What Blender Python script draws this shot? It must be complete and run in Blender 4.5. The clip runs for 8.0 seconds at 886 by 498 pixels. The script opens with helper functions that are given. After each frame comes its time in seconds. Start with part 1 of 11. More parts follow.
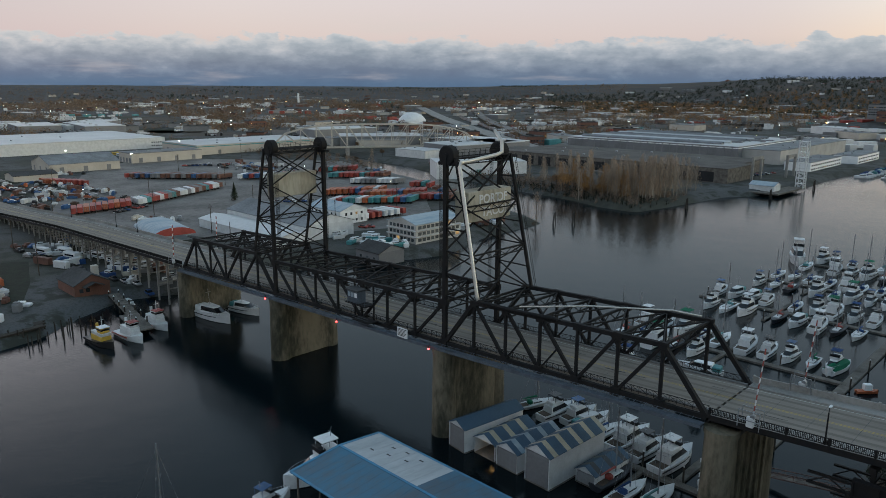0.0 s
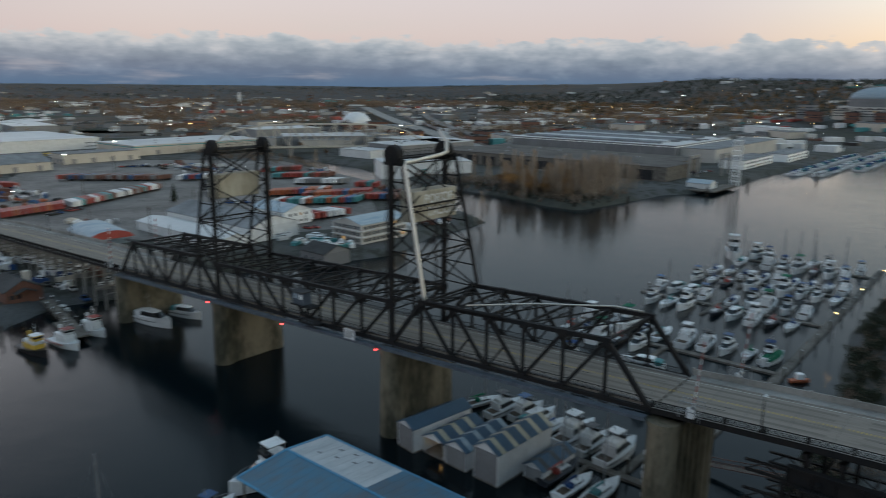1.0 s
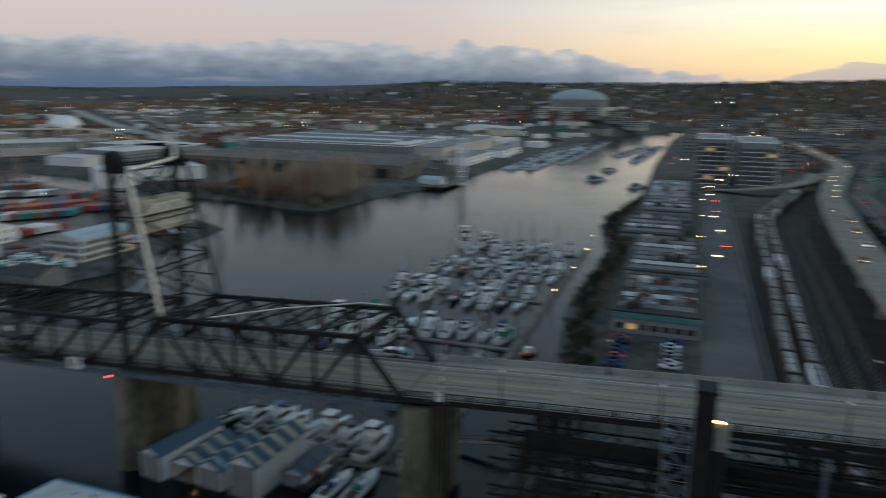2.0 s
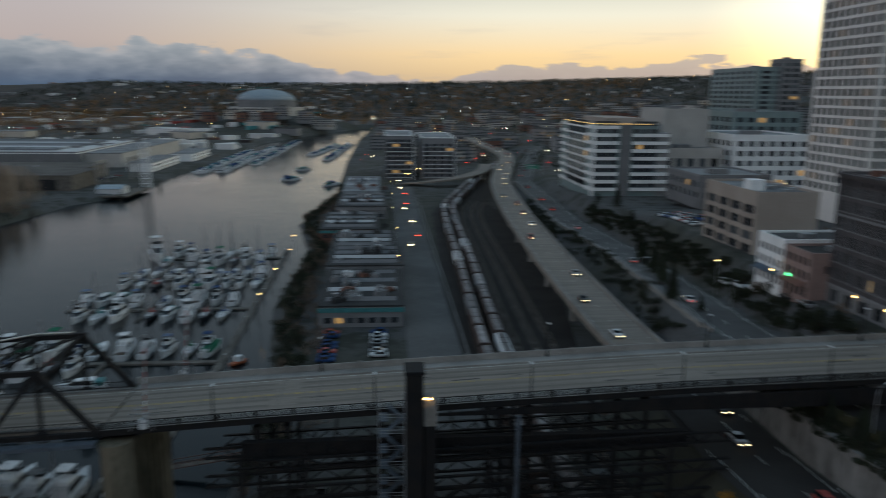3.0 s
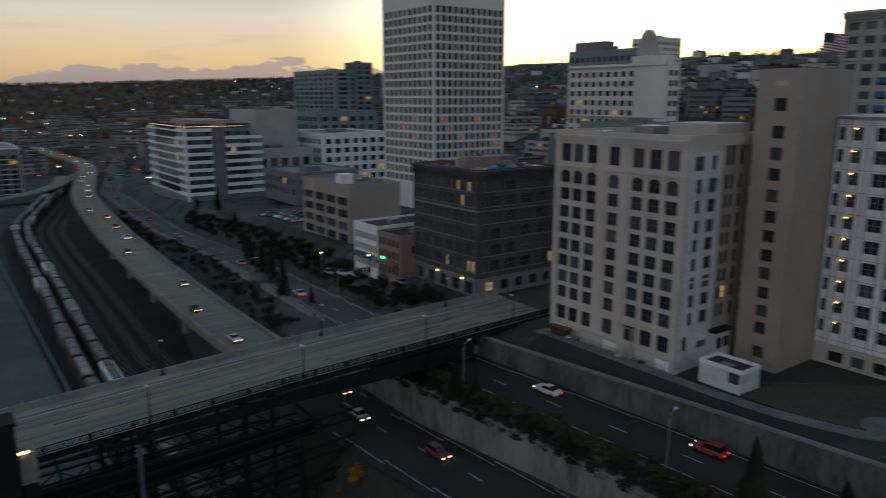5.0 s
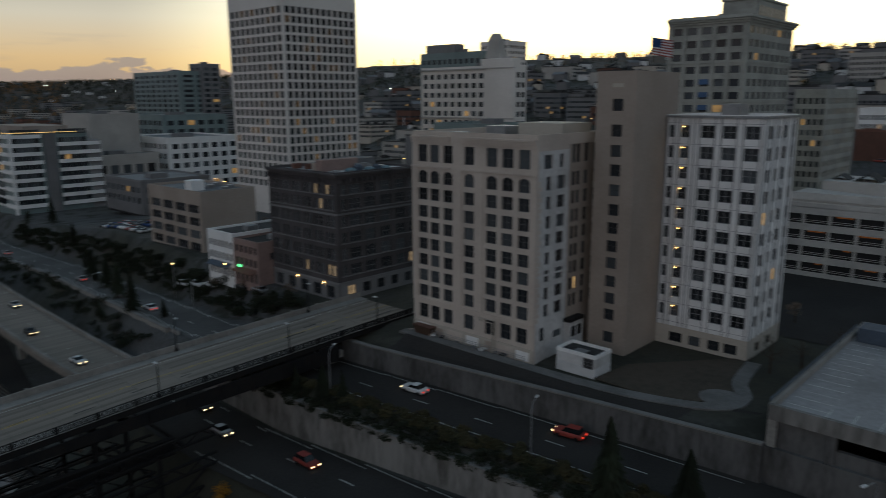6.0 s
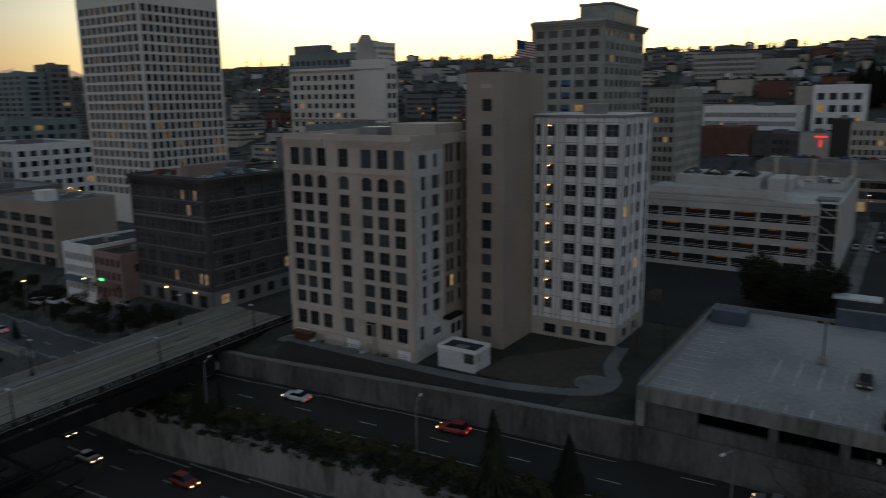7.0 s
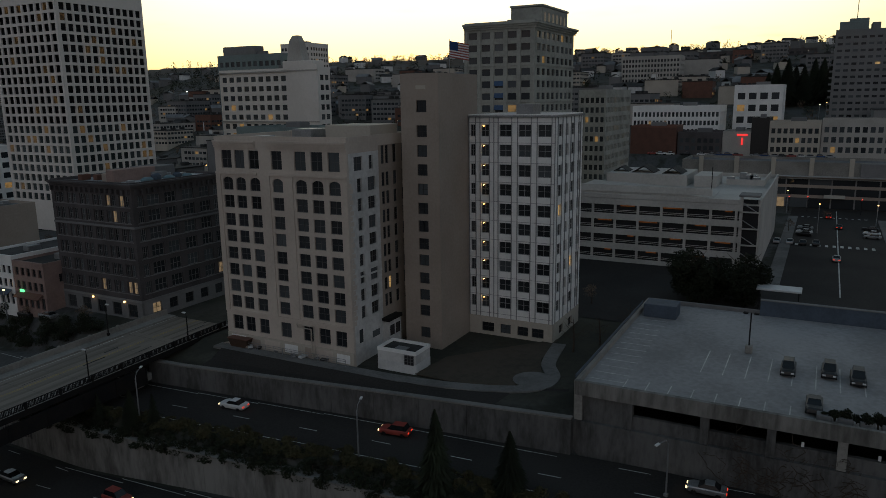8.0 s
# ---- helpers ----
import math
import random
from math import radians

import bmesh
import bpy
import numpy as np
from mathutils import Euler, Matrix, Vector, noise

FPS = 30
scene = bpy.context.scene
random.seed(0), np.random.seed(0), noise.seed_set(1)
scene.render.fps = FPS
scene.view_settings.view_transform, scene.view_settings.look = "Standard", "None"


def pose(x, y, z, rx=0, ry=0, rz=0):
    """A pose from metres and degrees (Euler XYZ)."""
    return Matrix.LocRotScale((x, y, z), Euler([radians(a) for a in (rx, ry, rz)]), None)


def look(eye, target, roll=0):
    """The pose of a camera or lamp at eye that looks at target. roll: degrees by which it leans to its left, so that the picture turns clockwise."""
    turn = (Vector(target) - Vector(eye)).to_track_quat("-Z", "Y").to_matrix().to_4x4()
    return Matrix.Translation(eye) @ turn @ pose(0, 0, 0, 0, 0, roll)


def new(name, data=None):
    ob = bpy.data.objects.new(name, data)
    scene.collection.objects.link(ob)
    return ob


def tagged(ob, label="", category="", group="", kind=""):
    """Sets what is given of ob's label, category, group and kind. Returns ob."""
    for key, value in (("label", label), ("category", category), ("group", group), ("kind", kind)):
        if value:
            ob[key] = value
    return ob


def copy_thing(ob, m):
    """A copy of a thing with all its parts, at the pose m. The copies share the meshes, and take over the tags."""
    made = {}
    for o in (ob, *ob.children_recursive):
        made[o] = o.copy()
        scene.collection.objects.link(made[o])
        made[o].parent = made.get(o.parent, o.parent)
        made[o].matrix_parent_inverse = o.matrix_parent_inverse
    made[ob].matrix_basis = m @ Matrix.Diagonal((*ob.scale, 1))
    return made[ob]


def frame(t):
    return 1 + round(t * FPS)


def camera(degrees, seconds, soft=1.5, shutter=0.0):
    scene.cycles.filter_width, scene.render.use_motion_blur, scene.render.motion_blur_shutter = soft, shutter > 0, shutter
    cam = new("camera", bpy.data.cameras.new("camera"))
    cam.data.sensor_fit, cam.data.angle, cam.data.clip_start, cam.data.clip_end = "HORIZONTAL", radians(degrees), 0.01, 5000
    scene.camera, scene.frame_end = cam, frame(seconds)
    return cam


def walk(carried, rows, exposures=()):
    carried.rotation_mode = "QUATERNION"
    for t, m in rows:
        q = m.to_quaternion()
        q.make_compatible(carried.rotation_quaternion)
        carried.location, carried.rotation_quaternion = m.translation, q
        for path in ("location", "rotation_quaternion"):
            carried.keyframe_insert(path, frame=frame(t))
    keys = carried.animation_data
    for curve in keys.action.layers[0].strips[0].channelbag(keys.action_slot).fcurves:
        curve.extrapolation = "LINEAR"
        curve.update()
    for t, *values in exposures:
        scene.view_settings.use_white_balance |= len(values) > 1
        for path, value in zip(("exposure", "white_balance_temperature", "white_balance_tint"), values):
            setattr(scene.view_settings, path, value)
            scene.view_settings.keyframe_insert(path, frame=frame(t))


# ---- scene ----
cam = camera(63.06, 8.0, 0.75, 0.75)
PATH = [
    (0.0, 94.4, -98.3, 70.0, 44.10, -12.85, -0.31),
    (0.5, 94.4, -98.3, 70.0, 43.38, -12.85, -0.35),
    (1.0, 94.4, -98.3, 70.0, 39.77, -12.84, -0.52),
    (1.2, 94.4, -98.3, 70.0, 36.91, -12.84, -0.56),
    (2.3, 94.4, -98.3, 70.0, 11.13, -12.41, -0.79),
    (2.5, 94.4, -98.3, 70.0, 5.82, -12.37, -0.75),
    (3.0, 94.4, -98.3, 70.0, -4.71, -12.21, -0.60),
    (3.5, 94.4, -98.3, 70.0, -13.93, -12.05, -0.47),
    (4.0, 94.4, -98.3, 70.0, -22.43, -11.97, -0.29),
    (4.5, 94.4, -98.3, 70.0, -30.10, -11.93, -0.17),
    (4.7, 94.4, -98.3, 70.0, -32.48, -11.93, -0.12),
    (5.8, 94.4, -98.3, 70.0, -45.05, -11.79, 0.16),
    (6.0, 94.4, -98.3, 70.0, -47.22, -11.78, 0.22),
    (6.5, 94.4, -98.3, 70.0, -52.48, -11.76, 0.49),
    (7.0, 94.4, -98.3, 70.0, -57.18, -11.76, 0.59),
    (7.5, 94.4, -98.3, 70.0, -61.77, -11.73, 0.72),
    (8.0, 94.4, -98.3, 70.0, -62.28, -11.74, 0.82),
]
EXPO = [(0.0, 0.78, 6250, 5), (1.2, 0.72, 6250, 5), (2.5, 0.47, 6150, 4), (3.0, 0.26, 6170, 5), (3.5, 0.18, 6200, 6), (4.5, 0.0, 6200, 7), (5.8, -0.28, 6350, 7), (6.5, -0.41, 6400, 7), (8.0, -0.7, 6600, 7)]
walk(cam, [(t, pose(x, y, z, 90 + p, r, w)) for t, x, y, z, w, p, r in PATH], EXPO)

# ---- sky and light ----
SUNSET = Vector((0.906, 0.423, 0.0))   # towards the sunset


class Nodes:
    """Short hand for building a node tree."""

    def __init__(self, tree):
        self.t = tree
        tree.nodes.clear()

    def n(self, kind, **props):
        node = self.t.nodes.new(kind)
        if "operation" in props:
            node.operation = props["operation"]
        if "use_clamp" in props:
            node.use_clamp = props["use_clamp"]
        if "interpolation_type" in props:
            node.interpolation_type = props["interpolation_type"]
        if "data_type" in props:
            node.data_type, node.blend_type = props["data_type"], props["blend_type"]
        if "noise_dimensions" in props:
            node.noise_dimensions = props["noise_dimensions"]
        return node

    def put(self, sock, v):
        if isinstance(v, bpy.types.NodeSocket):
            self.t.links.new(v, sock)
        elif v is not None:
            sock.default_value = v

    def math(self, op, a, b=0.0, c=None, clamp=False):
        m = self.n("ShaderNodeMath", operation=op, use_clamp=clamp)
        self.put(m.inputs[0], a)
        self.put(m.inputs[1], b)
        if c is not None:
            self.put(m.inputs[2], c)
        return m.outputs[0]

    def ramp01(self, v, lo, hi):
        r = self.n("ShaderNodeMapRange", interpolation_type="SMOOTHSTEP")
        self.put(r.inputs[0], v)
        self.put(r.inputs[1], lo)
        self.put(r.inputs[2], hi)
        return r.outputs[0]

    def mix(self, f, a, b, blend="MIX"):
        m = self.n("ShaderNodeMix", data_type="RGBA", blend_type=blend)
        self.put(m.inputs[0], f)
        self.put(m.inputs[6], a if isinstance(a, bpy.types.NodeSocket) else (*a, 1.0))
        self.put(m.inputs[7], b if isinstance(b, bpy.types.NodeSocket) else (*b, 1.0))
        return m.outputs[2]

    def noise(self, vec, scale, detail=3.0, rough=0.55):
        m = self.n("ShaderNodeTexNoise")
        if vec is not None:
            self.put(m.inputs["Vector"], vec)
        m.inputs["Scale"].default_value = scale
        m.inputs["Detail"].default_value = detail
        m.inputs["Roughness"].default_value = rough
        return m.outputs[0]

    def stops(self, v, rows, constant=False):
        r = self.n("ShaderNodeValToRGB")
        e = r.color_ramp.elements
        while len(e) < len(rows):
            e.new(0.5)
        for el, (p, c) in zip(e, rows):
            el.position, el.color = p, (*c, 1.0)
        if constant:
            r.color_ramp.interpolation = "CONSTANT"
        self.put(r.inputs[0], v)
        return r.outputs[0]


world = bpy.data.worlds.new("world")
scene.world = world
world.use_nodes = True
N = Nodes(world.node_tree)
co = N.n("ShaderNodeTexCoord").outputs["Generated"]
sep = N.n("ShaderNodeSeparateXYZ")
N.put(sep.inputs[0], co)
dz = sep.outputs[2]
flat = N.n("ShaderNodeVectorMath", operation="MULTIPLY")
N.put(flat.inputs[0], co)
flat.inputs[1].default_value = (1, 1, 0)
unit = N.n("ShaderNodeVectorMath", operation="NORMALIZE")
N.put(unit.inputs[0], flat.outputs[0])
dot = N.n("ShaderNodeVectorMath", operation="DOT_PRODUCT")
N.put(dot.inputs[0], unit.outputs[0])
dot.inputs[1].default_value = SUNSET
west = dot.outputs["Value"]                        # 1 towards the sunset, -1 away
EAST_ROWS = [(0.0, (0.204, 0.221, 0.255)), (0.06, (0.365, 0.30, 0.312)), (0.11, (0.385, 0.325, 0.345)), (0.2, (0.245, 0.275, 0.315)), (0.45, (0.24, 0.31, 0.385)), (1.0, (0.13, 0.2, 0.275))]
MID_ROWS = [(0.0, (0.513, 0.361, 0.209)), (0.05, (0.76, 0.532, 0.2945)), (0.10, (0.70, 0.635, 0.53)), (0.15, (0.45, 0.44, 0.40)), (0.22, (0.33, 0.36, 0.395)), (0.45, (0.24, 0.31, 0.38)), (1.0, (0.13, 0.2, 0.275))]
WEST_ROWS = [(0.0, (2.268, 1.62, 0.594)), (0.05, (2.484, 2.052, 1.026)), (0.13, (2.484, 2.376, 1.782)), (0.22, (0.918, 0.9936, 0.9936)), (0.45, (0.28, 0.36, 0.42)), (1.0, (0.13, 0.2, 0.275))]
east_c, mid_c, west_c = (N.stops(dz, r) for r in (EAST_ROWS, MID_ROWS, WEST_ROWS))
low_east = N.math("MULTIPLY", N.ramp01(west, -0.55, -0.85), N.ramp01(dz, 0.7, 0.1))   # pale glow opposite the sunset
east_c = N.mix(low_east, east_c, (0.31, 0.255, 0.295))
fill_belt = N.math("MULTIPLY", N.ramp01(west, -0.5, -0.85), N.math("MULTIPLY", N.ramp01(dz, 0.12, 0.2), N.ramp01(dz, 0.5, 0.22)))
east_c = N.mix(fill_belt, east_c, (1.05, 0.98, 1.02))           # unseen rosy belt added opposite the sunset to brighten the facades
sky = N.mix(N.ramp01(west, 0.0, 0.62), east_c, mid_c)
sky = N.mix(N.ramp01(west, 0.74, 0.99), sky, west_c)
# bank of cloud low over the eastern horizon
stretch = N.n("ShaderNodeMapping")
stretch.inputs["Scale"].default_value = (1, 1, 2.2)
N.put(stretch.inputs[0], co)
lump = N.noise(stretch.outputs[0], 12.0, 8.0, 0.62)
slow = N.noise(unit.outputs[0], 2.2, 2.0)
hgt = N.math("MULTIPLY_ADD", lump, 0.066, 0.024)
hgt = N.math("ADD", hgt, N.math("MULTIPLY_ADD", slow, 0.03, -0.012))
billow = N.noise(stretch.outputs[0], 34.0, 5.0, 0.55)
hgt = N.math("ADD", hgt, N.math("MULTIPLY_ADD", billow, 0.028, -0.014))
hgt = N.math("SUBTRACT", hgt, N.math("MULTIPLY", N.ramp01(west, 0.2, 0.55), 0.064))
low_bank = N.math("MULTIPLY", N.ramp01(west, 0.4, 0.58), N.ramp01(west, 0.93, 0.8))     # low far cumulus towards the sunset
hgt = N.math("ADD", hgt, N.math("MULTIPLY", low_bank, 0.046))
edge = N.math("SUBTRACT", hgt, dz)
bank = N.ramp01(edge, 0.0, 0.0035)
puff = N.noise(stretch.outputs[0], 30.0, 7.0, 0.62)
depth = N.math("ADD", edge, N.math("MULTIPLY_ADD", puff, 0.022, -0.011))
layer = N.n("ShaderNodeMapping")
layer.inputs["Scale"].default_value = (1, 1, 11)
N.put(layer.inputs[0], co)
depth = N.math("ADD", depth, N.math("MULTIPLY_ADD", N.noise(layer.outputs[0], 7.0, 5.0, 0.55), 0.02, -0.01))
bank_c = N.stops(N.math("MULTIPLY", depth, 14.0), [(0.0, (0.31, 0.30, 0.33)), (0.05, (0.275, 0.29, 0.335)), (0.2, (0.175, 0.215, 0.275)), (0.42, (0.09, 0.14, 0.205)), (0.65, (0.046, 0.094, 0.158)), (1.0, (0.034, 0.077, 0.138))])
bank_c = N.mix(N.math("MULTIPLY", N.ramp01(west, 0.3, 0.6), 0.8), bank_c, (0.36, 0.31, 0.30))
sky = N.mix(N.math("MULTIPLY", bank, 0.96), sky, bank_c)
# thin streaks of cloud higher up
wide = N.n("ShaderNodeMapping")
wide.inputs["Scale"].default_value = (3, 3, 26)
N.put(wide.inputs[0], co)
streak = N.ramp01(N.noise(wide.outputs[0], 1.6, 5.0, 0.55), 0.56, 0.80)
streak = N.math("MULTIPLY", streak, N.ramp01(dz, 0.16, 0.03))
sky = N.mix(N.math("MULTIPLY", streak, 0.5), sky, (0.34, 0.31, 0.32))
nishita = N.n("ShaderNodeTexSky")
nishita.sky_type = "NISHITA"
nishita.sun_disc = False
nishita.sun_elevation = radians(1.5)
nishita.sun_rotation = math.atan2(SUNSET.x, SUNSET.y)
bg1, bg2, add, out = N.n("ShaderNodeBackground"), N.n("ShaderNodeBackground"), N.n("ShaderNodeAddShader"), N.n("ShaderNodeOutputWorld")
N.put(bg1.inputs[0], sky)
bg1.inputs[1].default_value = 1.0
N.put(bg2.inputs[0], nishita.outputs[0])
bg2.inputs[1].default_value = 0.05
N.put(add.inputs[0], bg1.outputs[0])
N.put(add.inputs[1], bg2.outputs[0])
N.put(out.inputs[0], add.outputs[0])

sun_lamp = bpy.data.lights.new("sun", "SUN")
sun_lamp.energy, sun_lamp.angle, sun_lamp.color = 0.2, radians(25), (1.0, 0.82, 0.6)
sun = new("sun", sun_lamp)
sun.matrix_world = look((SUNSET.x * 900, SUNSET.y * 900, 220), (0, 0, 0))

# ---- materials ----
MATS = {}


def mat(name, col, rough=0.75, metal=0.0, col2=None, big=0.15, fine=3.0, amount=0.3, bump=0.15, spread=0.0, flat=(1, 1, 1)):
    """A worn surface: two colours mixed by coarse stains and fine grain, at world size, with relief. spread: how much whole objects differ."""
    if name in MATS:
        return MATS[name]
    m = bpy.data.materials.new(name)
    m.use_nodes = True
    k = Nodes(m.node_tree)
    bsdf, o = k.n("ShaderNodeBsdfPrincipled"), k.n("ShaderNodeOutputMaterial")
    pos = k.n("ShaderNodeNewGeometry").outputs["Position"]
    mp = k.n("ShaderNodeMapping")
    mp.inputs["Scale"].default_value = flat
    k.put(mp.inputs[0], pos)
    v = mp.outputs[0]
    coarse, grain = k.noise(v, big, 4.0), k.noise(v, fine, 5.0, 0.65)
    f = k.math("ADD", k.math("MULTIPLY", coarse, 0.6), k.math("MULTIPLY", grain, 0.4))
    f = k.ramp01(f, 0.36, 0.66)
    other = col2 or tuple(c * (1 - amount) for c in col)
    c = k.mix(f, col, other)
    if spread:
        info = k.n("ShaderNodeObjectInfo").outputs["Random"]
        c = k.mix(1.0, c, k.stops(info, [(0.0, (1 - spread,) * 3), (1.0, (1.0, 1.0, 1.0))]), "MULTIPLY")
    k.put(bsdf.inputs["Base Color"], c)
    k.put(bsdf.inputs["Roughness"], k.math("MULTIPLY_ADD", grain, 0.25, rough - 0.12, clamp=True))
    bsdf.inputs["Metallic"].default_value = metal
    if rough > 0.7 and not metal:
        bsdf.inputs["Specular IOR Level"].default_value = 0.2
    if bump:
        b = k.n("ShaderNodeBump")
        b.inputs["Strength"].default_value = bump
        b.inputs["Distance"].default_value = 0.08
        k.put(b.inputs["Height"], grain)
        k.put(bsdf.inputs["Normal"], b.outputs[0])
    k.put(o.inputs[0], bsdf.outputs[0])
    MATS[name] = m
    return m


def glow(name, col, strength):
    m = bpy.data.materials.new(name)
    m.use_nodes = True
    k = Nodes(m.node_tree)
    e, o = k.n("ShaderNodeEmission"), k.n("ShaderNodeOutputMaterial")
    e.inputs[0].default_value, e.inputs[1].default_value = (*col, 1), strength
    k.put(o.inputs[0], e.outputs[0])
    return m


def pane_glass(name, tint, lit, warm=(1.0, 0.62, 0.25), strength=0.6):
    """Dark reflecting window glass; a share of the panes has lamps on behind it."""
    m = bpy.data.materials.new(name)
    m.use_nodes = True
    k = Nodes(m.node_tree)
    bsdf, o = k.n("ShaderNodeBsdfPrincipled"), k.n("ShaderNodeOutputMaterial")
    info = k.n("ShaderNodeObjectInfo").outputs["Random"]
    rnd = k.n("ShaderNodeTexWhiteNoise", noise_dimensions="1D")
    isl = k.n("ShaderNodeNewGeometry").outputs["Random Per Island"]
    k.put(rnd.inputs["W"], k.math("MULTIPLY_ADD", info, 17.3, k.math("MULTIPLY", isl, 31.7)))
    # paler panes carry sky reflections and blinds in their base colour
    tone = k.stops(k.math("FRACT", k.math("MULTIPLY_ADD", isl, 5.3, info)), [(0.0, tint), (0.55, tuple(c * 1.6 for c in tint)), (0.84, tuple(k_ + c for k_, c in zip((0.07, 0.08, 0.085), tint))), (1.0, tuple(c * 0.6 for c in tint))])
    k.put(bsdf.inputs["Base Color"], tone)
    bsdf.inputs["Roughness"].default_value = 0.12
    bsdf.inputs["IOR"].default_value = 1.5
    k.put(bsdf.inputs["Emission Color"], (*warm, 1))
    inside = k.noise(k.n("ShaderNodeNewGeometry").outputs["Position"], 0.6, 2.0)
    on = k.math("GREATER_THAN", rnd.outputs[0], 1.0 - lit)
    k.put(bsdf.inputs["Emission Strength"], k.math("MULTIPLY", k.math("MULTIPLY", on, k.ramp01(inside, 0.05, 0.6)), strength))
    k.put(o.inputs[0], bsdf.outputs[0])
    return m


CONCRETE = mat("concrete", (0.29, 0.28, 0.26), 0.85, col2=(0.18, 0.172, 0.158), big=0.12, fine=2.2, bump=0.3)
PIER = mat("stained_concrete", (0.18, 0.155, 0.112), 0.9, col2=(0.04, 0.04, 0.028), big=0.16, fine=1.2, bump=0.5, flat=(1, 1, 0.35))
OLD_CONC = mat("weathered_concrete", (0.13, 0.129, 0.127), 0.9, col2=(0.046, 0.045, 0.043), big=0.2, fine=1.4, bump=0.4, flat=(1, 1, 0.3))
ROAD = mat("worn_deck_concrete", (0.245, 0.213, 0.18), 0.85, col2=(0.175, 0.153, 0.13), big=0.5, fine=2.5, bump=0.15, flat=(0.08, 1, 1))
ASPHALT = mat("asphalt", (0.042, 0.039, 0.036), 0.9, col2=(0.024, 0.022, 0.021), big=0.05, fine=3.0, bump=0.2)
LOT = mat("wet_yard_asphalt", (0.150, 0.138, 0.124), 0.68, col2=(0.052, 0.046, 0.040), big=0.045, fine=0.5, bump=0.2)
CUTWALL = mat("stained_cut_wall", (0.25, 0.244, 0.23), 0.9, col2=(0.085, 0.082, 0.075), big=0.22, fine=1.1, bump=0.4, flat=(1, 1, 0.25))
KERB = mat("kerb_concrete", (0.21, 0.204, 0.192), 0.85, big=0.3, fine=3)
BLOCK = mat("pale_counterweight_concrete", (0.40, 0.37, 0.30), 0.9, col2=(0.24, 0.215, 0.165), big=0.25, fine=1.4, bump=0.3, flat=(1, 1, 0.3))
BLUEGREY = mat("blue_grey_paint", (0.065, 0.09, 0.125), 0.7, big=0.3, fine=2.0)
STEEL = mat("black_steel", (0.010, 0.0105, 0.012), 0.75, 0.0, col2=(0.018, 0.0155, 0.014), big=0.5, fine=4.0, bump=0.2)
DULLBLUE = mat("dull_blue_grey_steel", (0.085, 0.105, 0.13), 0.7, col2=(0.05, 0.06, 0.072), big=0.5, fine=3.0)
STEEL_GREY = mat("galvanised_steel", (0.32, 0.33, 0.34), 0.45, 0.6, big=0.5, fine=4.0)
PIPE = mat("silver_pipe", (0.62, 0.58, 0.52), 0.35, 0.5, big=0.4, fine=3.0, amount=0.2)
WHITE = mat("white_paint", (0.76, 0.77, 0.77), 0.5, big=0.4, fine=3.0, amount=0.2, spread=0.3)
GREYROAD = mat("worn_grey_asphalt", (0.12, 0.118, 0.115), 0.9, col2=(0.075, 0.074, 0.072), big=0.06, fine=2.0)
SASH = mat("dark_grey_sash", (0.09, 0.09, 0.092), 0.6, big=0.6, fine=5.0)
PALETWIG = mat("pale_twig", (0.50, 0.365, 0.25), 0.9, col2=(0.36, 0.26, 0.185), big=0.04, fine=1.0, spread=0.35)
RUSTLEAF = mat("rust_leaf", (0.42, 0.22, 0.075), 0.85, col2=(0.25, 0.14, 0.06), big=0.05, fine=1.0, spread=0.4)
PALEBARK = mat("pale_bark", (0.46, 0.40, 0.33), 0.95, col2=(0.26, 0.22, 0.18), big=0.05, fine=2.0, spread=0.4)
WALKWAY = mat("grey_sidewalk", (0.19, 0.185, 0.178), 0.9, col2=(0.12, 0.117, 0.112), big=0.2, fine=2.0)
BOOT = mat("dark_boot_stripe", (0.02, 0.025, 0.035), 0.5, big=0.6, fine=4.0, spread=0.4)
TEAK = mat("cockpit_teak", (0.10, 0.075, 0.055), 0.8, col2=(0.05, 0.042, 0.036), big=0.5, fine=5.0)
LINE = mat("line_paint", (0.60, 0.60, 0.57), 0.7, big=0.4, fine=2.0, amount=0.5, bump=0)
YELLOW = mat("yellow_line_paint", (0.42, 0.29, 0.06), 0.7, col2=(0.24, 0.18, 0.07), big=0.4, fine=2.0, bump=0)
RUBBER = mat("rubber", (0.02, 0.02, 0.02), 0.9, big=1, fine=8)
# Near-black fill: the shade of unlit interiors put into the colour
INTERIOR_SHADE = mat("interior_shade", (0.03, 0.03, 0.032), 0.9)
TIMBER = mat("grey_timber", (0.17, 0.155, 0.135), 0.9, col2=(0.08, 0.07, 0.06), big=0.4, fine=4.0, bump=0.4)
PILE = mat("creosote_pile", (0.05, 0.043, 0.035), 0.9, big=0.6, fine=5.0, bump=0.4)
RED = mat("red_paint", (0.36, 0.055, 0.04), 0.55, big=0.5, fine=3.0, spread=0.3)
ORANGE = mat("orange_paint", (0.44, 0.12, 0.045), 0.55, big=0.5, fine=3.0, spread=0.3)
BLUE = mat("blue_paint", (0.035, 0.11, 0.26), 0.5, big=0.5, fine=3.0, spread=0.3)
TEAL = mat("teal_paint", (0.07, 0.27, 0.28), 0.55, big=0.5, fine=3.0, spread=0.3)
GREEN = mat("green_canvas", (0.012, 0.14, 0.075), 0.8, big=0.5, fine=3.0, spread=0.2)
NAVY = mat("navy_canvas", (0.03, 0.075, 0.20), 0.8, big=0.5, fine=3.0, spread=0.3)
BROWN = mat("oxide_brown_paint", (0.17, 0.075, 0.05), 0.7, big=0.4, fine=3.0, spread=0.3)
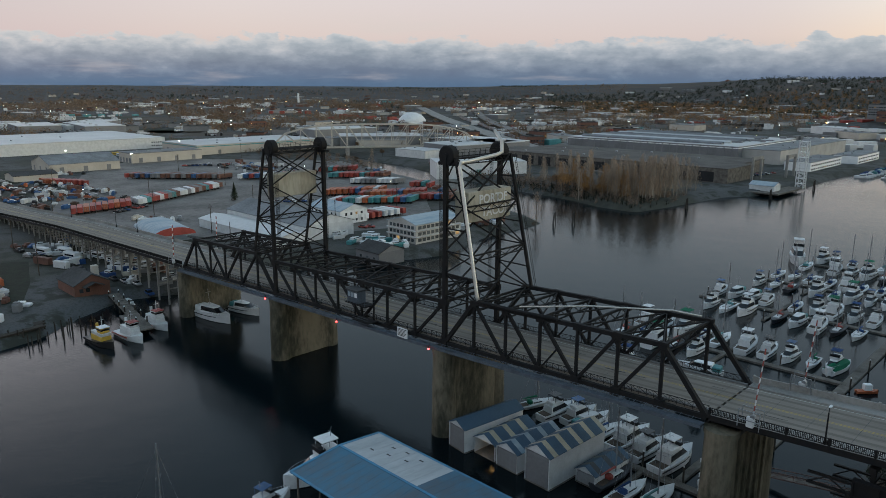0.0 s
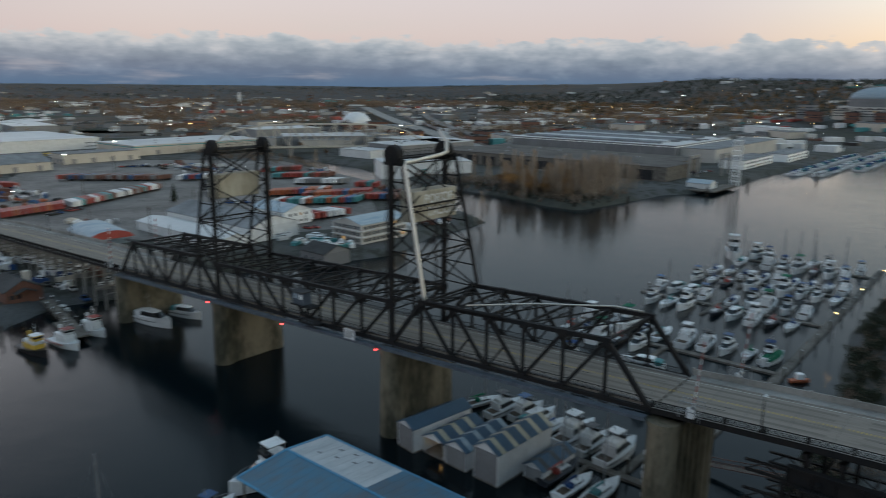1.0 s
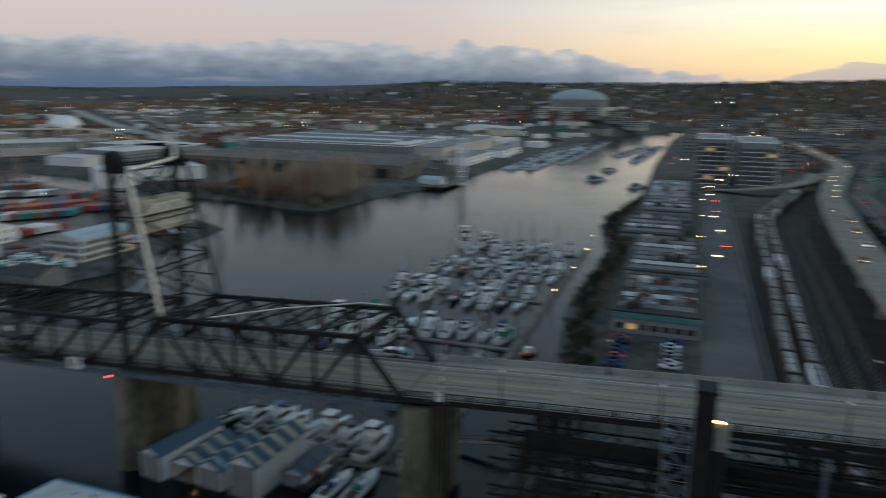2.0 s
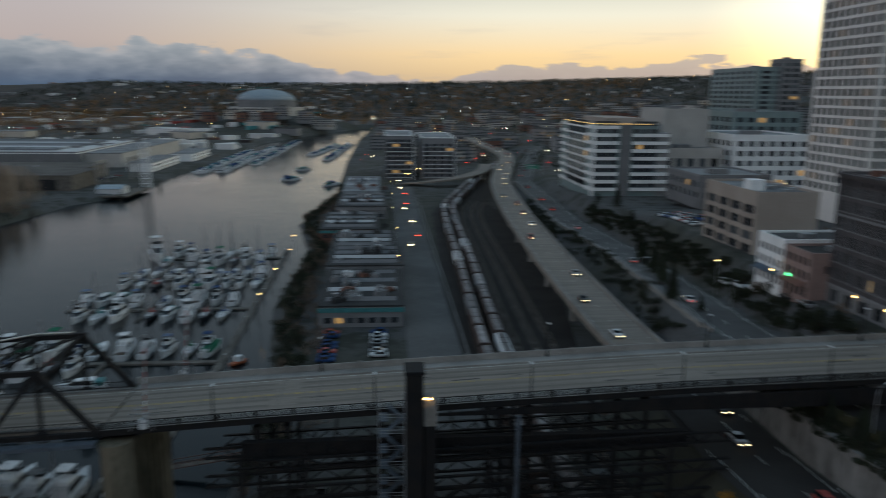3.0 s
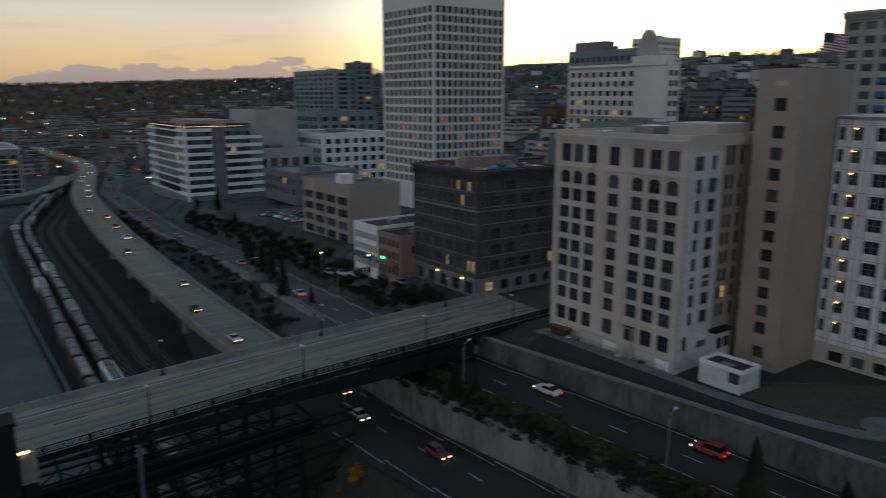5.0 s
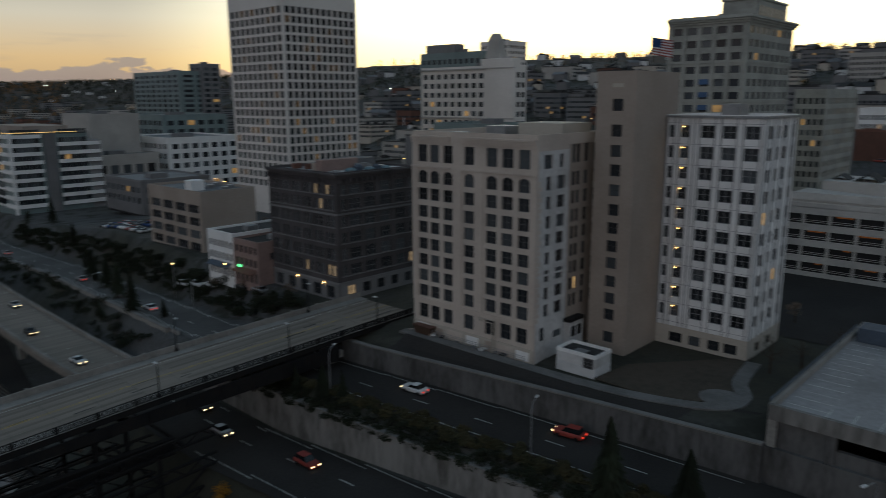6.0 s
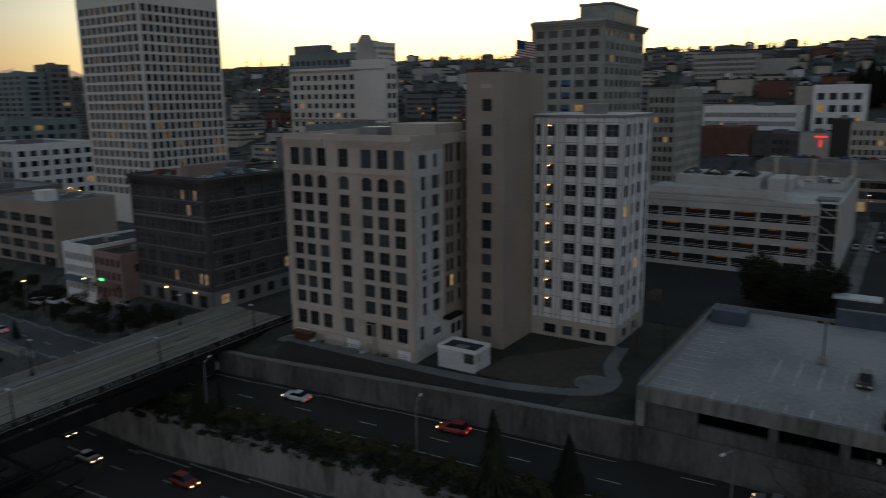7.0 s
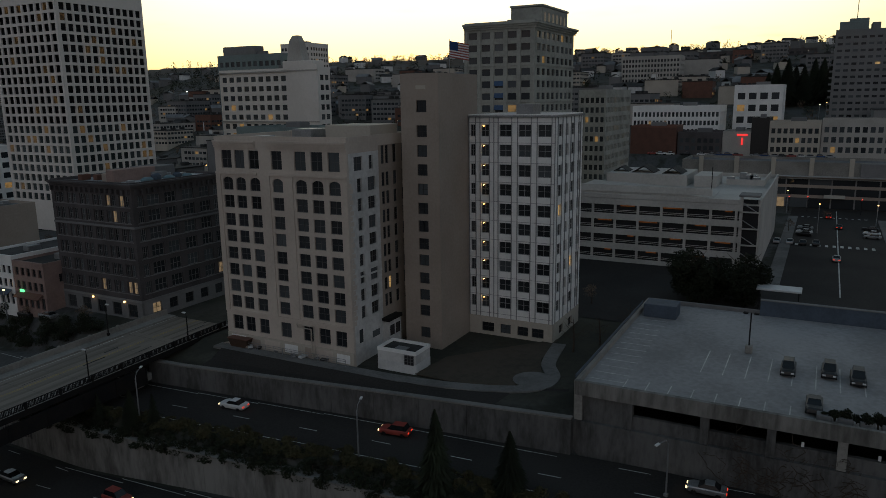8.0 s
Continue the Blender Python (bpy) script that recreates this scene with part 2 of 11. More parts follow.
YELL = mat("yellow_paint", (0.55, 0.36, 0.05), 0.55, big=0.5, fine=3.0)
BLACK = mat("black_paint", (0.012, 0.012, 0.013), 0.4, big=0.6, fine=5.0)
SILVER = mat("silver_car_paint", (0.38, 0.39, 0.40), 0.3, 0.6, big=0.6, fine=5.0)
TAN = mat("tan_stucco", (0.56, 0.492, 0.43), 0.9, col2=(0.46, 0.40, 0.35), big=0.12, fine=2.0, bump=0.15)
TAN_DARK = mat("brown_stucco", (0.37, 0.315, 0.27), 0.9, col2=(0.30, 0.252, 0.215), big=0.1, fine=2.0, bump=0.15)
PANEL = mat("white_facade_panel", (0.82, 0.82, 0.81), 0.6, col2=(0.70, 0.70, 0.69), big=0.2, fine=2.0, bump=0.08)
BRICK = mat("dark_brown_brick", (0.098, 0.09, 0.092), 0.9, col2=(0.062, 0.057, 0.058), big=0.2, fine=4.0, bump=0.3)
BEIGE = mat("beige_facade", (0.48, 0.44, 0.38), 0.85, col2=(0.40, 0.36, 0.31), big=0.1, fine=2.0)
STONE = mat("grey_stone_facade", (0.44, 0.42, 0.39), 0.85, col2=(0.34, 0.325, 0.30), big=0.1, fine=2.0)
TOWERW = mat("pale_tower_cladding", (0.72, 0.68, 0.64), 0.7, col2=(0.62, 0.585, 0.545), big=0.05, fine=1.0, bump=0.05)
GREYWALL = mat("grey_wall", (0.24, 0.24, 0.245), 0.85, col2=(0.19, 0.19, 0.19), big=0.1, fine=1.5, spread=0.3)
GREENGLASS = mat("dark_green_cladding", (0.19, 0.25, 0.25), 0.4, big=0.1, fine=1.5)
ROOF = mat("membrane_roof", (0.26, 0.27, 0.28), 0.75, col2=(0.15, 0.155, 0.16), big=0.08, fine=0.8, spread=0.25)
ROOF_LIGHT = mat("pale_metal_roof", (0.52, 0.53, 0.53), 0.5, col2=(0.42, 0.43, 0.43), big=0.03, fine=0.6, spread=0.2)
ROOF_DARK = mat("tar_roof", (0.07, 0.07, 0.07), 0.9, col2=(0.04, 0.04, 0.04), big=0.1, fine=1.0, spread=0.3)
OLDROOF = mat("weathered_brown_roof", (0.12, 0.11, 0.10), 0.85, col2=(0.07, 0.062, 0.055), big=0.06, fine=0.8)
WORNROOF = mat("worn_pale_roof", (0.37, 0.42, 0.45), 0.6, col2=(0.22, 0.30, 0.36), big=0.4, fine=1.4, bump=0.2, spread=0.2, flat=(1, 0.15, 1))
SLATE = mat("blue_grey_shingle", (0.045, 0.092, 0.145), 0.7, col2=(0.035, 0.07, 0.11), big=0.3, fine=4.0, bump=0.3)
SKYLIGHT = mat("translucent_roof_panel", (0.42, 0.38, 0.28), 0.5, big=0.3, fine=3.0)
DIRT = mat("bare_earth", (0.085, 0.07, 0.055), 0.95, col2=(0.05, 0.045, 0.035), big=0.05, fine=0.8, bump=0.4)
BALLAST = mat("rail_ballast", (0.036, 0.032, 0.029), 0.95, col2=(0.02, 0.018, 0.017), big=0.1, fine=3.0, bump=0.5)
RUST = mat("rusty_rail", (0.10, 0.06, 0.04), 0.6, 0.4, big=0.5, fine=6)
SHRUB = mat("evergreen_leaf", (0.034, 0.044, 0.024), 0.85, col2=(0.024, 0.026, 0.016), big=0.3, fine=2.0, spread=0.5)
HEDGE = mat("brown_green_leaf", (0.085, 0.075, 0.038), 0.85, col2=(0.05, 0.05, 0.026), big=0.25, fine=2.0, spread=0.5)
AUTUMN = mat("autumn_leaf", (0.215, 0.135, 0.08), 0.85, col2=(0.135, 0.10, 0.075), big=0.02, fine=1.0, spread=0.5)
TWIG = mat("bare_twig", (0.23, 0.17, 0.125), 0.9, col2=(0.14, 0.105, 0.08), big=0.06, fine=1.0, spread=0.4)
GOLD = mat("golden_leaf", (0.42, 0.20, 0.025), 0.85, big=0.3, fine=2.0)
HATCHROW = mat("wagon_paint", (0.20, 0.15, 0.125), 0.8, col2=(0.30, 0.30, 0.31), big=0.05, fine=0.4)
BARK = mat("bark", (0.075, 0.058, 0.045), 0.95, big=0.5, fine=5.0, bump=0.5)
# Distance haze put into base colours: lifted on the ridge, faintly blue in woodland
HAZED_RIDGE = mat("hazed_ridge", (0.052, 0.052, 0.050), 0.95, col2=(0.085, 0.066, 0.052), big=0.012, fine=0.08, bump=0.0)
HAZED_FOREST = mat("hazed_woodland", (0.062, 0.064, 0.066), 0.95, col2=(0.048, 0.044, 0.04), big=0.012, fine=0.08, bump=0.0)
GLASS = pane_glass("window_glass", (0.018, 0.020, 0.023), 0.012)
GLASS_SHOP = pane_glass("shop_window_glass", (0.022, 0.025, 0.028), 0.06, (1.0, 0.7, 0.4), 0.3)
GLASS_LIT = pane_glass("office_window_glass", (0.022, 0.026, 0.03), 0.045, (1.0, 0.58, 0.2), 0.32)
GLASS_TOWER = pane_glass("tower_window_glass", (0.022, 0.03, 0.032), 0.10, (1.0, 0.58, 0.22), 0.1)
GLASS_CAR = mat("car_glass", (0.012, 0.014, 0.016), 0.12, big=1, fine=4, bump=0)
LAMP_WARM = glow("sodium_lamp", (1.0, 0.55, 0.18), 11.0)
LAMP_WHITE = glow("white_lamp", (1.0, 0.9, 0.72), 18.0)
ROOF_GLOW = glow("roof_edge_lamp", (1.0, 0.62, 0.2), 1.6)
GARAGE_CEILING_GLOW = glow("garage_ceiling_glow", (1.0, 0.36, 0.12), 0.10)
FAR_HEAD = glow("far_headlight_glow", (1.0, 0.78, 0.45), 9.0)
FAR_TAIL = glow("far_taillight_glow", (1.0, 0.06, 0.04), 4.5)
GARAGE = mat("pale_garage_concrete", (0.50, 0.485, 0.46), 0.85, col2=(0.38, 0.365, 0.345), big=0.1, fine=1.5, bump=0.2)
DECKTOP = mat("parking_deck_concrete", (0.33, 0.325, 0.33), 0.8, col2=(0.22, 0.215, 0.215), big=0.08, fine=1.2, bump=0.2)
HEAD = glow("headlight_glow", (1.0, 0.72, 0.38), 4.0)
TAIL = glow("taillight_glow", (1.0, 0.06, 0.03), 1.6)
SIGN_RED = glow("red_sign_glow", (1.0, 0.05, 0.05), 1.6)
SIGNGREEN = mat("green_sign_sheet", (0.01, 0.22, 0.13), 0.4, big=0.5, fine=3.0)
SIGN_GREEN = glow("green_sign_glow", (0.15, 1.0, 0.35), 2.5)


def water_mat():
    m = bpy.data.materials.new("harbour_water")
    m.use_nodes = True
    k = Nodes(m.node_tree)
    bsdf, o = k.n("ShaderNodeBsdfPrincipled"), k.n("ShaderNodeOutputMaterial")
    pos = k.n("ShaderNodeNewGeometry").outputs["Position"]
    ripple = k.noise(pos, 1.3, 4.0, 0.6)
    swell = k.noise(pos, 0.10, 3.0)
    drift = k.noise(pos, 0.016, 4.0, 0.6)
    bsdf.inputs["Base Color"].default_value = (0.003, 0.007, 0.009, 1)
    k.put(bsdf.inputs["Roughness"], k.math("MULTIPLY_ADD", k.ramp01(drift, 0.38, 0.62), 0.09, 0.045))
    bsdf.inputs["IOR"].default_value = 1.33
    bsdf.inputs["Specular IOR Level"].default_value = 0.25
    b = k.n("ShaderNodeBump")
    b.inputs["Strength"].default_value = 0.3
    b.inputs["Distance"].default_value = 0.12
    k.put(b.inputs["Height"], k.math("ADD", ripple, k.math("MULTIPLY", swell, 2.0)))
    k.put(bsdf.inputs["Normal"], b.outputs[0])
    k.put(o.inputs[0], bsdf.outputs[0])
    return m


WATER = water_mat()


def ground_mat():
    """Land: wet asphalt yards, earth and grass on the flats, woods far off."""
    m = bpy.data.materials.new("land")
    m.use_nodes = True
    k = Nodes(m.node_tree)
    bsdf, o = k.n("ShaderNodeBsdfPrincipled"), k.n("ShaderNodeOutputMaterial")
    pos = k.n("ShaderNodeNewGeometry").outputs["Position"]
    coarse, mid, grain = k.noise(pos, 0.012, 4.0), k.noise(pos, 0.12, 4.0, 0.6), k.noise(pos, 1.2, 4.0, 0.65)
    c = k.mix(k.ramp01(coarse, 0.42, 0.60), (0.082, 0.083, 0.083), (0.046, 0.045, 0.032))
    c = k.mix(k.ramp01(mid, 0.48, 0.62), c, (0.034, 0.036, 0.028))
    c = k.mix(k.math("MULTIPLY", k.ramp01(grain, 0.4, 0.7), 0.5), c, (0.028, 0.028, 0.024))
    k.put(bsdf.inputs["Base Color"], c)
    k.put(bsdf.inputs["Roughness"], k.math("MULTIPLY_ADD", mid, 0.2, 0.78))
    bsdf.inputs["Specular IOR Level"].default_value = 0.25
    b = k.n("ShaderNodeBump")
    b.inputs["Strength"].default_value = 0.4
    b.inputs["Distance"].default_value = 0.15
    k.put(b.inputs["Height"], grain)
    k.put(bsdf.inputs["Normal"], b.outputs[0])
    k.put(o.inputs[0], bsdf.outputs[0])
    return m


LAND = ground_mat()

# ---- mesh tools ----
rng = random.Random(7)


class Shape:
    """Collects boxes, bars, tubes and sheets into one mesh."""

    def __init__(self):
        self.v, self.f = [], []

    def add(self, verts, faces):
        k = len(self.v)
        self.v.extend(tuple(p) for p in verts)
        self.f.extend(tuple(i + k for i in q) for q in faces)
        return self

    def box(self, x0, x1, y0, y1, z0, z1, taper=0.0):
        a, b = taper * (x1 - x0) / 2, taper * (y1 - y0) / 2
        return self.add([(x0, y0, z0), (x1, y0, z0), (x1, y1, z0), (x0, y1, z0), (x0 + a, y0 + b, z1), (x1 - a, y0 + b, z1), (x1 - a, y1 - b, z1), (x0 + a, y1 - b, z1)],
                        [(3, 2, 1, 0), (4, 5, 6, 7), (0, 1, 5, 4), (1, 2, 6, 5), (2, 3, 7, 6), (3, 0, 4, 7)])

    def soft(self, x0, x1, y0, y1, z0, z1, b):
        """A box whose edges are cut off by b."""
        rows = []
        for z, i in ((z0, b), (z0 + b, 0), (z1 - b, 0), (z1, b)):
            c = b
            rows.append([(x0 + i + c, y0 + i, z), (x1 - i - c, y0 + i, z), (x1 - i, y0 + i + c, z), (x1 - i, y1 - i - c, z), (x1 - i - c, y1 - i, z), (x0 + i + c, y1 - i, z), (x0 + i, y1 - i - c, z), (x0 + i, y0 + i + c, z)])
        return self.loft(rows)

    def loft(self, rows, closed=True, caps=True):
        k = len(rows[0])
        faces = []
        for r in range(len(rows) - 1):
            for i in range(k if closed else k - 1):
                j = (i + 1) % k
                faces.append((r * k + i, r * k + j, (r + 1) * k + j, (r + 1) * k + i))
        if caps and closed:
            faces += [tuple(reversed(range(k))), tuple(range((len(rows) - 1) * k, len(rows) * k))]
        return self.add([p for row in rows for p in row], faces)

    def bar(self, p, q, w, h=None, up=(0, 0, 1)):
        """A straight bar of w x h from p to q."""
        p, q, h = Vector(p), Vector(q), h or w
        d = (q - p).normalized()
        up = Vector(up)
        if abs(d.dot(up)) > 0.98:
            up = Vector((1, 0, 0))
        s = d.cross(up).normalized()
        t = s.cross(d).normalized()
        ring = [s * a * w / 2 + t * b * h / 2 for a, b in ((-1, -1), (1, -1), (1, 1), (-1, 1))]
        return self.loft([[p + r for r in ring], [q + r for r in ring]])

    def tube(self, pts, radii, k=8):
        pts = [Vector(p) for p in pts]
        if not isinstance(radii, (list, tuple)):
            radii = [radii] * len(pts)
        rows = []
        for i, p in enumerate(pts):
            d = (pts[min(i + 1, len(pts) - 1)] - pts[max(i - 1, 0)]).normalized()
            s = d.cross(Vector((0, 0, 1)) if abs(d.z) < 0.95 else Vector((1, 0, 0))).normalized()
            t = s.cross(d)
            rows.append([p + (s * math.cos(6.2832 * j / k) + t * math.sin(6.2832 * j / k)) * radii[i] for j in range(k)])
        return self.loft(rows)

    def prism(self, ring, z0, z1):
        """An upright prism on a ring of (x, y)."""
        return self.loft([[(x, y, z0) for x, y in ring], [(x, y, z1) for x, y in ring]])

    def gable(self, x0, x1, y0, y1, z0, rise, over=0.3, thick=0.2, along="x"):
        """A pitched roof: two thick slopes with eaves."""
        if along == "x":
            ym = (y0 + y1) / 2
            sec = [(y0 - over, z0 - over * rise / (ym - y0)), (ym, z0 + rise), (y1 + over, z0 - over * rise / (ym - y0))]
            pts = lambda e: [(e, y, z) for y, z in sec] + [(e, y, z + thick) for y, z in reversed(sec)]
            return self.loft([pts(x0 - over), pts(x1 + over)])
        xm = (x0 + x1) / 2
        sec = [(x0 - over, z0 - over * rise / (xm - x0)), (xm, z0 + rise), (x1 + over, z0 - over * rise / (xm - x0))]
        pts = lambda e: [(x, e, z) for x, z in sec] + [(x, e, z + thick) for x, z in reversed(sec)]
        return self.loft([pts(y1 + over), pts(y0 - over)])

    def ribbon(self, pts, half, z_lift=0.0, thick=0.0):
        """A road along (x, y, z): a sheet, or a slab of that thickness. half: half width or (left, right)."""
        L, R = (half, half) if not isinstance(half, tuple) else half
        rows = []
        for i, p in enumerate(pts):
            a, b = pts[max(i - 1, 0)], pts[min(i + 1, len(pts) - 1)]
            d = Vector((b[0] - a[0], b[1] - a[1], 0)).normalized()
            s = Vector((-d.y, d.x, 0))
            o = Vector(p) + Vector((0, 0, z_lift))
            l, r = o + s * L, o - s * R
            rows.append([l, r, r - Vector((0, 0, thick)), l - Vector((0, 0, thick))] if thick else [l, r])
        return self.loft(rows, closed=bool(thick))

    def mesh(self, name, material, smooth=False):
        me = bpy.data.meshes.new(name)
        me.from_pydata(self.v, [], self.f)
        if material:
            me.materials.append(material)
        if smooth:
            me.shade_smooth()
        me.update()
        return me


def ok_mesh(shape, name, material, smooth=False):
    me = shape.mesh(name, material, smooth) if isinstance(shape, Shape) else shape
    return me


def part(name, shape, material, parent, label="", at=(0, 0, 0), turn=0.0, smooth=False):
    """One mesh object under a thing or a part; coordinates are the parent's."""
    ob = new(name, ok_mesh(shape, name, material, smooth))
    ob.parent = parent
    ob.matrix_basis = pose(*at, 0, 0, turn)
    if label:
        ob["label"] = label
    return ob


def thing(name, at, label, category, group="", turn=0.0, kind=""):
    ob = new(name)
    ob.matrix_basis = pose(*at, 0, 0, turn)
    ob.empty_display_size = 0.5
    return tagged(ob, label, category, group, kind)


def solid(name, shape, material, label, category="", kind="", group="", at=(0, 0, 0), turn=0.0, smooth=False):
    """A top-level thing of one mesh."""
    ob = new(name, ok_mesh(shape, name, material, smooth))
    ob.matrix_basis = pose(*at, 0, 0, turn)
    return tagged(ob, label, category, group, kind)


def whole(name, pieces, label, category, group=""):
    """A small far thing as one mesh of several materials."""
    s, slots = Shape(), []
    for i, (shape, _) in enumerate(pieces):
        s.add(shape.v, shape.f)
        slots += [i] * len(shape.f)
    me = bpy.data.meshes.new(name)
    me.from_pydata(s.v, [], s.f)
    for _, m in pieces:
        me.materials.append(m)
    me.polygons.foreach_set("material_index", np.array(slots, np.int32))
    me.update()
    return tagged(new(name, me), label, category, group)


def lerp(v, xs, ys):
    return float(np.interp(v, xs, ys))


def along(pts, step, start=0.0):
    """Points and headings at even steps along a line of (x, y, z)."""
    out, need = [], start
    for a, b in zip(pts[:-1], pts[1:]):
        a, b = Vector(a), Vector(b)
        d = (b - a).length
        while need <= d:
            out.append((a + (b - a) * (need / d), math.degrees(math.atan2(b.y - a.y, b.x - a.x))))
            need += step
        need -= d
    return out


def smooth_line(pts, n=6):
    """A Catmull-Rom line through the points."""
    P = [Vector(p) for p in pts]
    P = [2 * P[0] - P[1]] + P + [2 * P[-1] - P[-2]]
    out = []
    for i in range(1, len(P) - 2):
        a, b, c, d = P[i - 1:i + 3]
        for k in range(n):
            t = k / n
            out.append(0.5 * ((2 * b) + (c - a) * t + (2 * a - 5 * b + 4 * c - d) * t * t + (3 * b - a - 3 * c + d) * t ** 3))
    out.append(P[-2])
    return out


def joined(name, template, poses, label, category):
    """Many copies of one small mesh, past counting, as a single object of kind stuff."""
    me = template.data
    n = len(me.vertices)
    co = np.empty(n * 3)
    me.vertices.foreach_get("co", co)
    co = np.c_[co.reshape(-1, 3), np.ones(n)]
    faces = [tuple(p.vertices) for p in me.polygons]
    slots = [p.material_index for p in me.polygons]
    v, f = [], []
    for k, m in enumerate(poses):
        v.append((co @ np.array(m).T)[:, :3])
        f += [tuple(i + k * n for i in q) for q in faces]
    out = bpy.data.meshes.new(name)
    out.from_pydata(np.concatenate(v).tolist(), [], f)
    for q in me.materials:
        out.materials.append(q)
    out.polygons.foreach_set("material_index", np.array(slots * len(poses), np.int32))
    out.update()
    bpy.data.objects.remove(template)
    return tagged(new(name, out), label, category, kind="stuff")

# ---- land and water ----
SHORE = [(-150, -700), (-125, -150), (-117, -50), (-120, -39), (-132, -23), (-140, -7), (-133, 11), (-128, 40), (-132, 66), (-117, 93), (-110, 115), (-122, 153),
         (-125, 201), (-150, 212), (-200, 226), (-270, 255), (-355, 290), (-434, 326), (-560, 360), (-560, 372), (-434, 345), (-340, 326), (-273, 303), (-216, 286), (-164, 279), (-132, 268), (-107, 266), (-101, 311),
         (-96, 358), (-81, 384), (-74, 425), (-77, 509), (-66, 621), (-70, 881), (-15, 1129), (60, 1330), (76, 1320), (60, 1000), (59, 627), (63, 387), (50, 287), (61, 223), (59, 132), (66, 75), (68, 0), (64, -100), (60, -700)]


def shore_distance(x, y):
    """Metres from the shore line, negative over the water."""
    pts = np.array(SHORE, float)
    a, b = pts, np.roll(pts, -1, 0)
    best = np.full(x.shape, 1e9)
    inside = np.zeros(x.shape, bool)
    for (ax, ay), (bx, by) in zip(a, b):
        dx, dy = bx - ax, by - ay
        t = np.clip(((x - ax) * dx + (y - ay) * dy) / (dx * dx + dy * dy), 0, 1)
        best = np.minimum(best, np.hypot(x - ax - t * dx, y - ay - t * dy))
        cross = (ay > y) != (by > y)
        inside ^= cross & (x < dx * (y - ay) / (dy if dy else 1e-9) + ax)
    return np.where(inside, -best, best)


UP_Y = [-300, -200, -110, -70, -45, 0, 45, 95, 150, 225, 400, 700]
UP_Z = [22.0, 22.5, 23.0, 23.2, 23.2, 22.6, 21.0, 18.0, 14.5, 12.0, 10.0, 9.0]
UP_X = [186, 182, 177.5, 174.6, 172.8, 169.0, 170, 175, 180.5, 180.5, 192, 262]       # middle of the upper carriageway
WALL_X = [192, 188, 183.5, 180.4, 178.5, 175.2, 177, 182, 187.5, 188, 200, 270]      # its uphill edge
LOW_X = [174, 168, 160.5, 156.8, 154.6, 151.6, 151.6, 151.6, 151.6, 151.6, 151.6, 151.6]
LWALL_X = [182, 176, 168.5, 164.8, 162.8, 159.6, 159.6, 159.6, 159.6, 159.6, 159.6, 159.6]
LOW_Z = [21, 20.5, 19, 17.8, 16.8, 14.2, 14.5, 15, 15, 15, 15, 15]
TOP_Z = [28.5, 28.5, 28.4, 28.0, 27.4, 26.0, 27.5, 27.5, 26, 19, 13, 10]             # the street on the bluff


HILL_AZ = [-180, -100, -76, -44, -26, -20, -12, 0, 10, 26, 36, 42, 54, 76, 93, 120, 180]
HILL_EL = [0, 0, -0.25, -0.3, 0.15, 0.5, 0.4, 0.55, 0.8, 1.3, 1.75, 2.5, 2.9, 3.2, 3.5, 3.0, 0]
HILL_R0 = [3000, 3000, 3000, 3000, 2600, 2300, 1900, 1700, 1500, 900, 600, 420, 330, 330, 330, 600, 3000]
HILL_R1 = [4300, 4300, 4300, 4300, 3900, 3300, 3100, 3200, 3200, 2900, 2000, 1350, 1050, 1000, 950, 1500, 4300]


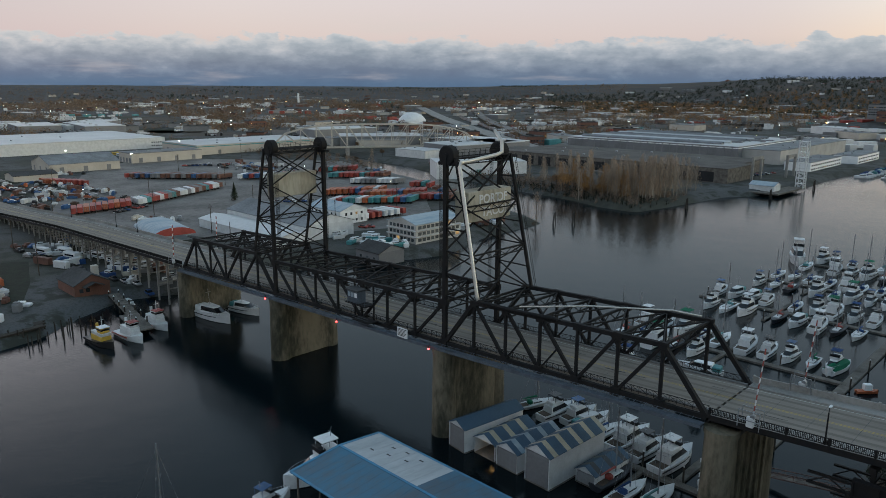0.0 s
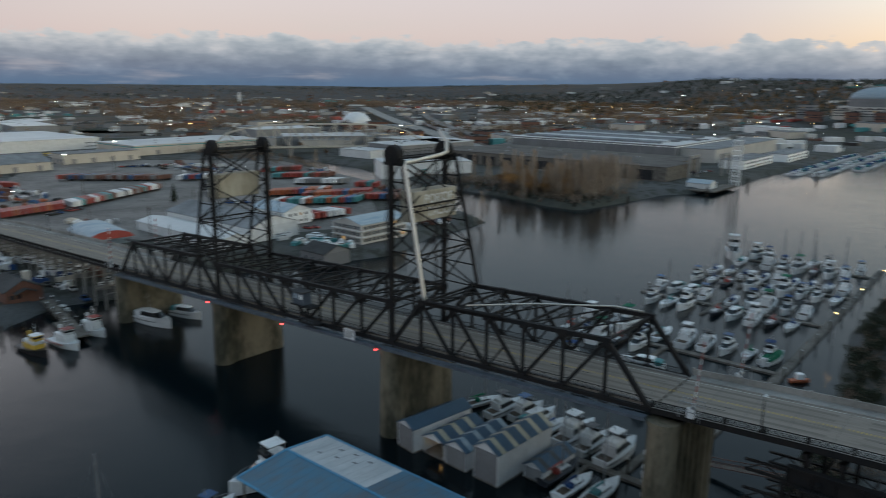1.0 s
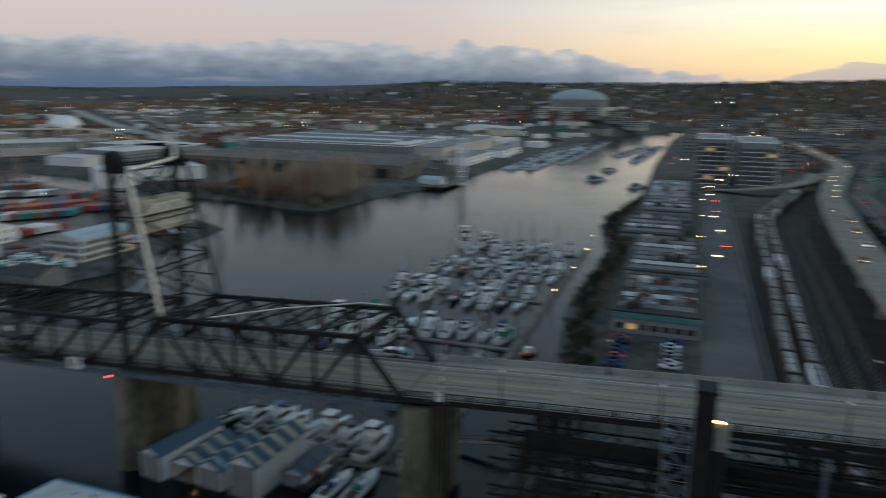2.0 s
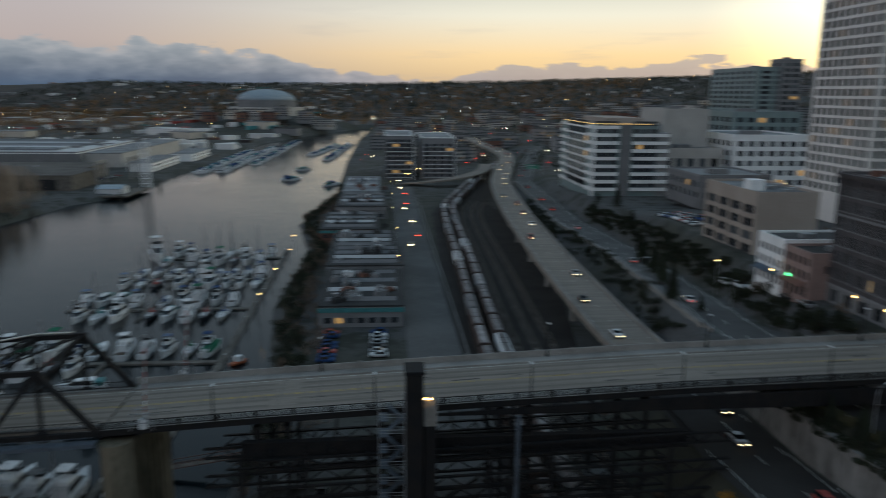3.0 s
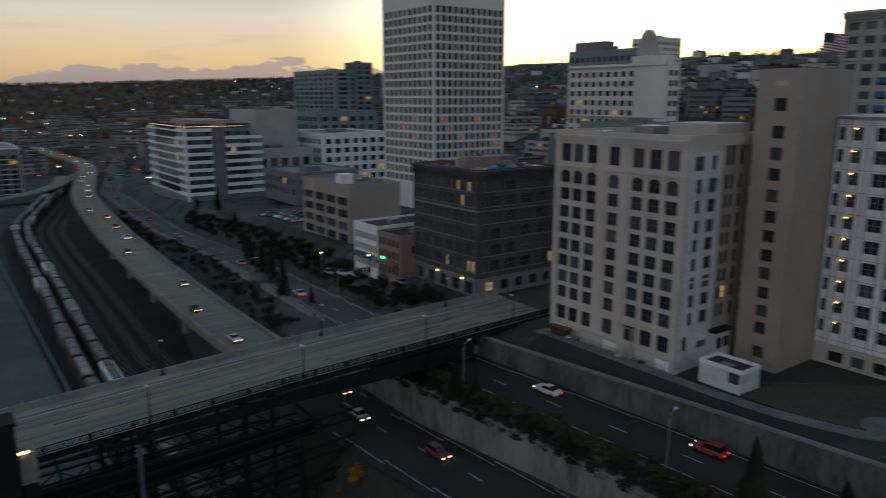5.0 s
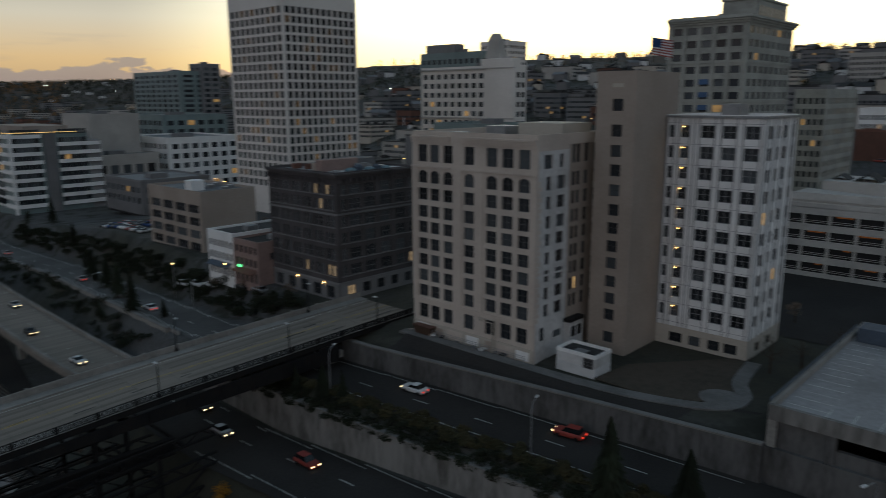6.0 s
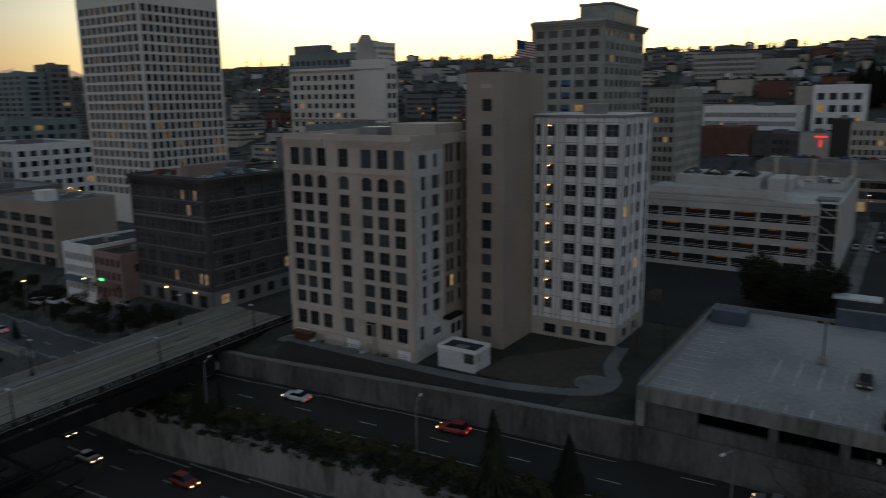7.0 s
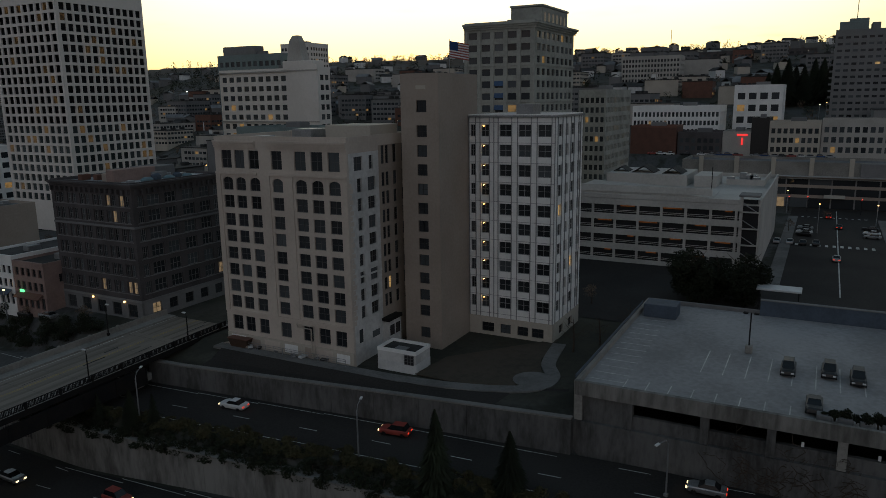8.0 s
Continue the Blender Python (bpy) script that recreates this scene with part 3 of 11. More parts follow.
def land_height(x, y):
    uz, ux, wx = np.interp(y, UP_Y, UP_Z), np.interp(y, UP_Y, UP_X), np.interp(y, UP_Y, WALL_X)
    lz, tz = np.interp(y, UP_Y, LOW_Z), np.interp(y, UP_Y, TOP_Z)
    west = np.full(x.shape, 4.6)
    near = y < 48
    lw = np.interp(y, UP_Y, LWALL_X)
    # lower carriageway on its bank, the cut wall, the upper carriageway
    z = np.clip((np.where(near, x, 0) - (lw - 20.5)) / 5.5, 0, 1) * (lz - 4.6) + 4.6
    z = np.where(near & (x > lw + 1.3), np.minimum(uz - 2.4 + (x - lw - 0.4) * 0.85, uz), z)
    zf = 4.6 + (uz - 4.6) * np.clip((x - (ux - 20)) / 12.5, 0, 1)
    z = np.where(near, z, zf)
    bank = np.clip((x - wx - 1.0) / np.where(y < 30, 0.6, 7.0), 0, 1)
    z = z + bank * (tz - uz) * (x > wx)
    z = z + np.clip((x - wx - 1) / 9.0, 0, 1) * np.where(y < 60, 28.0 - tz, 0.5)
    # ground under the parking deck lies lower
    z = np.where((y < -70.5) & (x > 181.5) & (x < 226), np.minimum(z, 22.0), z)
    port = 3.2 + 0 * x
    z = np.where(x > 72, z, port)
    # hills all round, by bearing and distance from the middle of the basin
    r, az = np.hypot(x - 94, y + 98), np.degrees(np.arctan2(x - 94, y + 98))
    el = np.interp(az, HILL_AZ, HILL_EL)
    r0, r1 = np.interp(az, HILL_AZ, HILL_R0), np.interp(az, HILL_AZ, HILL_R1)
    crest = 70 + r1 * np.tan(np.radians(el))
    k = np.clip((r - r0) / (r1 - r0), 0, 1)
    z = z + (crest - z) * np.where(az > 38, k, k * k * (3 - 2 * k))
    # terrace of the upper street and the knoll under the dome
    z = np.where((x > 405) & (x < 620) & (y > -190) & (y < 10), np.maximum(z, 44.6), z)
    z = z + 30 * np.exp(-((x + 111) ** 2 + (y - 1236) ** 2) / 150.0 ** 2)
    d = shore_distance(x, y)
    z = np.where(d > 0, np.minimum(z, 0.3 + 0.62 * d), np.maximum(-3.5, 0.45 * d))
    return z


def land_z(x, y):
    return float(land_height(np.array([float(x)]), np.array([float(y)]))[0])


def make_land():
    def axis(rows):
        out = []
        for a, b, s in rows:
            out += list(np.arange(a, b, s))
        return np.array(out + [rows[-1][1]])
    xs = axis([(-4700, -1500, 200), (-1500, -700, 50), (-700, -220, 14), (-220, 40, 5), (40, 140, 4), (140, 200, 1.0), (200, 320, 6), (320, 700, 20), (700, 1600, 40), (1600, 4700, 155)])
    ys = axis([(-2500, -700, 150), (-700, -200, 25), (-200, 330, 5), (330, 700, 14), (700, 1500, 40), (1500, 2300, 80), (2300, 4700, 80)])
    X, Y = np.meshgrid(xs, ys)
    Z = land_height(X, Y)
    rough = np.random.RandomState(3).rand(*Z.shape) - 0.5
    Z = Z + rough * np.clip((np.hypot(X, Y) - 1800) / 1500, 0, 1) * 9
    v = np.stack([X, Y, Z], -1).reshape(-1, 3).tolist()
    nx, ny = len(xs), len(ys)
    i = (np.arange(ny - 1)[:, None] * nx + np.arange(nx - 1)[None]).reshape(-1)
    f = np.stack([i, i + 1, i + nx + 1, i + nx], -1).tolist()
    me = bpy.data.meshes.new("ground")
    me.from_pydata(v, [], f)
    me.materials.append(LAND)
    me.materials.append(HAZED_FOREST)
    me.materials.append(HAZED_RIDGE)
    cy = Y.reshape(-1)[i]
    cx = X.reshape(-1)[i]
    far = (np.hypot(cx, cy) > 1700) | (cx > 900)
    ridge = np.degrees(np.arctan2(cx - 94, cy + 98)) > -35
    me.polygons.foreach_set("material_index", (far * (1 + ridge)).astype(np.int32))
    me.shade_smooth()
    ground = new("ground", me)
    tagged(ground, "dark wet yards, bare earth and distant wooded hills", "ground", kind="structure")
    sea = Shape()
    sea.add([(-600, -2400, 0), (140, -2400, 0), (140, 1340, 0), (-600, 1340, 0)], [(0, 1, 2, 3)])
    solid("water", sea, WATER, "calm dark harbour water reflecting the evening sky", "water", "structure")


make_land()


def road_sheet(name, pts, half, material, label, lift=0.12, thick=0.0):
    s = Shape().ribbon(pts, half, lift, thick)
    return solid(name, s, material, label, "road", "structure")


def dashes(pts, offset, on, off, width, lift, material, name, label):
    """Painted dashes along a road, beside its middle by offset."""
    s = Shape()
    for (p, h) in along(pts, on + off):
        a = radians(h)
        d, l = Vector((math.cos(a), math.sin(a), 0)), Vector((-math.sin(a), math.cos(a), 0))
        o = p + l * offset + Vector((0, 0, lift))
        c = [o - l * width / 2, o + d * on - l * width / 2, o + d * on + l * width / 2, o + l * width / 2]
        s.add(c, [(0, 1, 2, 3)])
    return solid(name, s, material, label, "road marking", "structure")


upper = [(lerp(y, UP_Y, UP_X), y, lerp(y, UP_Y, UP_Z)) for y in list(range(-300, 20, 6)) + list(range(20, 400, 8)) + list(range(400, 701, 30))]
road_sheet("road", [p for p in upper if p[1] <= 28], (6.0, 6.0), ASPHALT, "two-lane asphalt carriageway below the retaining wall")
road_sheet("road", [p for p in upper if p[1] >= 28], (6.0, 6.0), GREYROAD, "worn grey carriageway running out of town")
dashes(upper, 0.6, 3.0, 9.0, 0.16, 0.14, LINE, "lane_marking", "dashed white lane lines")
dashes(upper, -4.6, 12.1, 0.0, 0.14, 0.14, LINE, "edge_marking", "solid white road edge line")
dashes(upper, 4.9, 12.1, 0.0, 0.14, 0.14, LINE, "edge_marking", "solid white road edge line")
lower = [(lerp(y, UP_Y, LOW_X), y, lerp(y, UP_Y, LOW_Z)) for y in range(-300, 50, 6)]
road_sheet("road", lower, 7.2, ASPHALT, "lower asphalt carriageway beside the concrete wall")
dashes(lower, -1.5, 3.0, 9.0, 0.16, 0.14, LINE, "lane_marking", "dashed white lane lines")
dashes(lower, 5.6, 12.1, 0.0, 0.14, 0.14, LINE, "edge_marking", "solid white road edge line")
dashes(lower, -6.2, 12.1, 0.0, 0.14, 0.14, LINE, "edge_marking", "solid white road edge line")
dock_street = [(107.5, y, 4.6) for y in range(-60, 420, 12)]
road_sheet("road", dock_street, 7.0, GREYROAD, "grey waterfront street beside the railway")


def wall_run(name, ys, x_of, low_of, top_of, thick, material, label, back=0.0):
    """A long retaining wall of separate cast panels with a coping."""
    w = thing(name, (x_of(ys[0]), ys[0], low_of(ys[0])), label, "retaining wall", kind="structure")
    ox, oy, oz = x_of(ys[0]), ys[0], low_of(ys[0])
    for a, b in zip(ys[:-1], ys[1:]):
        xa, xb = x_of(a) - ox, x_of(b) - ox
        g = 0.03
        la, lb, ta, tb = low_of(a) - oz - 0.6, low_of(b) - oz - 0.6, top_of(a) - oz, top_of(b) - oz
        prof = lambda x, y, lo, hi: [(x, y, lo), (x + thick + back, y, lo), (x + thick + back, y, hi - 0.5), (x + thick, y, hi - 0.5), (x + thick, y, hi), (x, y, hi)]
        s = Shape().loft([prof(xb, b - g - oy, lb, tb), prof(xa, a + g - oy, la, ta)])
        part("panel", s, material, w)
        c = Shape().add([(xa - 0.12, a - oy, ta), (xa + thick + 0.12, a - oy, ta), (xb + thick + 0.12, b - oy, tb), (xb - 0.12, b - oy, tb), (xa - 0.12, a - oy, ta + 0.22), (xa + thick + 0.12, a - oy, ta + 0.22), (xb + thick + 0.12, b - oy, tb + 0.22), (xb - 0.12, b - oy, tb + 0.22)],
                        [(3, 2, 1, 0), (4, 5, 6, 7), (0, 1, 5, 4), (1, 2, 6, 5), (2, 3, 7, 6), (3, 0, 4, 7)])
        part("coping", c, KERB, w)
    return w


wall_run("retaining_wall", [y for y in np.arange(-71.5, 2.6, 7.4)], lambda y: lerp(y, UP_Y, WALL_X) - 0.1, lambda y: lerp(y, UP_Y, UP_Z), lambda y: lerp(y, UP_Y, TOP_Z) + 0.35,
         0.75, OLD_CONC, "tall grey retaining wall with a coping above the carriageway", 1.25)
wall_run("retaining_wall", [y for y in np.arange(-150.0, 30.1, 9.0)], lambda y: lerp(y, UP_Y, LWALL_X), lambda y: lerp(y, UP_Y, LOW_Z), lambda y: lerp(y, UP_Y, UP_Z) - 1.7,
         2.3, CUTWALL, "pale stained concrete wall between two carriageways")
wall_run("retaining_wall", [y for y in np.arange(46.0, 262.0, 9.0)], lambda y: lerp(y, UP_Y, UP_X) - 7.4, lambda y: lerp(y, UP_Y, UP_Z) - 5.0, lambda y: lerp(y, UP_Y, UP_Z) + 0.9,
         0.7, CONCRETE, "pale concrete retaining wall below the carriageway")

# sidewalks of the street on the bluff
walk_line = smooth_line([(183.2, -6, 28.05), (183.2, -30, 28.05), (183.6, -45, 28.05), (185.5, -56, 28.05), (189.0, -63.2, 28.05), (194.0, -64.2, 28.05), (199.5, -61.6, 28.05), (209.0, -60.2, 28.05)], 6)
solid("sidewalk", Shape().ribbon(walk_line, 1.15, 0.14, 0.4), WALKWAY, "pale concrete sidewalk curving along the street", "sidewalk", "structure")
edge = [(lerp(y, UP_Y, WALL_X) + 0.7, y) for y in range(-68, -5, 4)]
solid("road", Shape().loft([[(x, y, max(land_z(x + 1.6, y), lerp(y, UP_Y, TOP_Z)) + 0.06) for x, y in edge], [((x + 182.1) / 2, y, land_z((x + 182.1) / 2, y) + 0.12) for x, y in edge], [(182.1 + max(0, -44 - y) * 0.35, y, 28.16) for x, y in edge]], closed=False), ASPHALT, "dark asphalt street on the bluff above the wall", "road", "structure")
solid("sidewalk_corner", Shape().prism([(191.8 + 3.1 * math.cos(6.2832 * k / 20), -61.9 + 3.1 * math.sin(6.2832 * k / 20)) for k in range(20)], 27.6, 28.205), WALKWAY, "rounded pale concrete sidewalk corner", "sidewalk", "structure")
solid("planting_bed", Shape().prism([(186.2, -44.5), (195, -45.5), (211.5, -59.2), (200.5, -60.0), (193.5, -62.6), (188.5, -60.0), (185.8, -53)], 28.0, 28.16), DIRT, "bare dark planting bed inside the curving sidewalk", "planting bed", "structure")
solid("rail_yard", Shape().add([(111, -150, 4.66), (139, -150, 4.66), (139, 40, 4.66), (152, 120, 4.66), (160, 300, 4.66), (150, 420, 4.66), (122, 300, 4.66), (115, 150, 4.66), (111, 40, 4.66)], [(0, 1, 2, 3, 4, 5, 6, 7, 8)]), BALLAST, "dark ballast and cinders of the railway", "rail yard", "structure")

# ---- the lift bridge ----
DECK_X = [-700, -430, -360, -299, -220, -110, 0, 54, 77, 105, 140, 180, 192, 330]
DECK_Z = [3.4, 3.6, 4.6, 7.2, 12.0, 15.9, 20.2, 22.6, 24.0, 25.4, 27.0, 28.0, 28.2, 28.4]


def deck_z(s):
    return lerp(s, DECK_X, DECK_Z)


W = 16.0    # between the two trusses


def bridge_truss(s0, s1, panels, rise, style, label):
    """A through truss span with two trusses, floor beams and top bracing."""
    z0 = deck_z(s0)
    t = thing("truss_span", (s0, 0, z0), label, "bridge span", "spans of the lift bridge")
    L = (s1 - s0) / panels
    bot = lambda i: Vector((i * L, 0, deck_z(s0 + i * L) - z0 - 0.5))
    top = lambda i: bot(i) + Vector((0, 0, rise))
    for y in (0.0, W):
        o = Vector((0, y, 0))
        for i in range(panels):
            part("bottom_chord", Shape().bar(bot(i) + o, bot(i + 1) + o, 0.55, 0.8), STEEL, t)
        first, last = (1, panels - 1) if style != "lift" else (0, panels)
        for i in range(first, last):
            part("top_chord", Shape().bar(top(i) + o, top(i + 1) + o, 0.7, 0.75), STEEL, t)
        if style != "lift":
            part("end_post", Shape().bar(bot(0) + o, top(1) + o, 0.7, 0.75), STEEL, t)
            part("end_post", Shape().bar(bot(panels) + o, top(panels - 1) + o, 0.7, 0.75), STEEL, t)
        for i in range(first, last + 1):
            part("vertical_post", Shape().bar(bot(i) + o, top(i) + o, 0.42, 0.5), STEEL, t)
            part("gusset_plate", Shape().box(i * L - 0.8, i * L + 0.8, y - 0.38, y + 0.38, bot(i).z - 0.55, bot(i).z + 0.75), STEEL, t)
            part("gusset_plate", Shape().box(i * L - 0.75, i * L + 0.75, y - 0.38, y + 0.38, top(i).z - 0.8, top(i).z + 0.45), STEEL, t)
        for i in range(first, last):
            down = i < panels / 2 - 0.01
            a, b = (top(i), bot(i + 1)) if down else (bot(i), top(i + 1))
            part("diagonal", Shape().bar(a + o, b + o, 0.5, 0.55), STEEL, t)
            if style == "pratt" and 1 < i < panels - 2:
                m = (a + b) / 2
                part("sub_strut", Shape().bar(m + o, Vector((m.x - L / 2, 0, bot(i).z)) + o, 0.28), STEEL, t)
        # lattice rail along the foot of the truss
        r = Shape()
        for i in range(panels * 6):
            xa, xb = i * L / 6, (i + 1) * L / 6
            za, zb = deck_z(s0 + xa) - z0, deck_z(s0 + xb) - z0
            yo = y + (0.55 if y == 0 else -0.55)
            r.bar((xa, yo, za + 1.15), (xb, yo, zb + 1.15), 0.09).bar((xa, yo, za + 0.25), (xb, yo, zb + 0.25), 0.07)
            r.bar((xa, yo, za + 0.25), (xb, yo, zb + 1.15), 0.05).bar((xa, yo, za + 1.15), (xb, yo, zb + 0.25), 0.05).bar((xa, yo, za), (xa, yo, za + 1.2), 0.08)
        part("lattice_railing", r, STEEL, t)
    for i in range(panels + 1):
        part("floor_beam", Shape().box(i * L - 0.25, i * L + 0.25, 0.2, W - 0.2, bot(i).z - 0.9, bot(i).z + 0.2), STEEL, t)
    first, last = (1, panels - 1) if style != "lift" else (0, panels)
    for i in range(first, last + 1):
        s = Shape().bar(top(i) + Vector((0, 0, -0.1)), top(i) + Vector((0, W, -0.1)), 0.35, 0.4).bar(top(i) + Vector((0, 0, -1.6)), top(i) + Vector((0, W, -1.6)), 0.22)
        for k in range(8):
            a, b = W * k / 8, W * (k + 1) / 8
            s.bar(top(i) + Vector((0, a, -0.1 if k % 2 else -1.6)), top(i) + Vector((0, b, -1.6 if k % 2 else -0.1)), 0.13)
        part("sway_frame", s, STEEL, t)
        if i < last:
            part("top_lateral", Shape().bar(top(i), top(i + 1) + Vector((0, W, 0)), 0.24), STEEL, t)
            part("top_lateral", Shape().bar(top(i) + Vector((0, W, 0)), top(i + 1), 0.24), STEEL, t)
    # walkway hung outside the near truss
    k = Shape()
    pts = [(s, -1.5, deck_z(s0 + s) - z0 - 1.0) for s in np.linspace(0, s1 - s0, panels * 2 + 1)]
    k.ribbon(pts, 0.75, 0.0, 0.14)
    part("side_walkway", k, DULLBLUE, t, "blue-grey grated walkway")
    h = Shape()
    for a, b in zip(pts[:-1], pts[1:]):
        for dz in (0.55, 1.05):
            h.bar((a[0], -2.2, a[2] + dz), (b[0], -2.2, b[2] + dz), 0.05)
        for q in (0.0, 0.5):
            c = Vector(a) + (Vector(b) - Vector(a)) * q
            h.bar((c.x, -2.2, c.z), (c.x, -2.2, c.z + 1.08), 0.05).bar((c.x, -2.2, c.z - 0.1), (c.x, -0.2, c.z + 0.3), 0.08)
    part("walkway_railing", h, DULLBLUE, t)
    part("walkway_girder", Shape().ribbon([(x, -2.15, z) for x, y, z in pts], 0.08, 0.05, 0.55), DULLBLUE, t)
    return t


bridge_truss(-110, -60, 6, 9.6, "pratt", "black steel through truss span over the channel")
bridge_truss(-60, 0, 7, 8.6, "lift", "black steel vertical-lift truss span, lowered")
bridge_truss(0, 54, 7, 9.7, "pratt", "black steel through truss span beside the marina")


def lift_tower(s0, back, label):
    """A four-legged lift tower: two upright legs, two raking legs, bracing, sheaves and a concrete counterweight."""
    z0 = deck_z(s0)
    t = thing("lift_tower", (s0, 0, z0), label, "lift tower", "towers of the lift bridge")
    top, hip, n = 36.3, 9.4, 6
    lv = [hip + (top - hip) * i / n for i in range(n + 1)]
    rake = lambda z: back * (2.6 + 6.4 * (top - z) / (top - hip))
    for y in (0.0, W):
        part("upright_leg", Shape().bar((0, y, -1.0), (0, y, top), 0.75, 0.9), STEEL, t)
        part("raking_leg", Shape().bar((rake(hip), y, hip), (rake(top), y, top), 0.5, 0.55), STEEL, t)
        for i in range(n + 1):
            part("strut", Shape().bar((0, y, lv[i]), (rake(lv[i]), y, lv[i]), 0.24), STEEL, t)
            if i < n:
                a, b = ((0, y, lv[i]), (rake(lv[i + 1]), y, lv[i + 1])) if i % 2 else ((rake(lv[i]), y, lv[i]), (0, y, lv[i + 1]))
                part("brace", Shape().bar(a, b, 0.22), STEEL, t)
    for x_of, name in ((lambda z: 0.0, "front"), (rake, "rear")):
        for i in range(0, n + 1, n if name == "front" else 2):
            z = lv[i]
            s = Shape().bar((x_of(z), 0, z), (x_of(z), W, z), 0.26, 0.3)
            s.bar((x_of(z), 0, z - 1.1), (x_of(z), W, z - 1.1), 0.2)
            for k in range(8):
                s.bar((x_of(z), W * k / 8, z - (1.1 if k % 2 else 0)), (x_of(z), W * (k + 1) / 8, z - (0 if k % 2 else 1.1)), 0.12)
            part("cross_girder", s, STEEL, t)
        for i in range(0, n, 2):
            a, b = lv[i], lv[i + 2]
            part("cross_brace", Shape().bar((x_of(a), 0, a), (x_of(b), W, b), 0.26), STEEL, t)
            part("cross_brace", Shape().bar((x_of(a), W, a), (x_of(b), 0, b), 0.26), STEEL, t)
    for y in (-0.3, W - 1.5):
        ring = lambda yy, r: [(math.cos(6.2832 * k / 24) * r + 0.2 * back, yy, top + 0.4 + math.sin(6.2832 * k / 24) * r) for k in range(24)]
        w = part("sheave", Shape().loft([ring(y, 1.75), ring(y + 0.2, 1.95), ring(y + 1.6, 1.95), ring(y + 1.8, 1.75)]), STEEL, t, "large dark cable wheel")
        part("hub", Shape().loft([ring(y - 0.15, 0.5), ring(y + 1.95, 0.5)]), STEEL, w)
        part("sheave_frame", Shape().bar((-2.0, y + 0.9, top - 1.1), (2.6, y + 0.9, top - 1.1), 1.2, 0.6).bar((1.9 * back, y + 0.9, top - 1.0), (0.4 * back, y + 0.9, top + 2.3), 0.25), STEEL, t)
        cable = Shape()
        for k in range(4):
            cable.bar((-1.7 * back, y + 0.4 + 0.3 * k, 8.6), (-1.7 * back, y + 0.4 + 0.3 * k, top), 0.07)
        part("lifting_cable", cable, STEEL, t)
    part("top_platform", Shape().box(-1.0 if back > 0 else -2.8, 2.8 if back > 0 else 1.0, 1.6, W - 1.6, top - 0.15, top), STEEL, t)
    g = Shape()
    for y in (1.6, W - 1.6):
        g.bar((-1.2 * back, y, top + 1.1), (2.8 * back, y, top + 1.1), 0.06)
    for x in (-1.2 * back, 2.8 * back):
        g.bar((x, 1.6, top + 1.1), (x, W - 1.6, top + 1.1), 0.06)
        for k in range(9):
            g.bar((x, 1.6 + k * 1.6, top), (x, 1.6 + k * 1.6, top + 1.1), 0.06)
    part("platform_railing", g, STEEL, t)
    cw = Shape().soft(0.9 * back if back > 0 else -4.4, 4.4 if back > 0 else -0.9, 1.6, W - 1.6, 24.1, 30.0, 0.15)
    blk = part("counterweight", cw, BLOCK, t, "stained concrete counterweight block")
    if back > 0:
        for txt, y, z in (("PORT", 4.6, 27.5), ("OF", 9.9, 27.5), ("TACOMA", 5.4, 25.0)):
            cu = bpy.data.curves.new("lettering", "FONT")
            cu.body, cu.size, cu.extrude, cu.offset = txt, 2.45, 0.02, 0.05
            ob = new("lettering", cu)
            cu.materials.append(WHITE)
            ob.parent = blk
            ob.matrix_basis = pose(4.44, y, z, 90, 0, 90)
            ob["label"] = "faded white painted lettering"
    ladder = Shape()
    for dy in (-0.25, 0.25):
        ladder.bar((rake(hip) + 0.7 * back, W + 0.6 + dy, hip), (rake(top) + 0.7 * back, W + 0.6 + dy, top), 0.06)
    for k in range(60):
        z = hip + (top - hip) * k / 60
        ladder.bar((rake(z) + 0.7 * back, W + 0.35, z), (rake(z) + 0.7 * back, W + 0.85, z), 0.05)
    part("ladder", ladder, STEEL, t)
    return t


lift_tower(-60, -1, "black riveted steel lift tower with a concrete counterweight")
lift_tower(0, 1, "black riveted steel lift tower with a lettered counterweight")

# service pipe that climbs the raking leg of the western tower
zt = deck_z(0)
pipe = thing("service_pipe", (0, 0, zt), "silver insulated service pipe climbing the lift tower", "pipe")
part("riser", Shape().tube([(9.3, -0.75, 10.4), (9.0, -0.75, 11.2), (4.2, -0.75, 35.0), (4.2, -0.4, 35.7), (4.4, 3.0, 36.0), (4.4, 9.5, 36.6), (4.2, 11.4, 37.0), (3.6, 12.0, 39.0), (1.8, 12.0, 41.0)], 0.36, 10), PIPE, pipe, smooth=True)
part("level_run", Shape().tube([(9.3, -0.75, 10.4), (10.4, -0.75, 10.25), (18.0, -0.72, 10.45), (27.0, -0.6, 10.9)], 0.33, 10), STEEL, pipe, smooth=True)
part("far_run", Shape().tube([(18.0, 0.6, 10.9), (28, 8.0, 11.6), (40.0, 15.2, 11.9), (45, 15.6, 11.9)], 0.16, 8), PIPE, pipe, smooth=True)

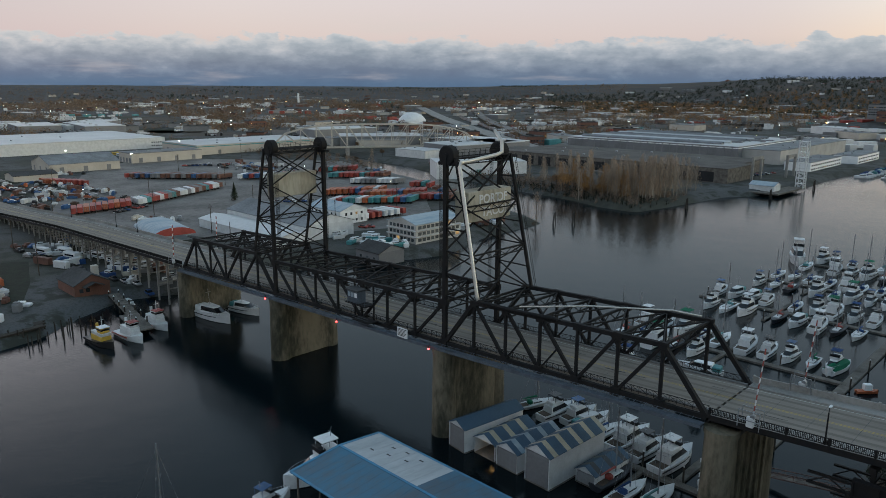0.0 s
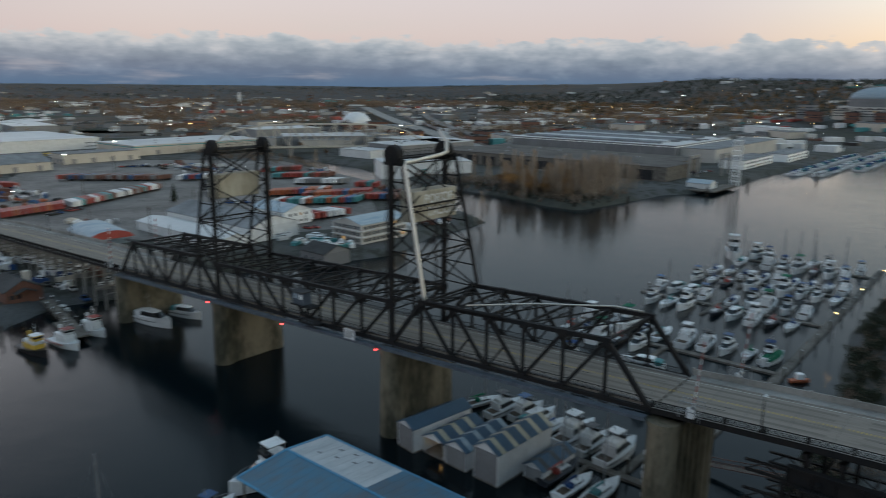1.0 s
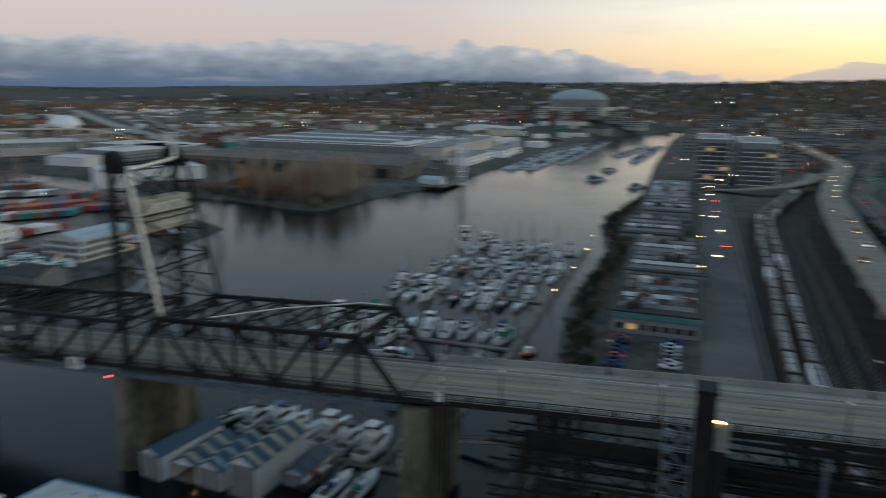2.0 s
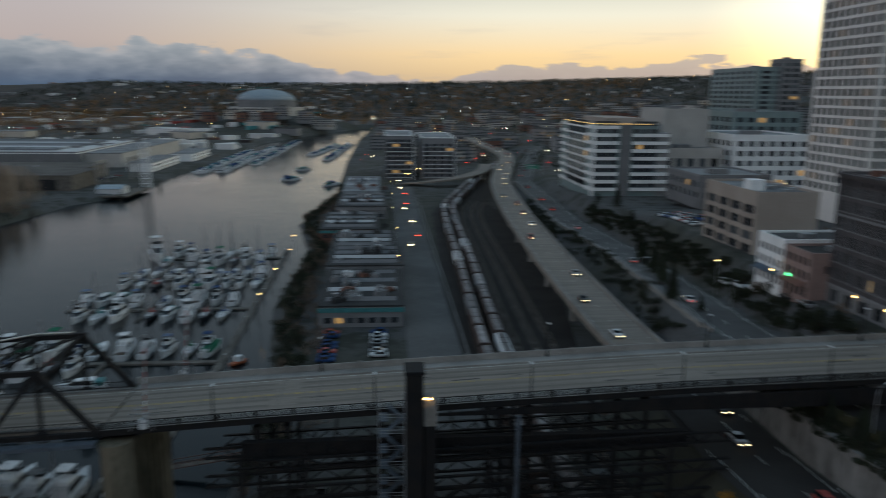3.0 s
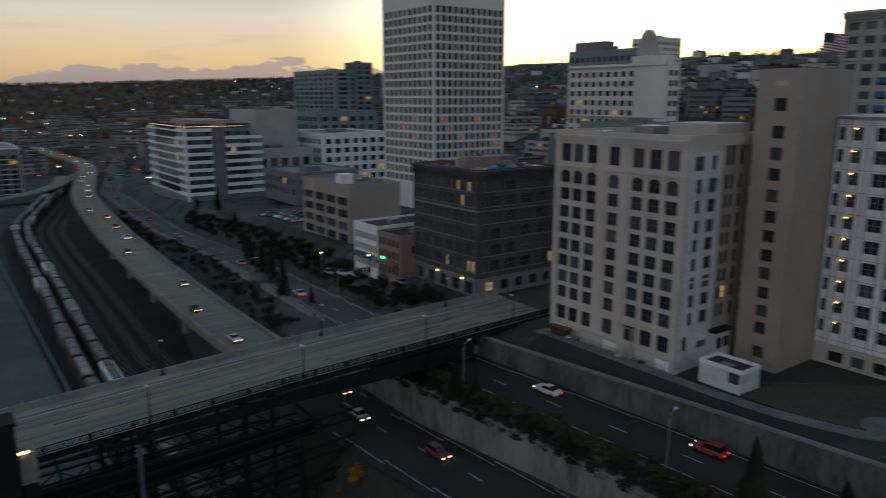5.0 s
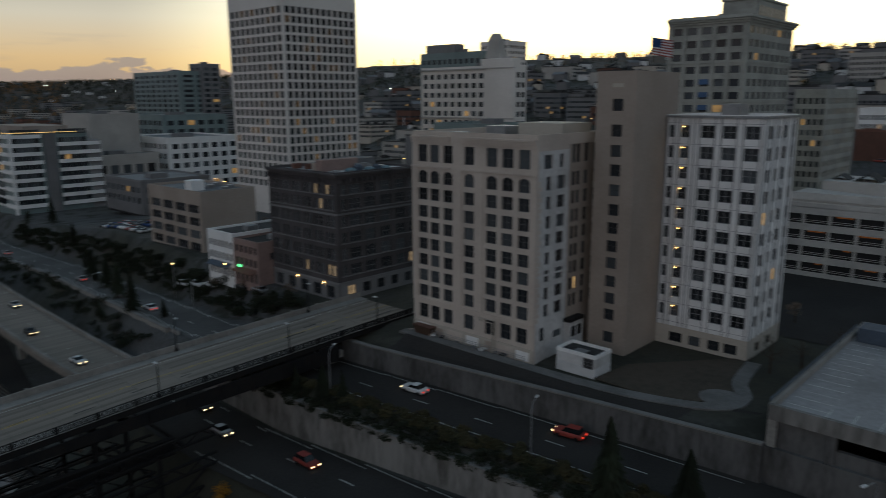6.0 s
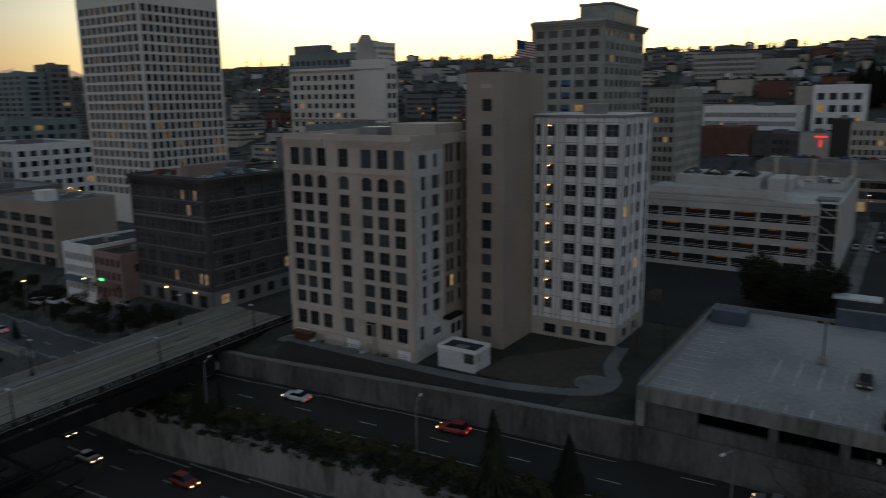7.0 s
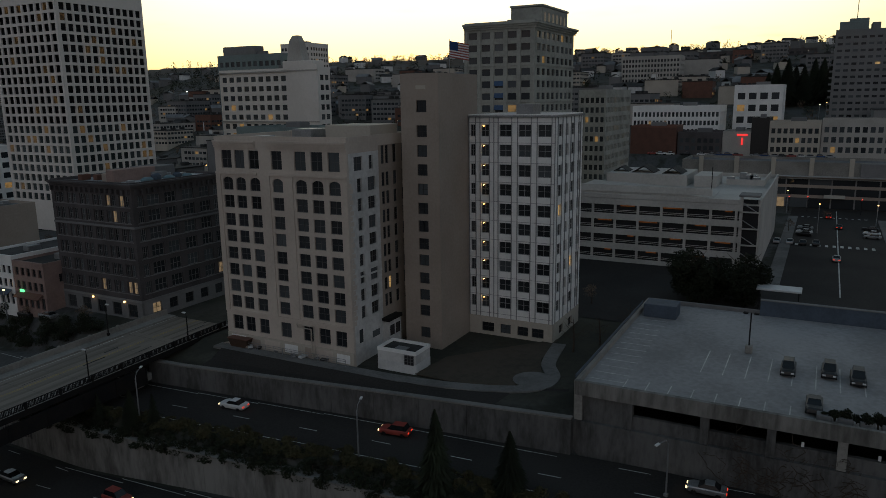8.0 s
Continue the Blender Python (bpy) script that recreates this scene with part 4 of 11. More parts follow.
# piers
def bridge_pier(s, half, z_top, label, big=False):
    t = thing("bridge_pier", (s, 0, -1.5), label, "bridge pier", "piers of the lift bridge")
    z = z_top + 1.5
    part("wall", Shape().box(-half * 0.8, half * 0.8, 1.0, W - 1.0, 0, z - 0.9), PIER, t)
    for y in (0.3, W - 0.3):
        ring = lambda r, zz: [(math.cos(6.2832 * k / 20) * r, y + math.sin(6.2832 * k / 20) * r, zz) for k in range(20)]
        part("shaft", Shape().loft([ring(half * 1.12, 0), ring(half, z - 1.0), ring(half * 1.08, z - 0.9), ring(half * 1.08, z)]), PIER, t, smooth=False)
    if big:
        for k in range(5):
            y = 3.0 + k * 2.5
            part("pilaster", Shape().box(-half * 0.95, half * 0.95, y - 0.45, y + 0.45, 0, z - 1.0), PIER, t)
    part("cap", Shape().soft(-half, half, 0.8, W - 0.8, z - 0.95, z, 0.12), OLD_CONC, t)
    f = Shape()
    for k in range(7):
        f.box(-half - 0.12, -half + 0.25, -half * 0.2, half * 0.1, 2 + k * 2.4, 2.6 + k * 2.4)
    part("tide_board", f, WHITE, t, "white tide gauge marks")


bridge_pier(-110, 2.3, deck_z(-110) - 1.6, "tall stained concrete bridge pier standing in the water")
bridge_pier(-59.6, 2.3, deck_z(-60) - 1.6, "tall stained concrete bridge pier standing in the water")
bridge_pier(-0.4, 2.3, deck_z(0) - 1.6, "tall stained concrete bridge pier standing in the water")
bridge_pier(56.2, 2.35, deck_z(56) - 1.6, "wide weathered concrete pier under the truss end", True)


srng = random.Random(88)


def deck_run(s0, s1, step, label, parapet):
    """A stretch of roadway: slab, sidewalks and rails."""
    z0 = deck_z(s0)
    t = thing("bridge_deck", (s0, 0, z0), label, "bridge deck", "decks of the lift bridge")
    ss = list(np.arange(s0, s1, step)) + [s1]
    pts = [(s - s0, W / 2, deck_z(s) - z0) for s in ss]
    part("slab", Shape().ribbon(pts, W / 2 - 0.9, 0.0, 0.35), ROAD, t)
    tar, joint = Shape(), Shape()
    for i, (a, b) in enumerate(zip(pts[:-1], pts[1:])):
        joint.ribbon([(a[0] - 0.025, W / 2, a[2]), (a[0] + 0.025, W / 2, a[2])], W / 2 - 1.6, 0.008, 0.02)
        if not parapet:
            for y in (1.3, W - 1.3):
                part("kerb", Shape().ribbon([(a[0] + 0.03, y, a[2]), (b[0] - 0.03, y, b[2])], 0.28, 0.28, 0.3), WALKWAY, t)
        for k in range(1):
            u, v = srng.uniform(0, 1), srng.uniform(3.0, W - 3.5)
            n, w = srng.uniform(1.5, 5.0), srng.uniform(0.12, 0.5)
            x0 = a[0] + (b[0] - a[0]) * u
            z = a[2] + (b[2] - a[2]) * u
            sl = (b[2] - a[2]) / (b[0] - a[0])
            tar.add([(x0, v, z + 0.009), (x0 + n * 0.9, v + 0.1, z + 0.009 + sl * n * 0.9), (x0 + n, v + w, z + 0.009 + sl * n), (x0 + 0.2, v + w * 0.8, z + 0.009)], [(0, 1, 2, 3)])
    part("expansion_joint", joint, GREYROAD, t, "dark expansion joints across the deck")["kind"] = "stuff"
    part("tar_seal", tar, ROOF_DARK, t, "dark tar repairs on the roadway")["kind"] = "stuff"
    if parapet:
        for y0, y1 in ((-0.5, 1.5), (W - 1.9, W + 0.5)):
            part("sidewalk", Shape().ribbon([(x, (y0 + y1) / 2, z) for x, y, z in pts], (y1 - y0) / 2, 0.22, 0.6), CONCRETE, t)
        for a, b in zip(pts[:-1], pts[1:]):
            part("parapet_panel", Shape().ribbon([(a[0] + 0.04, W + 0.35, a[2]), (b[0] - 0.04, W + 0.35, b[2])], 0.14, 1.25, 1.05), CONCRETE, t)
            part("parapet_post", Shape().box(a[0] - 0.18, a[0] + 0.18, W + 0.12, W + 0.58, a[2] + 0.2, a[2] + 1.42), CONCRETE, t)
        r = Shape()
        for i in range(int((s1 - s0) / 0.9)):
            xa, xb = i * 0.9, (i + 1) * 0.9
            za, zb = deck_z(s0 + xa) - z0 + 0.22, deck_z(s0 + xb) - z0 + 0.22
            r.bar((xa, -0.35, za + 1.05), (xb, -0.35, zb + 1.05), 0.10).bar((xa, -0.35, za + 0.15), (xb, -0.35, zb + 0.15), 0.08)
            r.bar((xa, -0.35, za + 0.15), (xb, -0.35, zb + 1.05), 0.05).bar((xa, -0.35, za + 1.05), (xb, -0.35, zb + 0.15), 0.05).bar((xa, -0.35, za), (xa, -0.35, za + 1.1), 0.06 if i % 6 else 0.28)
            for q in (0.25, 0.5, 0.75):
                xq, zq = xa + 0.9 * q, za + (zb - za) * q
                r.bar((xq, -0.35, zq + 0.1), (xq, -0.35, zq + 1.05), 0.19, 0.06)
        part("lattice_railing", r, STEEL, t, "dark iron lattice railing")
        part("edge_fascia", Shape().ribbon([(x, -0.56, z) for x, y, z in pts], 0.05, 0.24, 0.9), STEEL, t, "black steel fascia along the deck edge")
        for y in (-0.1, W + 0.1):
            part("edge_girder", Shape().ribbon([(x, y, z) for x, y, z in pts], 0.22, -0.4, 2.0 if s0 > 0 else 0.9), STEEL if s0 > 0 else OLD_CONC, t)
        for y in (4.0, 8.0, 12.0):
            part("stringer", Shape().ribbon([(x, y, z) for x, y, z in pts], 0.2, -0.36, 1.5 if s0 > 0 else 0.8), STEEL if s0 > 0 else OLD_CONC, t)
    return t


deck_run(-330, -110.4, 7.6, "worn concrete approach deck on trestle bents", True)
deck_run(-110, 54, 9.0, "worn concrete roadway inside the truss spans", False)
deck_run(54.4, 192, 6.0, "worn concrete roadway climbing to the town", True)


def deck_lines(y, width, material, label, on=9.0, off=0.0):
    s = Shape()
    lift = 0.012 if width < 0.3 else 0.0065
    x = -330.0
    while x < 190:
        s.add([(x, y - width / 2, deck_z(x) + lift), (x + on, y - width / 2, deck_z(x + on) + lift), (x + on, y + width / 2, deck_z(x + on) + lift), (x, y + width / 2, deck_z(x) + lift)], [(0, 1, 2, 3)])
        x += on + off
    solid("lane_marking", s, material, label, "road marking", "structure")


deck_lines(7.82, 0.13, YELLOW, "double yellow centre line on the bridge")
deck_lines(8.18, 0.13, YELLOW, "double yellow centre line on the bridge")
deck_lines(2.1, 0.14, LINE, "white edge line on the bridge")
deck_lines(13.6, 0.14, LINE, "white edge line on the bridge")
TYRE = mat("tyre_darkened_deck", (0.145, 0.128, 0.11), 0.85, col2=(0.175, 0.153, 0.13), big=0.5, fine=2.5, bump=0.1, flat=(0.05, 1, 1))
for y, w in ((4.1, 0.75), (6.2, 0.7), (10.0, 0.7), (12.1, 0.75)):
    deck_lines(y, w, TYRE, "tyre-darkened wheel track on the bridge deck")


def steel_bent(s):
    z = deck_z(s) - 2.5
    t = thing("steel_bent", (s, 0, land_z(s, 0)), "black steel trestle bent carrying the bridge approach", "bridge support", "bents under the bridge")
    b = land_z(s, 0)
    h = z - b
    for y in (1.4, W - 1.4):
        for x in (-2.2, 2.2):
            part("column", Shape().bar((x, y, -0.3), (x, y, h), 0.55), STEEL, t)
        part("footing", Shape().soft(-3.0, 3.0, y - 1.2, y + 1.2, -0.4, 0.7, 0.1), OLD_CONC, t)
    for x in (-2.2, 2.2):
        part("cap_beam", Shape().box(x - 0.4, x + 0.4, 0.2, W - 0.2, h, h + 0.9), STEEL, t)
        if s > 100:
            continue
        part("cross_brace", Shape().bar((x, 1.4, 0.5), (x, W - 1.4, h * 0.5), 0.3), STEEL, t)
        part("cross_brace", Shape().bar((x, W - 1.4, 0.5), (x, 1.4, h * 0.5), 0.3), STEEL, t)
        part("strut", Shape().bar((x, 1.4, h * 0.5), (x, W - 1.4, h * 0.5), 0.4), STEEL, t)
    return t


for s in (78, 96, 114, 132):
    steel_bent(s)
under = thing("girder_frame", (62, 0, 4.5), "black steel girders and bracing under the approach", "bridge support")
for y in (1.4, W - 1.4, -2.6):
    for z, hgt in ((14.5, 1.5), (10.0, 1.7), (5.4, 1.6)):
        xa, xb = (6, 76) if y > 0 else (14, 84)
        zz = lambda x: z - 1.2 + 2.6 * (x - xa) / (xb - xa)
        gd = Shape().bar((xa, y, zz(xa) + hgt / 2), (xb, y, zz(xb) + hgt / 2), 0.45, 0.28).bar((xa, y, zz(xa) - hgt / 2), (xb, y, zz(xb) - hgt / 2), 0.45, 0.28)
        for k in range(28):
            x0, x1 = xa + (xb - xa) * k / 28, xa + (xb - xa) * (k + 1) / 28
            gd.bar((x0, y, zz(x0) + (hgt / 2 if k % 2 else -hgt / 2)), (x1, y, zz(x1) + (-hgt / 2 if k % 2 else hgt / 2)), 0.16)
        part("girder", gd, STEEL, under, "black lattice girder")
# deep plate girders below the roadway and one level lower
web = Shape()
for k in range(12):
    a, c = 40 + k * 5.8, 45.8 + k * 5.8
    za, zc = deck_z(62 + a) - 5.4, deck_z(62 + c) - 5.4
    web.add([(a, q, z) for q in (-1.1, -0.8) for z in (min(19.5, za), za)] + [(c, q, z) for q in (-1.1, -0.8) for z in (min(19.5, zc), zc)], [(0, 1, 5, 4), (2, 6, 7, 3), (0, 4, 6, 2), (1, 3, 7, 5), (0, 2, 3, 1), (4, 5, 7, 6)])
    web.box(c - 0.1, c + 0.1, -1.3, -1.1, 19.5, zc)
part("plate_girder", web, STEEL, under, "deep black plate girder")
low = Shape().box(12, 78, -1.1, -0.8, 13.9, 16.1).box(12, 78, -1.5, -0.5, 16.1, 16.3).box(12, 78, -1.5, -0.5, 13.7, 13.9)
for k in range(23):
    low.box(12 + k * 2.9, 12.2 + k * 2.9, -1.35, -1.1, 13.9, 16.1)
part("plate_girder", low, STEEL, under, "deep black plate girder")
part("pale_post", Shape().soft(51.4, 52.0, -3.1, -2.5, 0, 20.0, 0.05), DULLBLUE, under, "pale galvanised post")
for i in range(8):
    x = 12 + i * 9
    part("brace", Shape().bar((x, -2.6, 5.5), (x + 7, -2.6, 10.2), 0.3), STEEL, under)
    part("tie_beam", Shape().bar((x, -2.6, 10.4), (x, W - 1.4, 10.4), 0.4), STEEL, under)
    part("tie_beam", Shape().bar((x + 4, -2.6, 15.0), (x + 4, W - 1.4, 15.0), 0.4), STEEL, under)
    part("post", Shape().bar((x, -2.6, 0.0), (x, -2.6, 15.0), 0.45), STEEL, under)


def pile_bent(s):
    b = max(land_z(s, 8), -2.0)
    t = thing("trestle_bent", (s, 0, b), "weathered concrete trestle bent under the approach", "bridge support", "trestle bents")
    h = deck_z(s) - 1.9 - b
    for y in (1.2, 4.6, 8.0, 11.4, 14.8):
        part("post", Shape().soft(-0.24, 0.24, y - 0.24, y + 0.24, -0.5, h, 0.05), CONCRETE, t)
    part("cap_beam", Shape().soft(-0.35, 0.35, 0.2, W - 0.2, h, h + 0.75, 0.06), CONCRETE, t)
    if h > 4:
        part("brace", Shape().box(-0.15, 0.15, 1.2, 14.8, h * 0.45, h * 0.45 + 0.35), CONCRETE, t)


for i in range(30):
    pile_bent(-117.5 - i * 7.2)

# concrete columns where the bridge lands
for s, y in ((172.5, 2.0), (172.5, 14.0)):
    b = land_z(s, y)
    solid("bridge_column", Shape().soft(-0.6, 0.6, -0.6, 0.6, -0.5, deck_z(s) - 3.6 - b, 0.12).box(-0.8, 0.8, -2.4, 2.4, deck_z(s) - 3.6 - b, deck_z(s) - 2.4 - b), CONCRETE, "square concrete column with a hammerhead cap under the bridge", "bridge support", group="columns under the bridge", at=(s, y, b))
solid("bridge_abutment", Shape().box(0, 8.0, -1.0, W + 1, -7, -1.9), OLD_CONC, "grey concrete abutment where the bridge lands", "abutment", at=(184.5, 0, deck_z(188)))


# stair and lift shaft from the deck down to the waterfront street
st = thing("stair_tower", (94.6, -5.6, 4.5), "black metal elevator shaft with grey open stairs", "stair tower")
part("shaft", Shape().soft(2.7, 5.1, -1.6, 1.8, 0, 28.4, 0.08), STEEL, st)
part("shaft_cap", Shape().soft(2.5, 5.3, -1.8, 2.0, 28.4, 28.9, 0.06), STEEL, st)
# one column in two tones: pale above 20.6, near-black below
part("light_column", Shape().soft(5.15, 7.0, -1.0, 1.2, 20.6, 24.6, 0.05), CONCRETE, st, "pale upper length of the column")
part("column", Shape().soft(5.25, 6.9, -0.9, 1.1, 0, 20.6, 0.05), STEEL, st)
part("landing_bridge", Shape().box(2.7, 5.1, 1.8, 5.3, 20.2, 20.5), STEEL_GREY, st)
for k in range(10):
    z = 0.6 + k * 2.35
    ya, yb, up = (-1.3, -0.1, -1) if k % 2 else (0.15, 1.4, 1)
    prof = []
    for j in range(10):
        x = (0.2 if up > 0 else 2.5) + up * j * 0.23
        prof += [(x, z + j * 0.235), (x + up * 0.23, z + j * 0.235)]
    prof += [(q, r - 0.22) for q, r in reversed(prof[::19])]
    s = Shape().loft([[(q, ya, r) for q, r in prof], [(q, yb, r) for q, r in prof]])
    part("stair_flight", s, DULLBLUE, st)
    part("stair_landing", Shape().box(-0.9, 0.2, -1.3, 1.4, z - 0.1, z), DULLBLUE, st)
    part("stair_railing", Shape().bar((-0.9, -1.35, z + 1.0), (2.6, -1.35, z + 1.0), 0.08).bar((-0.9, -1.35, z + 0.5), (2.6, -1.35, z + 0.5), 0.05), STEEL_GREY, st)
for x, y in ((-0.95, -1.4), (-0.95, 1.5), (2.6, -1.4), (2.6, 1.5)):
    part("corner_post", Shape().bar((x, y, 0), (x, y, 24.6), 0.16), STEEL_GREY, st)
part("wall_lamp", Shape().box(5.2, 6.2, -1.25, -1.02, 24.65, 24.85), LAMP_WARM, st, "lit amber wall lamp")


def barrier_gate(s, y, label):
    z = deck_z(s) + 0.2
    t = thing("barrier_gate", (s, y, z), label, "barrier gate", "road barriers on the bridge")
    part("cabinet", Shape().soft(-0.5, 0.5, -0.35, 0.35, 0, 1.5, 0.06), WHITE, t, "white painted cabinet")
    part("pivot", Shape().tube([(0.3, -0.3, 1.6), (0.3, 0.3, 1.6)], 0.35, 10), STEEL_GREY, t)
    for i in range(12):
        part("arm_stripe", Shape().bar((0.3 + 0.06 * i, 0, 1.7 + 0.85 * i), (0.3 + 0.06 * (i + 1), 0, 1.7 + 0.85 * (i + 1)), 0.28, 0.1), RED if i % 2 else WHITE, t)
    f = Shape()
    for x in (-1.5, 1.5):
        for yy in (-0.8, 0.8):
            f.bar((x, yy, 0), (x, yy, 2.6), 0.1)
    f.bar((-1.5, -0.8, 2.6), (1.5, -0.8, 2.6), 0.1).bar((-1.5, 0.8, 2.6), (1.5, 0.8, 2.6), 0.1).bar((-1.5, -0.8, 1.2), (1.5, -0.8, 1.2), 0.1)
    part("guard_frame", f, STEEL_GREY, t)


barrier_gate(60.5, -0.9, "raised red and white striped barrier arm on its cabinet")
barrier_gate(61.5, W + 0.9, "raised red and white striped barrier arm on its cabinet")
barrier_gate(-115, -0.9, "raised red and white striped barrier arm on its cabinet")
barrier_gate(-121, W + 0.9, "raised red and white striped barrier arm on its cabinet")

# operator cabin hung on the lift span
cab = thing("operator_cabin", (-24, -1.2, deck_z(-24) + 4.3), "blue-grey operator cabin hung on the lift span", "cabin")
part("platform", Shape().box(-3.4, 3.4, -2.2, 0.7, -0.5, -0.3), STEEL, cab)
part("hanger", Shape().bar((-3.2, 0.5, -5.0), (-3.2, 0.5, 4.0), 0.3).bar((3.2, 0.5, -5.0), (3.2, 0.5, 4.0), 0.3), STEEL, cab)
part("lower_platform", Shape().box(-1.0, 4.4, -2.2, 0.7, -4.0, -3.85), STEEL, cab)
part("body", Shape().soft(-3.0, 0.6, -1.8, 0.5, -0.3, 2.4, 0.08), DULLBLUE, cab)
part("roof", Shape().soft(-3.3, 0.9, -2.1, 0.7, 2.4, 2.7, 0.06), ROOF_DARK, cab)
for x in (-2.3, -1.2, -0.1):
    part("window", Shape().box(x - 0.4, x + 0.4, -1.84, -1.8, 1.0, 2.0), PANEL if x > -0.5 else WORNROOF, cab, "pale blue window panel")
rl = Shape()
for z in (0.3, 0.8):
    rl.bar((-3.4, -2.2, z), (3.4, -2.2, z), 0.05).bar((-3.4, -2.2, z), (-3.4, 0.6, z), 0.05).bar((3.4, -2.2, z), (3.4, 0.6, z), 0.05)
for i in range(8):
    rl.bar((-3.4 + i * 0.97, -2.2, -0.3), (-3.4 + i * 0.97, -2.2, 0.8), 0.05)
for z in (-3.3, -2.8):
    rl.bar((-1.0, -2.2, z), (4.4, -2.2, z), 0.06)
part("railing", rl, DULLBLUE, cab)
NAV = glow("navigation_lamp", (1.0, 0.05, 0.05), 6.0)
for x, dz_ in ((-61.5, -1.6), (-32.0, -1.9), (-2.2, -1.7)):
    nv = thing("navigation_light", (x, -2.4, deck_z(x) + dz_), "small lit red navigation light under the walkway", "navigation light", "navigation lights")
    part("bracket", Shape().bar((0, 0, 0.25), (0, 0.2, 1.0), 0.1), STEEL, nv)
    part("lamp", Shape().soft(-0.17, 0.17, -0.17, 0.17, -0.1, 0.26, 0.06), NAV, nv, "lit red lamp")
nb = thing("notice_board", (-9.6, -2.6, deck_z(-10) - 0.2), "white notice board with rows of dark writing", "sign")
part("board", Shape().box(-1.5, 1.5, -0.05, 0.05, -0.6, 1.5), WHITE, nb)
bars = Shape()
for i in range(6):
    bars.box(-1.2, 1.2 - 0.25 * (i % 3), -0.075, -0.055, 1.15 - i * 0.28, 1.27 - i * 0.28)
part("writing_bars", bars, BLACK, nb)


def street_lamp(at, h, arm, turn, label, lit=None, material=None):
    t = thing("street_lamp", at, label, "street lamp", "street lamps", turn)
    part("pole", Shape().tube([(0, 0, 0), (0, 0, h * 0.5), (0, 0, h - 0.8), (arm * 0.25, 0, h - 0.1), (arm, 0, h)], [0.13, 0.11, 0.09, 0.07, 0.05], 6), material or STEEL_GREY, t)
    part("base", Shape().soft(-0.22, 0.22, -0.22, 0.22, -0.1, 0.5, 0.04), material or STEEL_GREY, t)
    part("head", Shape().soft(arm - 0.15, arm + 0.65, -0.17, 0.17, h - 0.08, h + 0.12, 0.04), lit or WHITE, t, "lit lamp head" if lit else "pale unlit lamp head")
    return t


for s in (70, 93, 116, 139, 162, 182):
    street_lamp((s, -0.1, deck_z(s) + 0.2), 5.2, 0.3, 90, "slim dark lamp post on the bridge sidewalk", material=STEEL)
for s in (84, 122, 150, 178, -150, -200, -250, -180):
    street_lamp((s, W + 0.0, deck_z(s) + 0.2), 6.0, 0.3, -90, "slim dark lamp post on the bridge sidewalk", material=STEEL)

# ---- buildings ----
WIN = {}


def to_face(face, u, d, z):
    """Facade coordinates (along, inward, up) to building coordinates."""
    return {"-x": (d, u, z), "+x": (-d, u, z), "-y": (u, d, z), "+y": (u, -d, z)}[face]


def face_box(s, face, u0, u1, d0, d1, z0, z1):
    a, b = to_face(face, u0, d0, z0), to_face(face, u1, d1, z1)
    return s.box(min(a[0], b[0]), max(a[0], b[0]), min(a[1], b[1]), max(a[1], b[1]), z0, z1)


def lattice(face, us, zs, d0, d1):
    """One joined frame: bars on the even strips of us and zs, openings between them."""
    n, m = len(us), len(zs)
    v = [to_face(face, u, d, z) for d in (d0, d1) for z in zs for u in us]
    at = lambda i, j, k: (k * m + j) * n + i
    full = lambda i, j: 0 <= i < n - 1 and 0 <= j < m - 1 and (i % 2 == 0 or j % 2 == 0)
    f = []
    for i in range(n - 1):
        for j in range(m - 1):
            if full(i, j):
                f += [(at(i, j, 0), at(i + 1, j, 0), at(i + 1, j + 1, 0), at(i, j + 1, 0)), (at(i, j + 1, 1), at(i + 1, j + 1, 1), at(i + 1, j, 1), at(i, j, 1))]
                for (a, b_), near in ((((i, j), (i, j + 1)), (i - 1, j)), (((i + 1, j), (i + 1, j + 1)), (i + 1, j)), (((i, j), (i + 1, j)), (i, j - 1)), (((i, j + 1), (i + 1, j + 1)), (i, j + 1))):
                    if not full(*near):
                        f.append((at(*a, 0), at(*b_, 0), at(*b_, 1), at(*a, 1)))
    return Shape().add(v, f)


def window_meshes(face, w, h, split, rail, frame_mat, glass, arch):
    key = (face, round(w, 2), round(h, 2), split, rail, frame_mat.name, glass.name, arch)
    if key not in WIN:
        b = 0.09
        us, zs = [0, b], [0, b]
        for i in range(1, split):
            us += [w * i / split - 0.04, w * i / split + 0.04]
        if rail:
            zs += [h * 0.5 - 0.03, h * 0.5 + 0.03]
        f = lattice(face, us + [w - b, w], zs + [h - b, h], 0.0, 0.12)
        g = Shape()
        face_box(g, face, b * 0.5, w - b * 0.5, 0.05, 0.07, b * 0.5, h - b * 0.5)
        s = Shape()
        face_box(s, face, -0.12, w + 0.12, -0.42, 0.0, -0.12, 0.0)
        WIN[key] = (f.mesh("window_frame", frame_mat), g.mesh("pane", glass), s)
    return WIN[key]


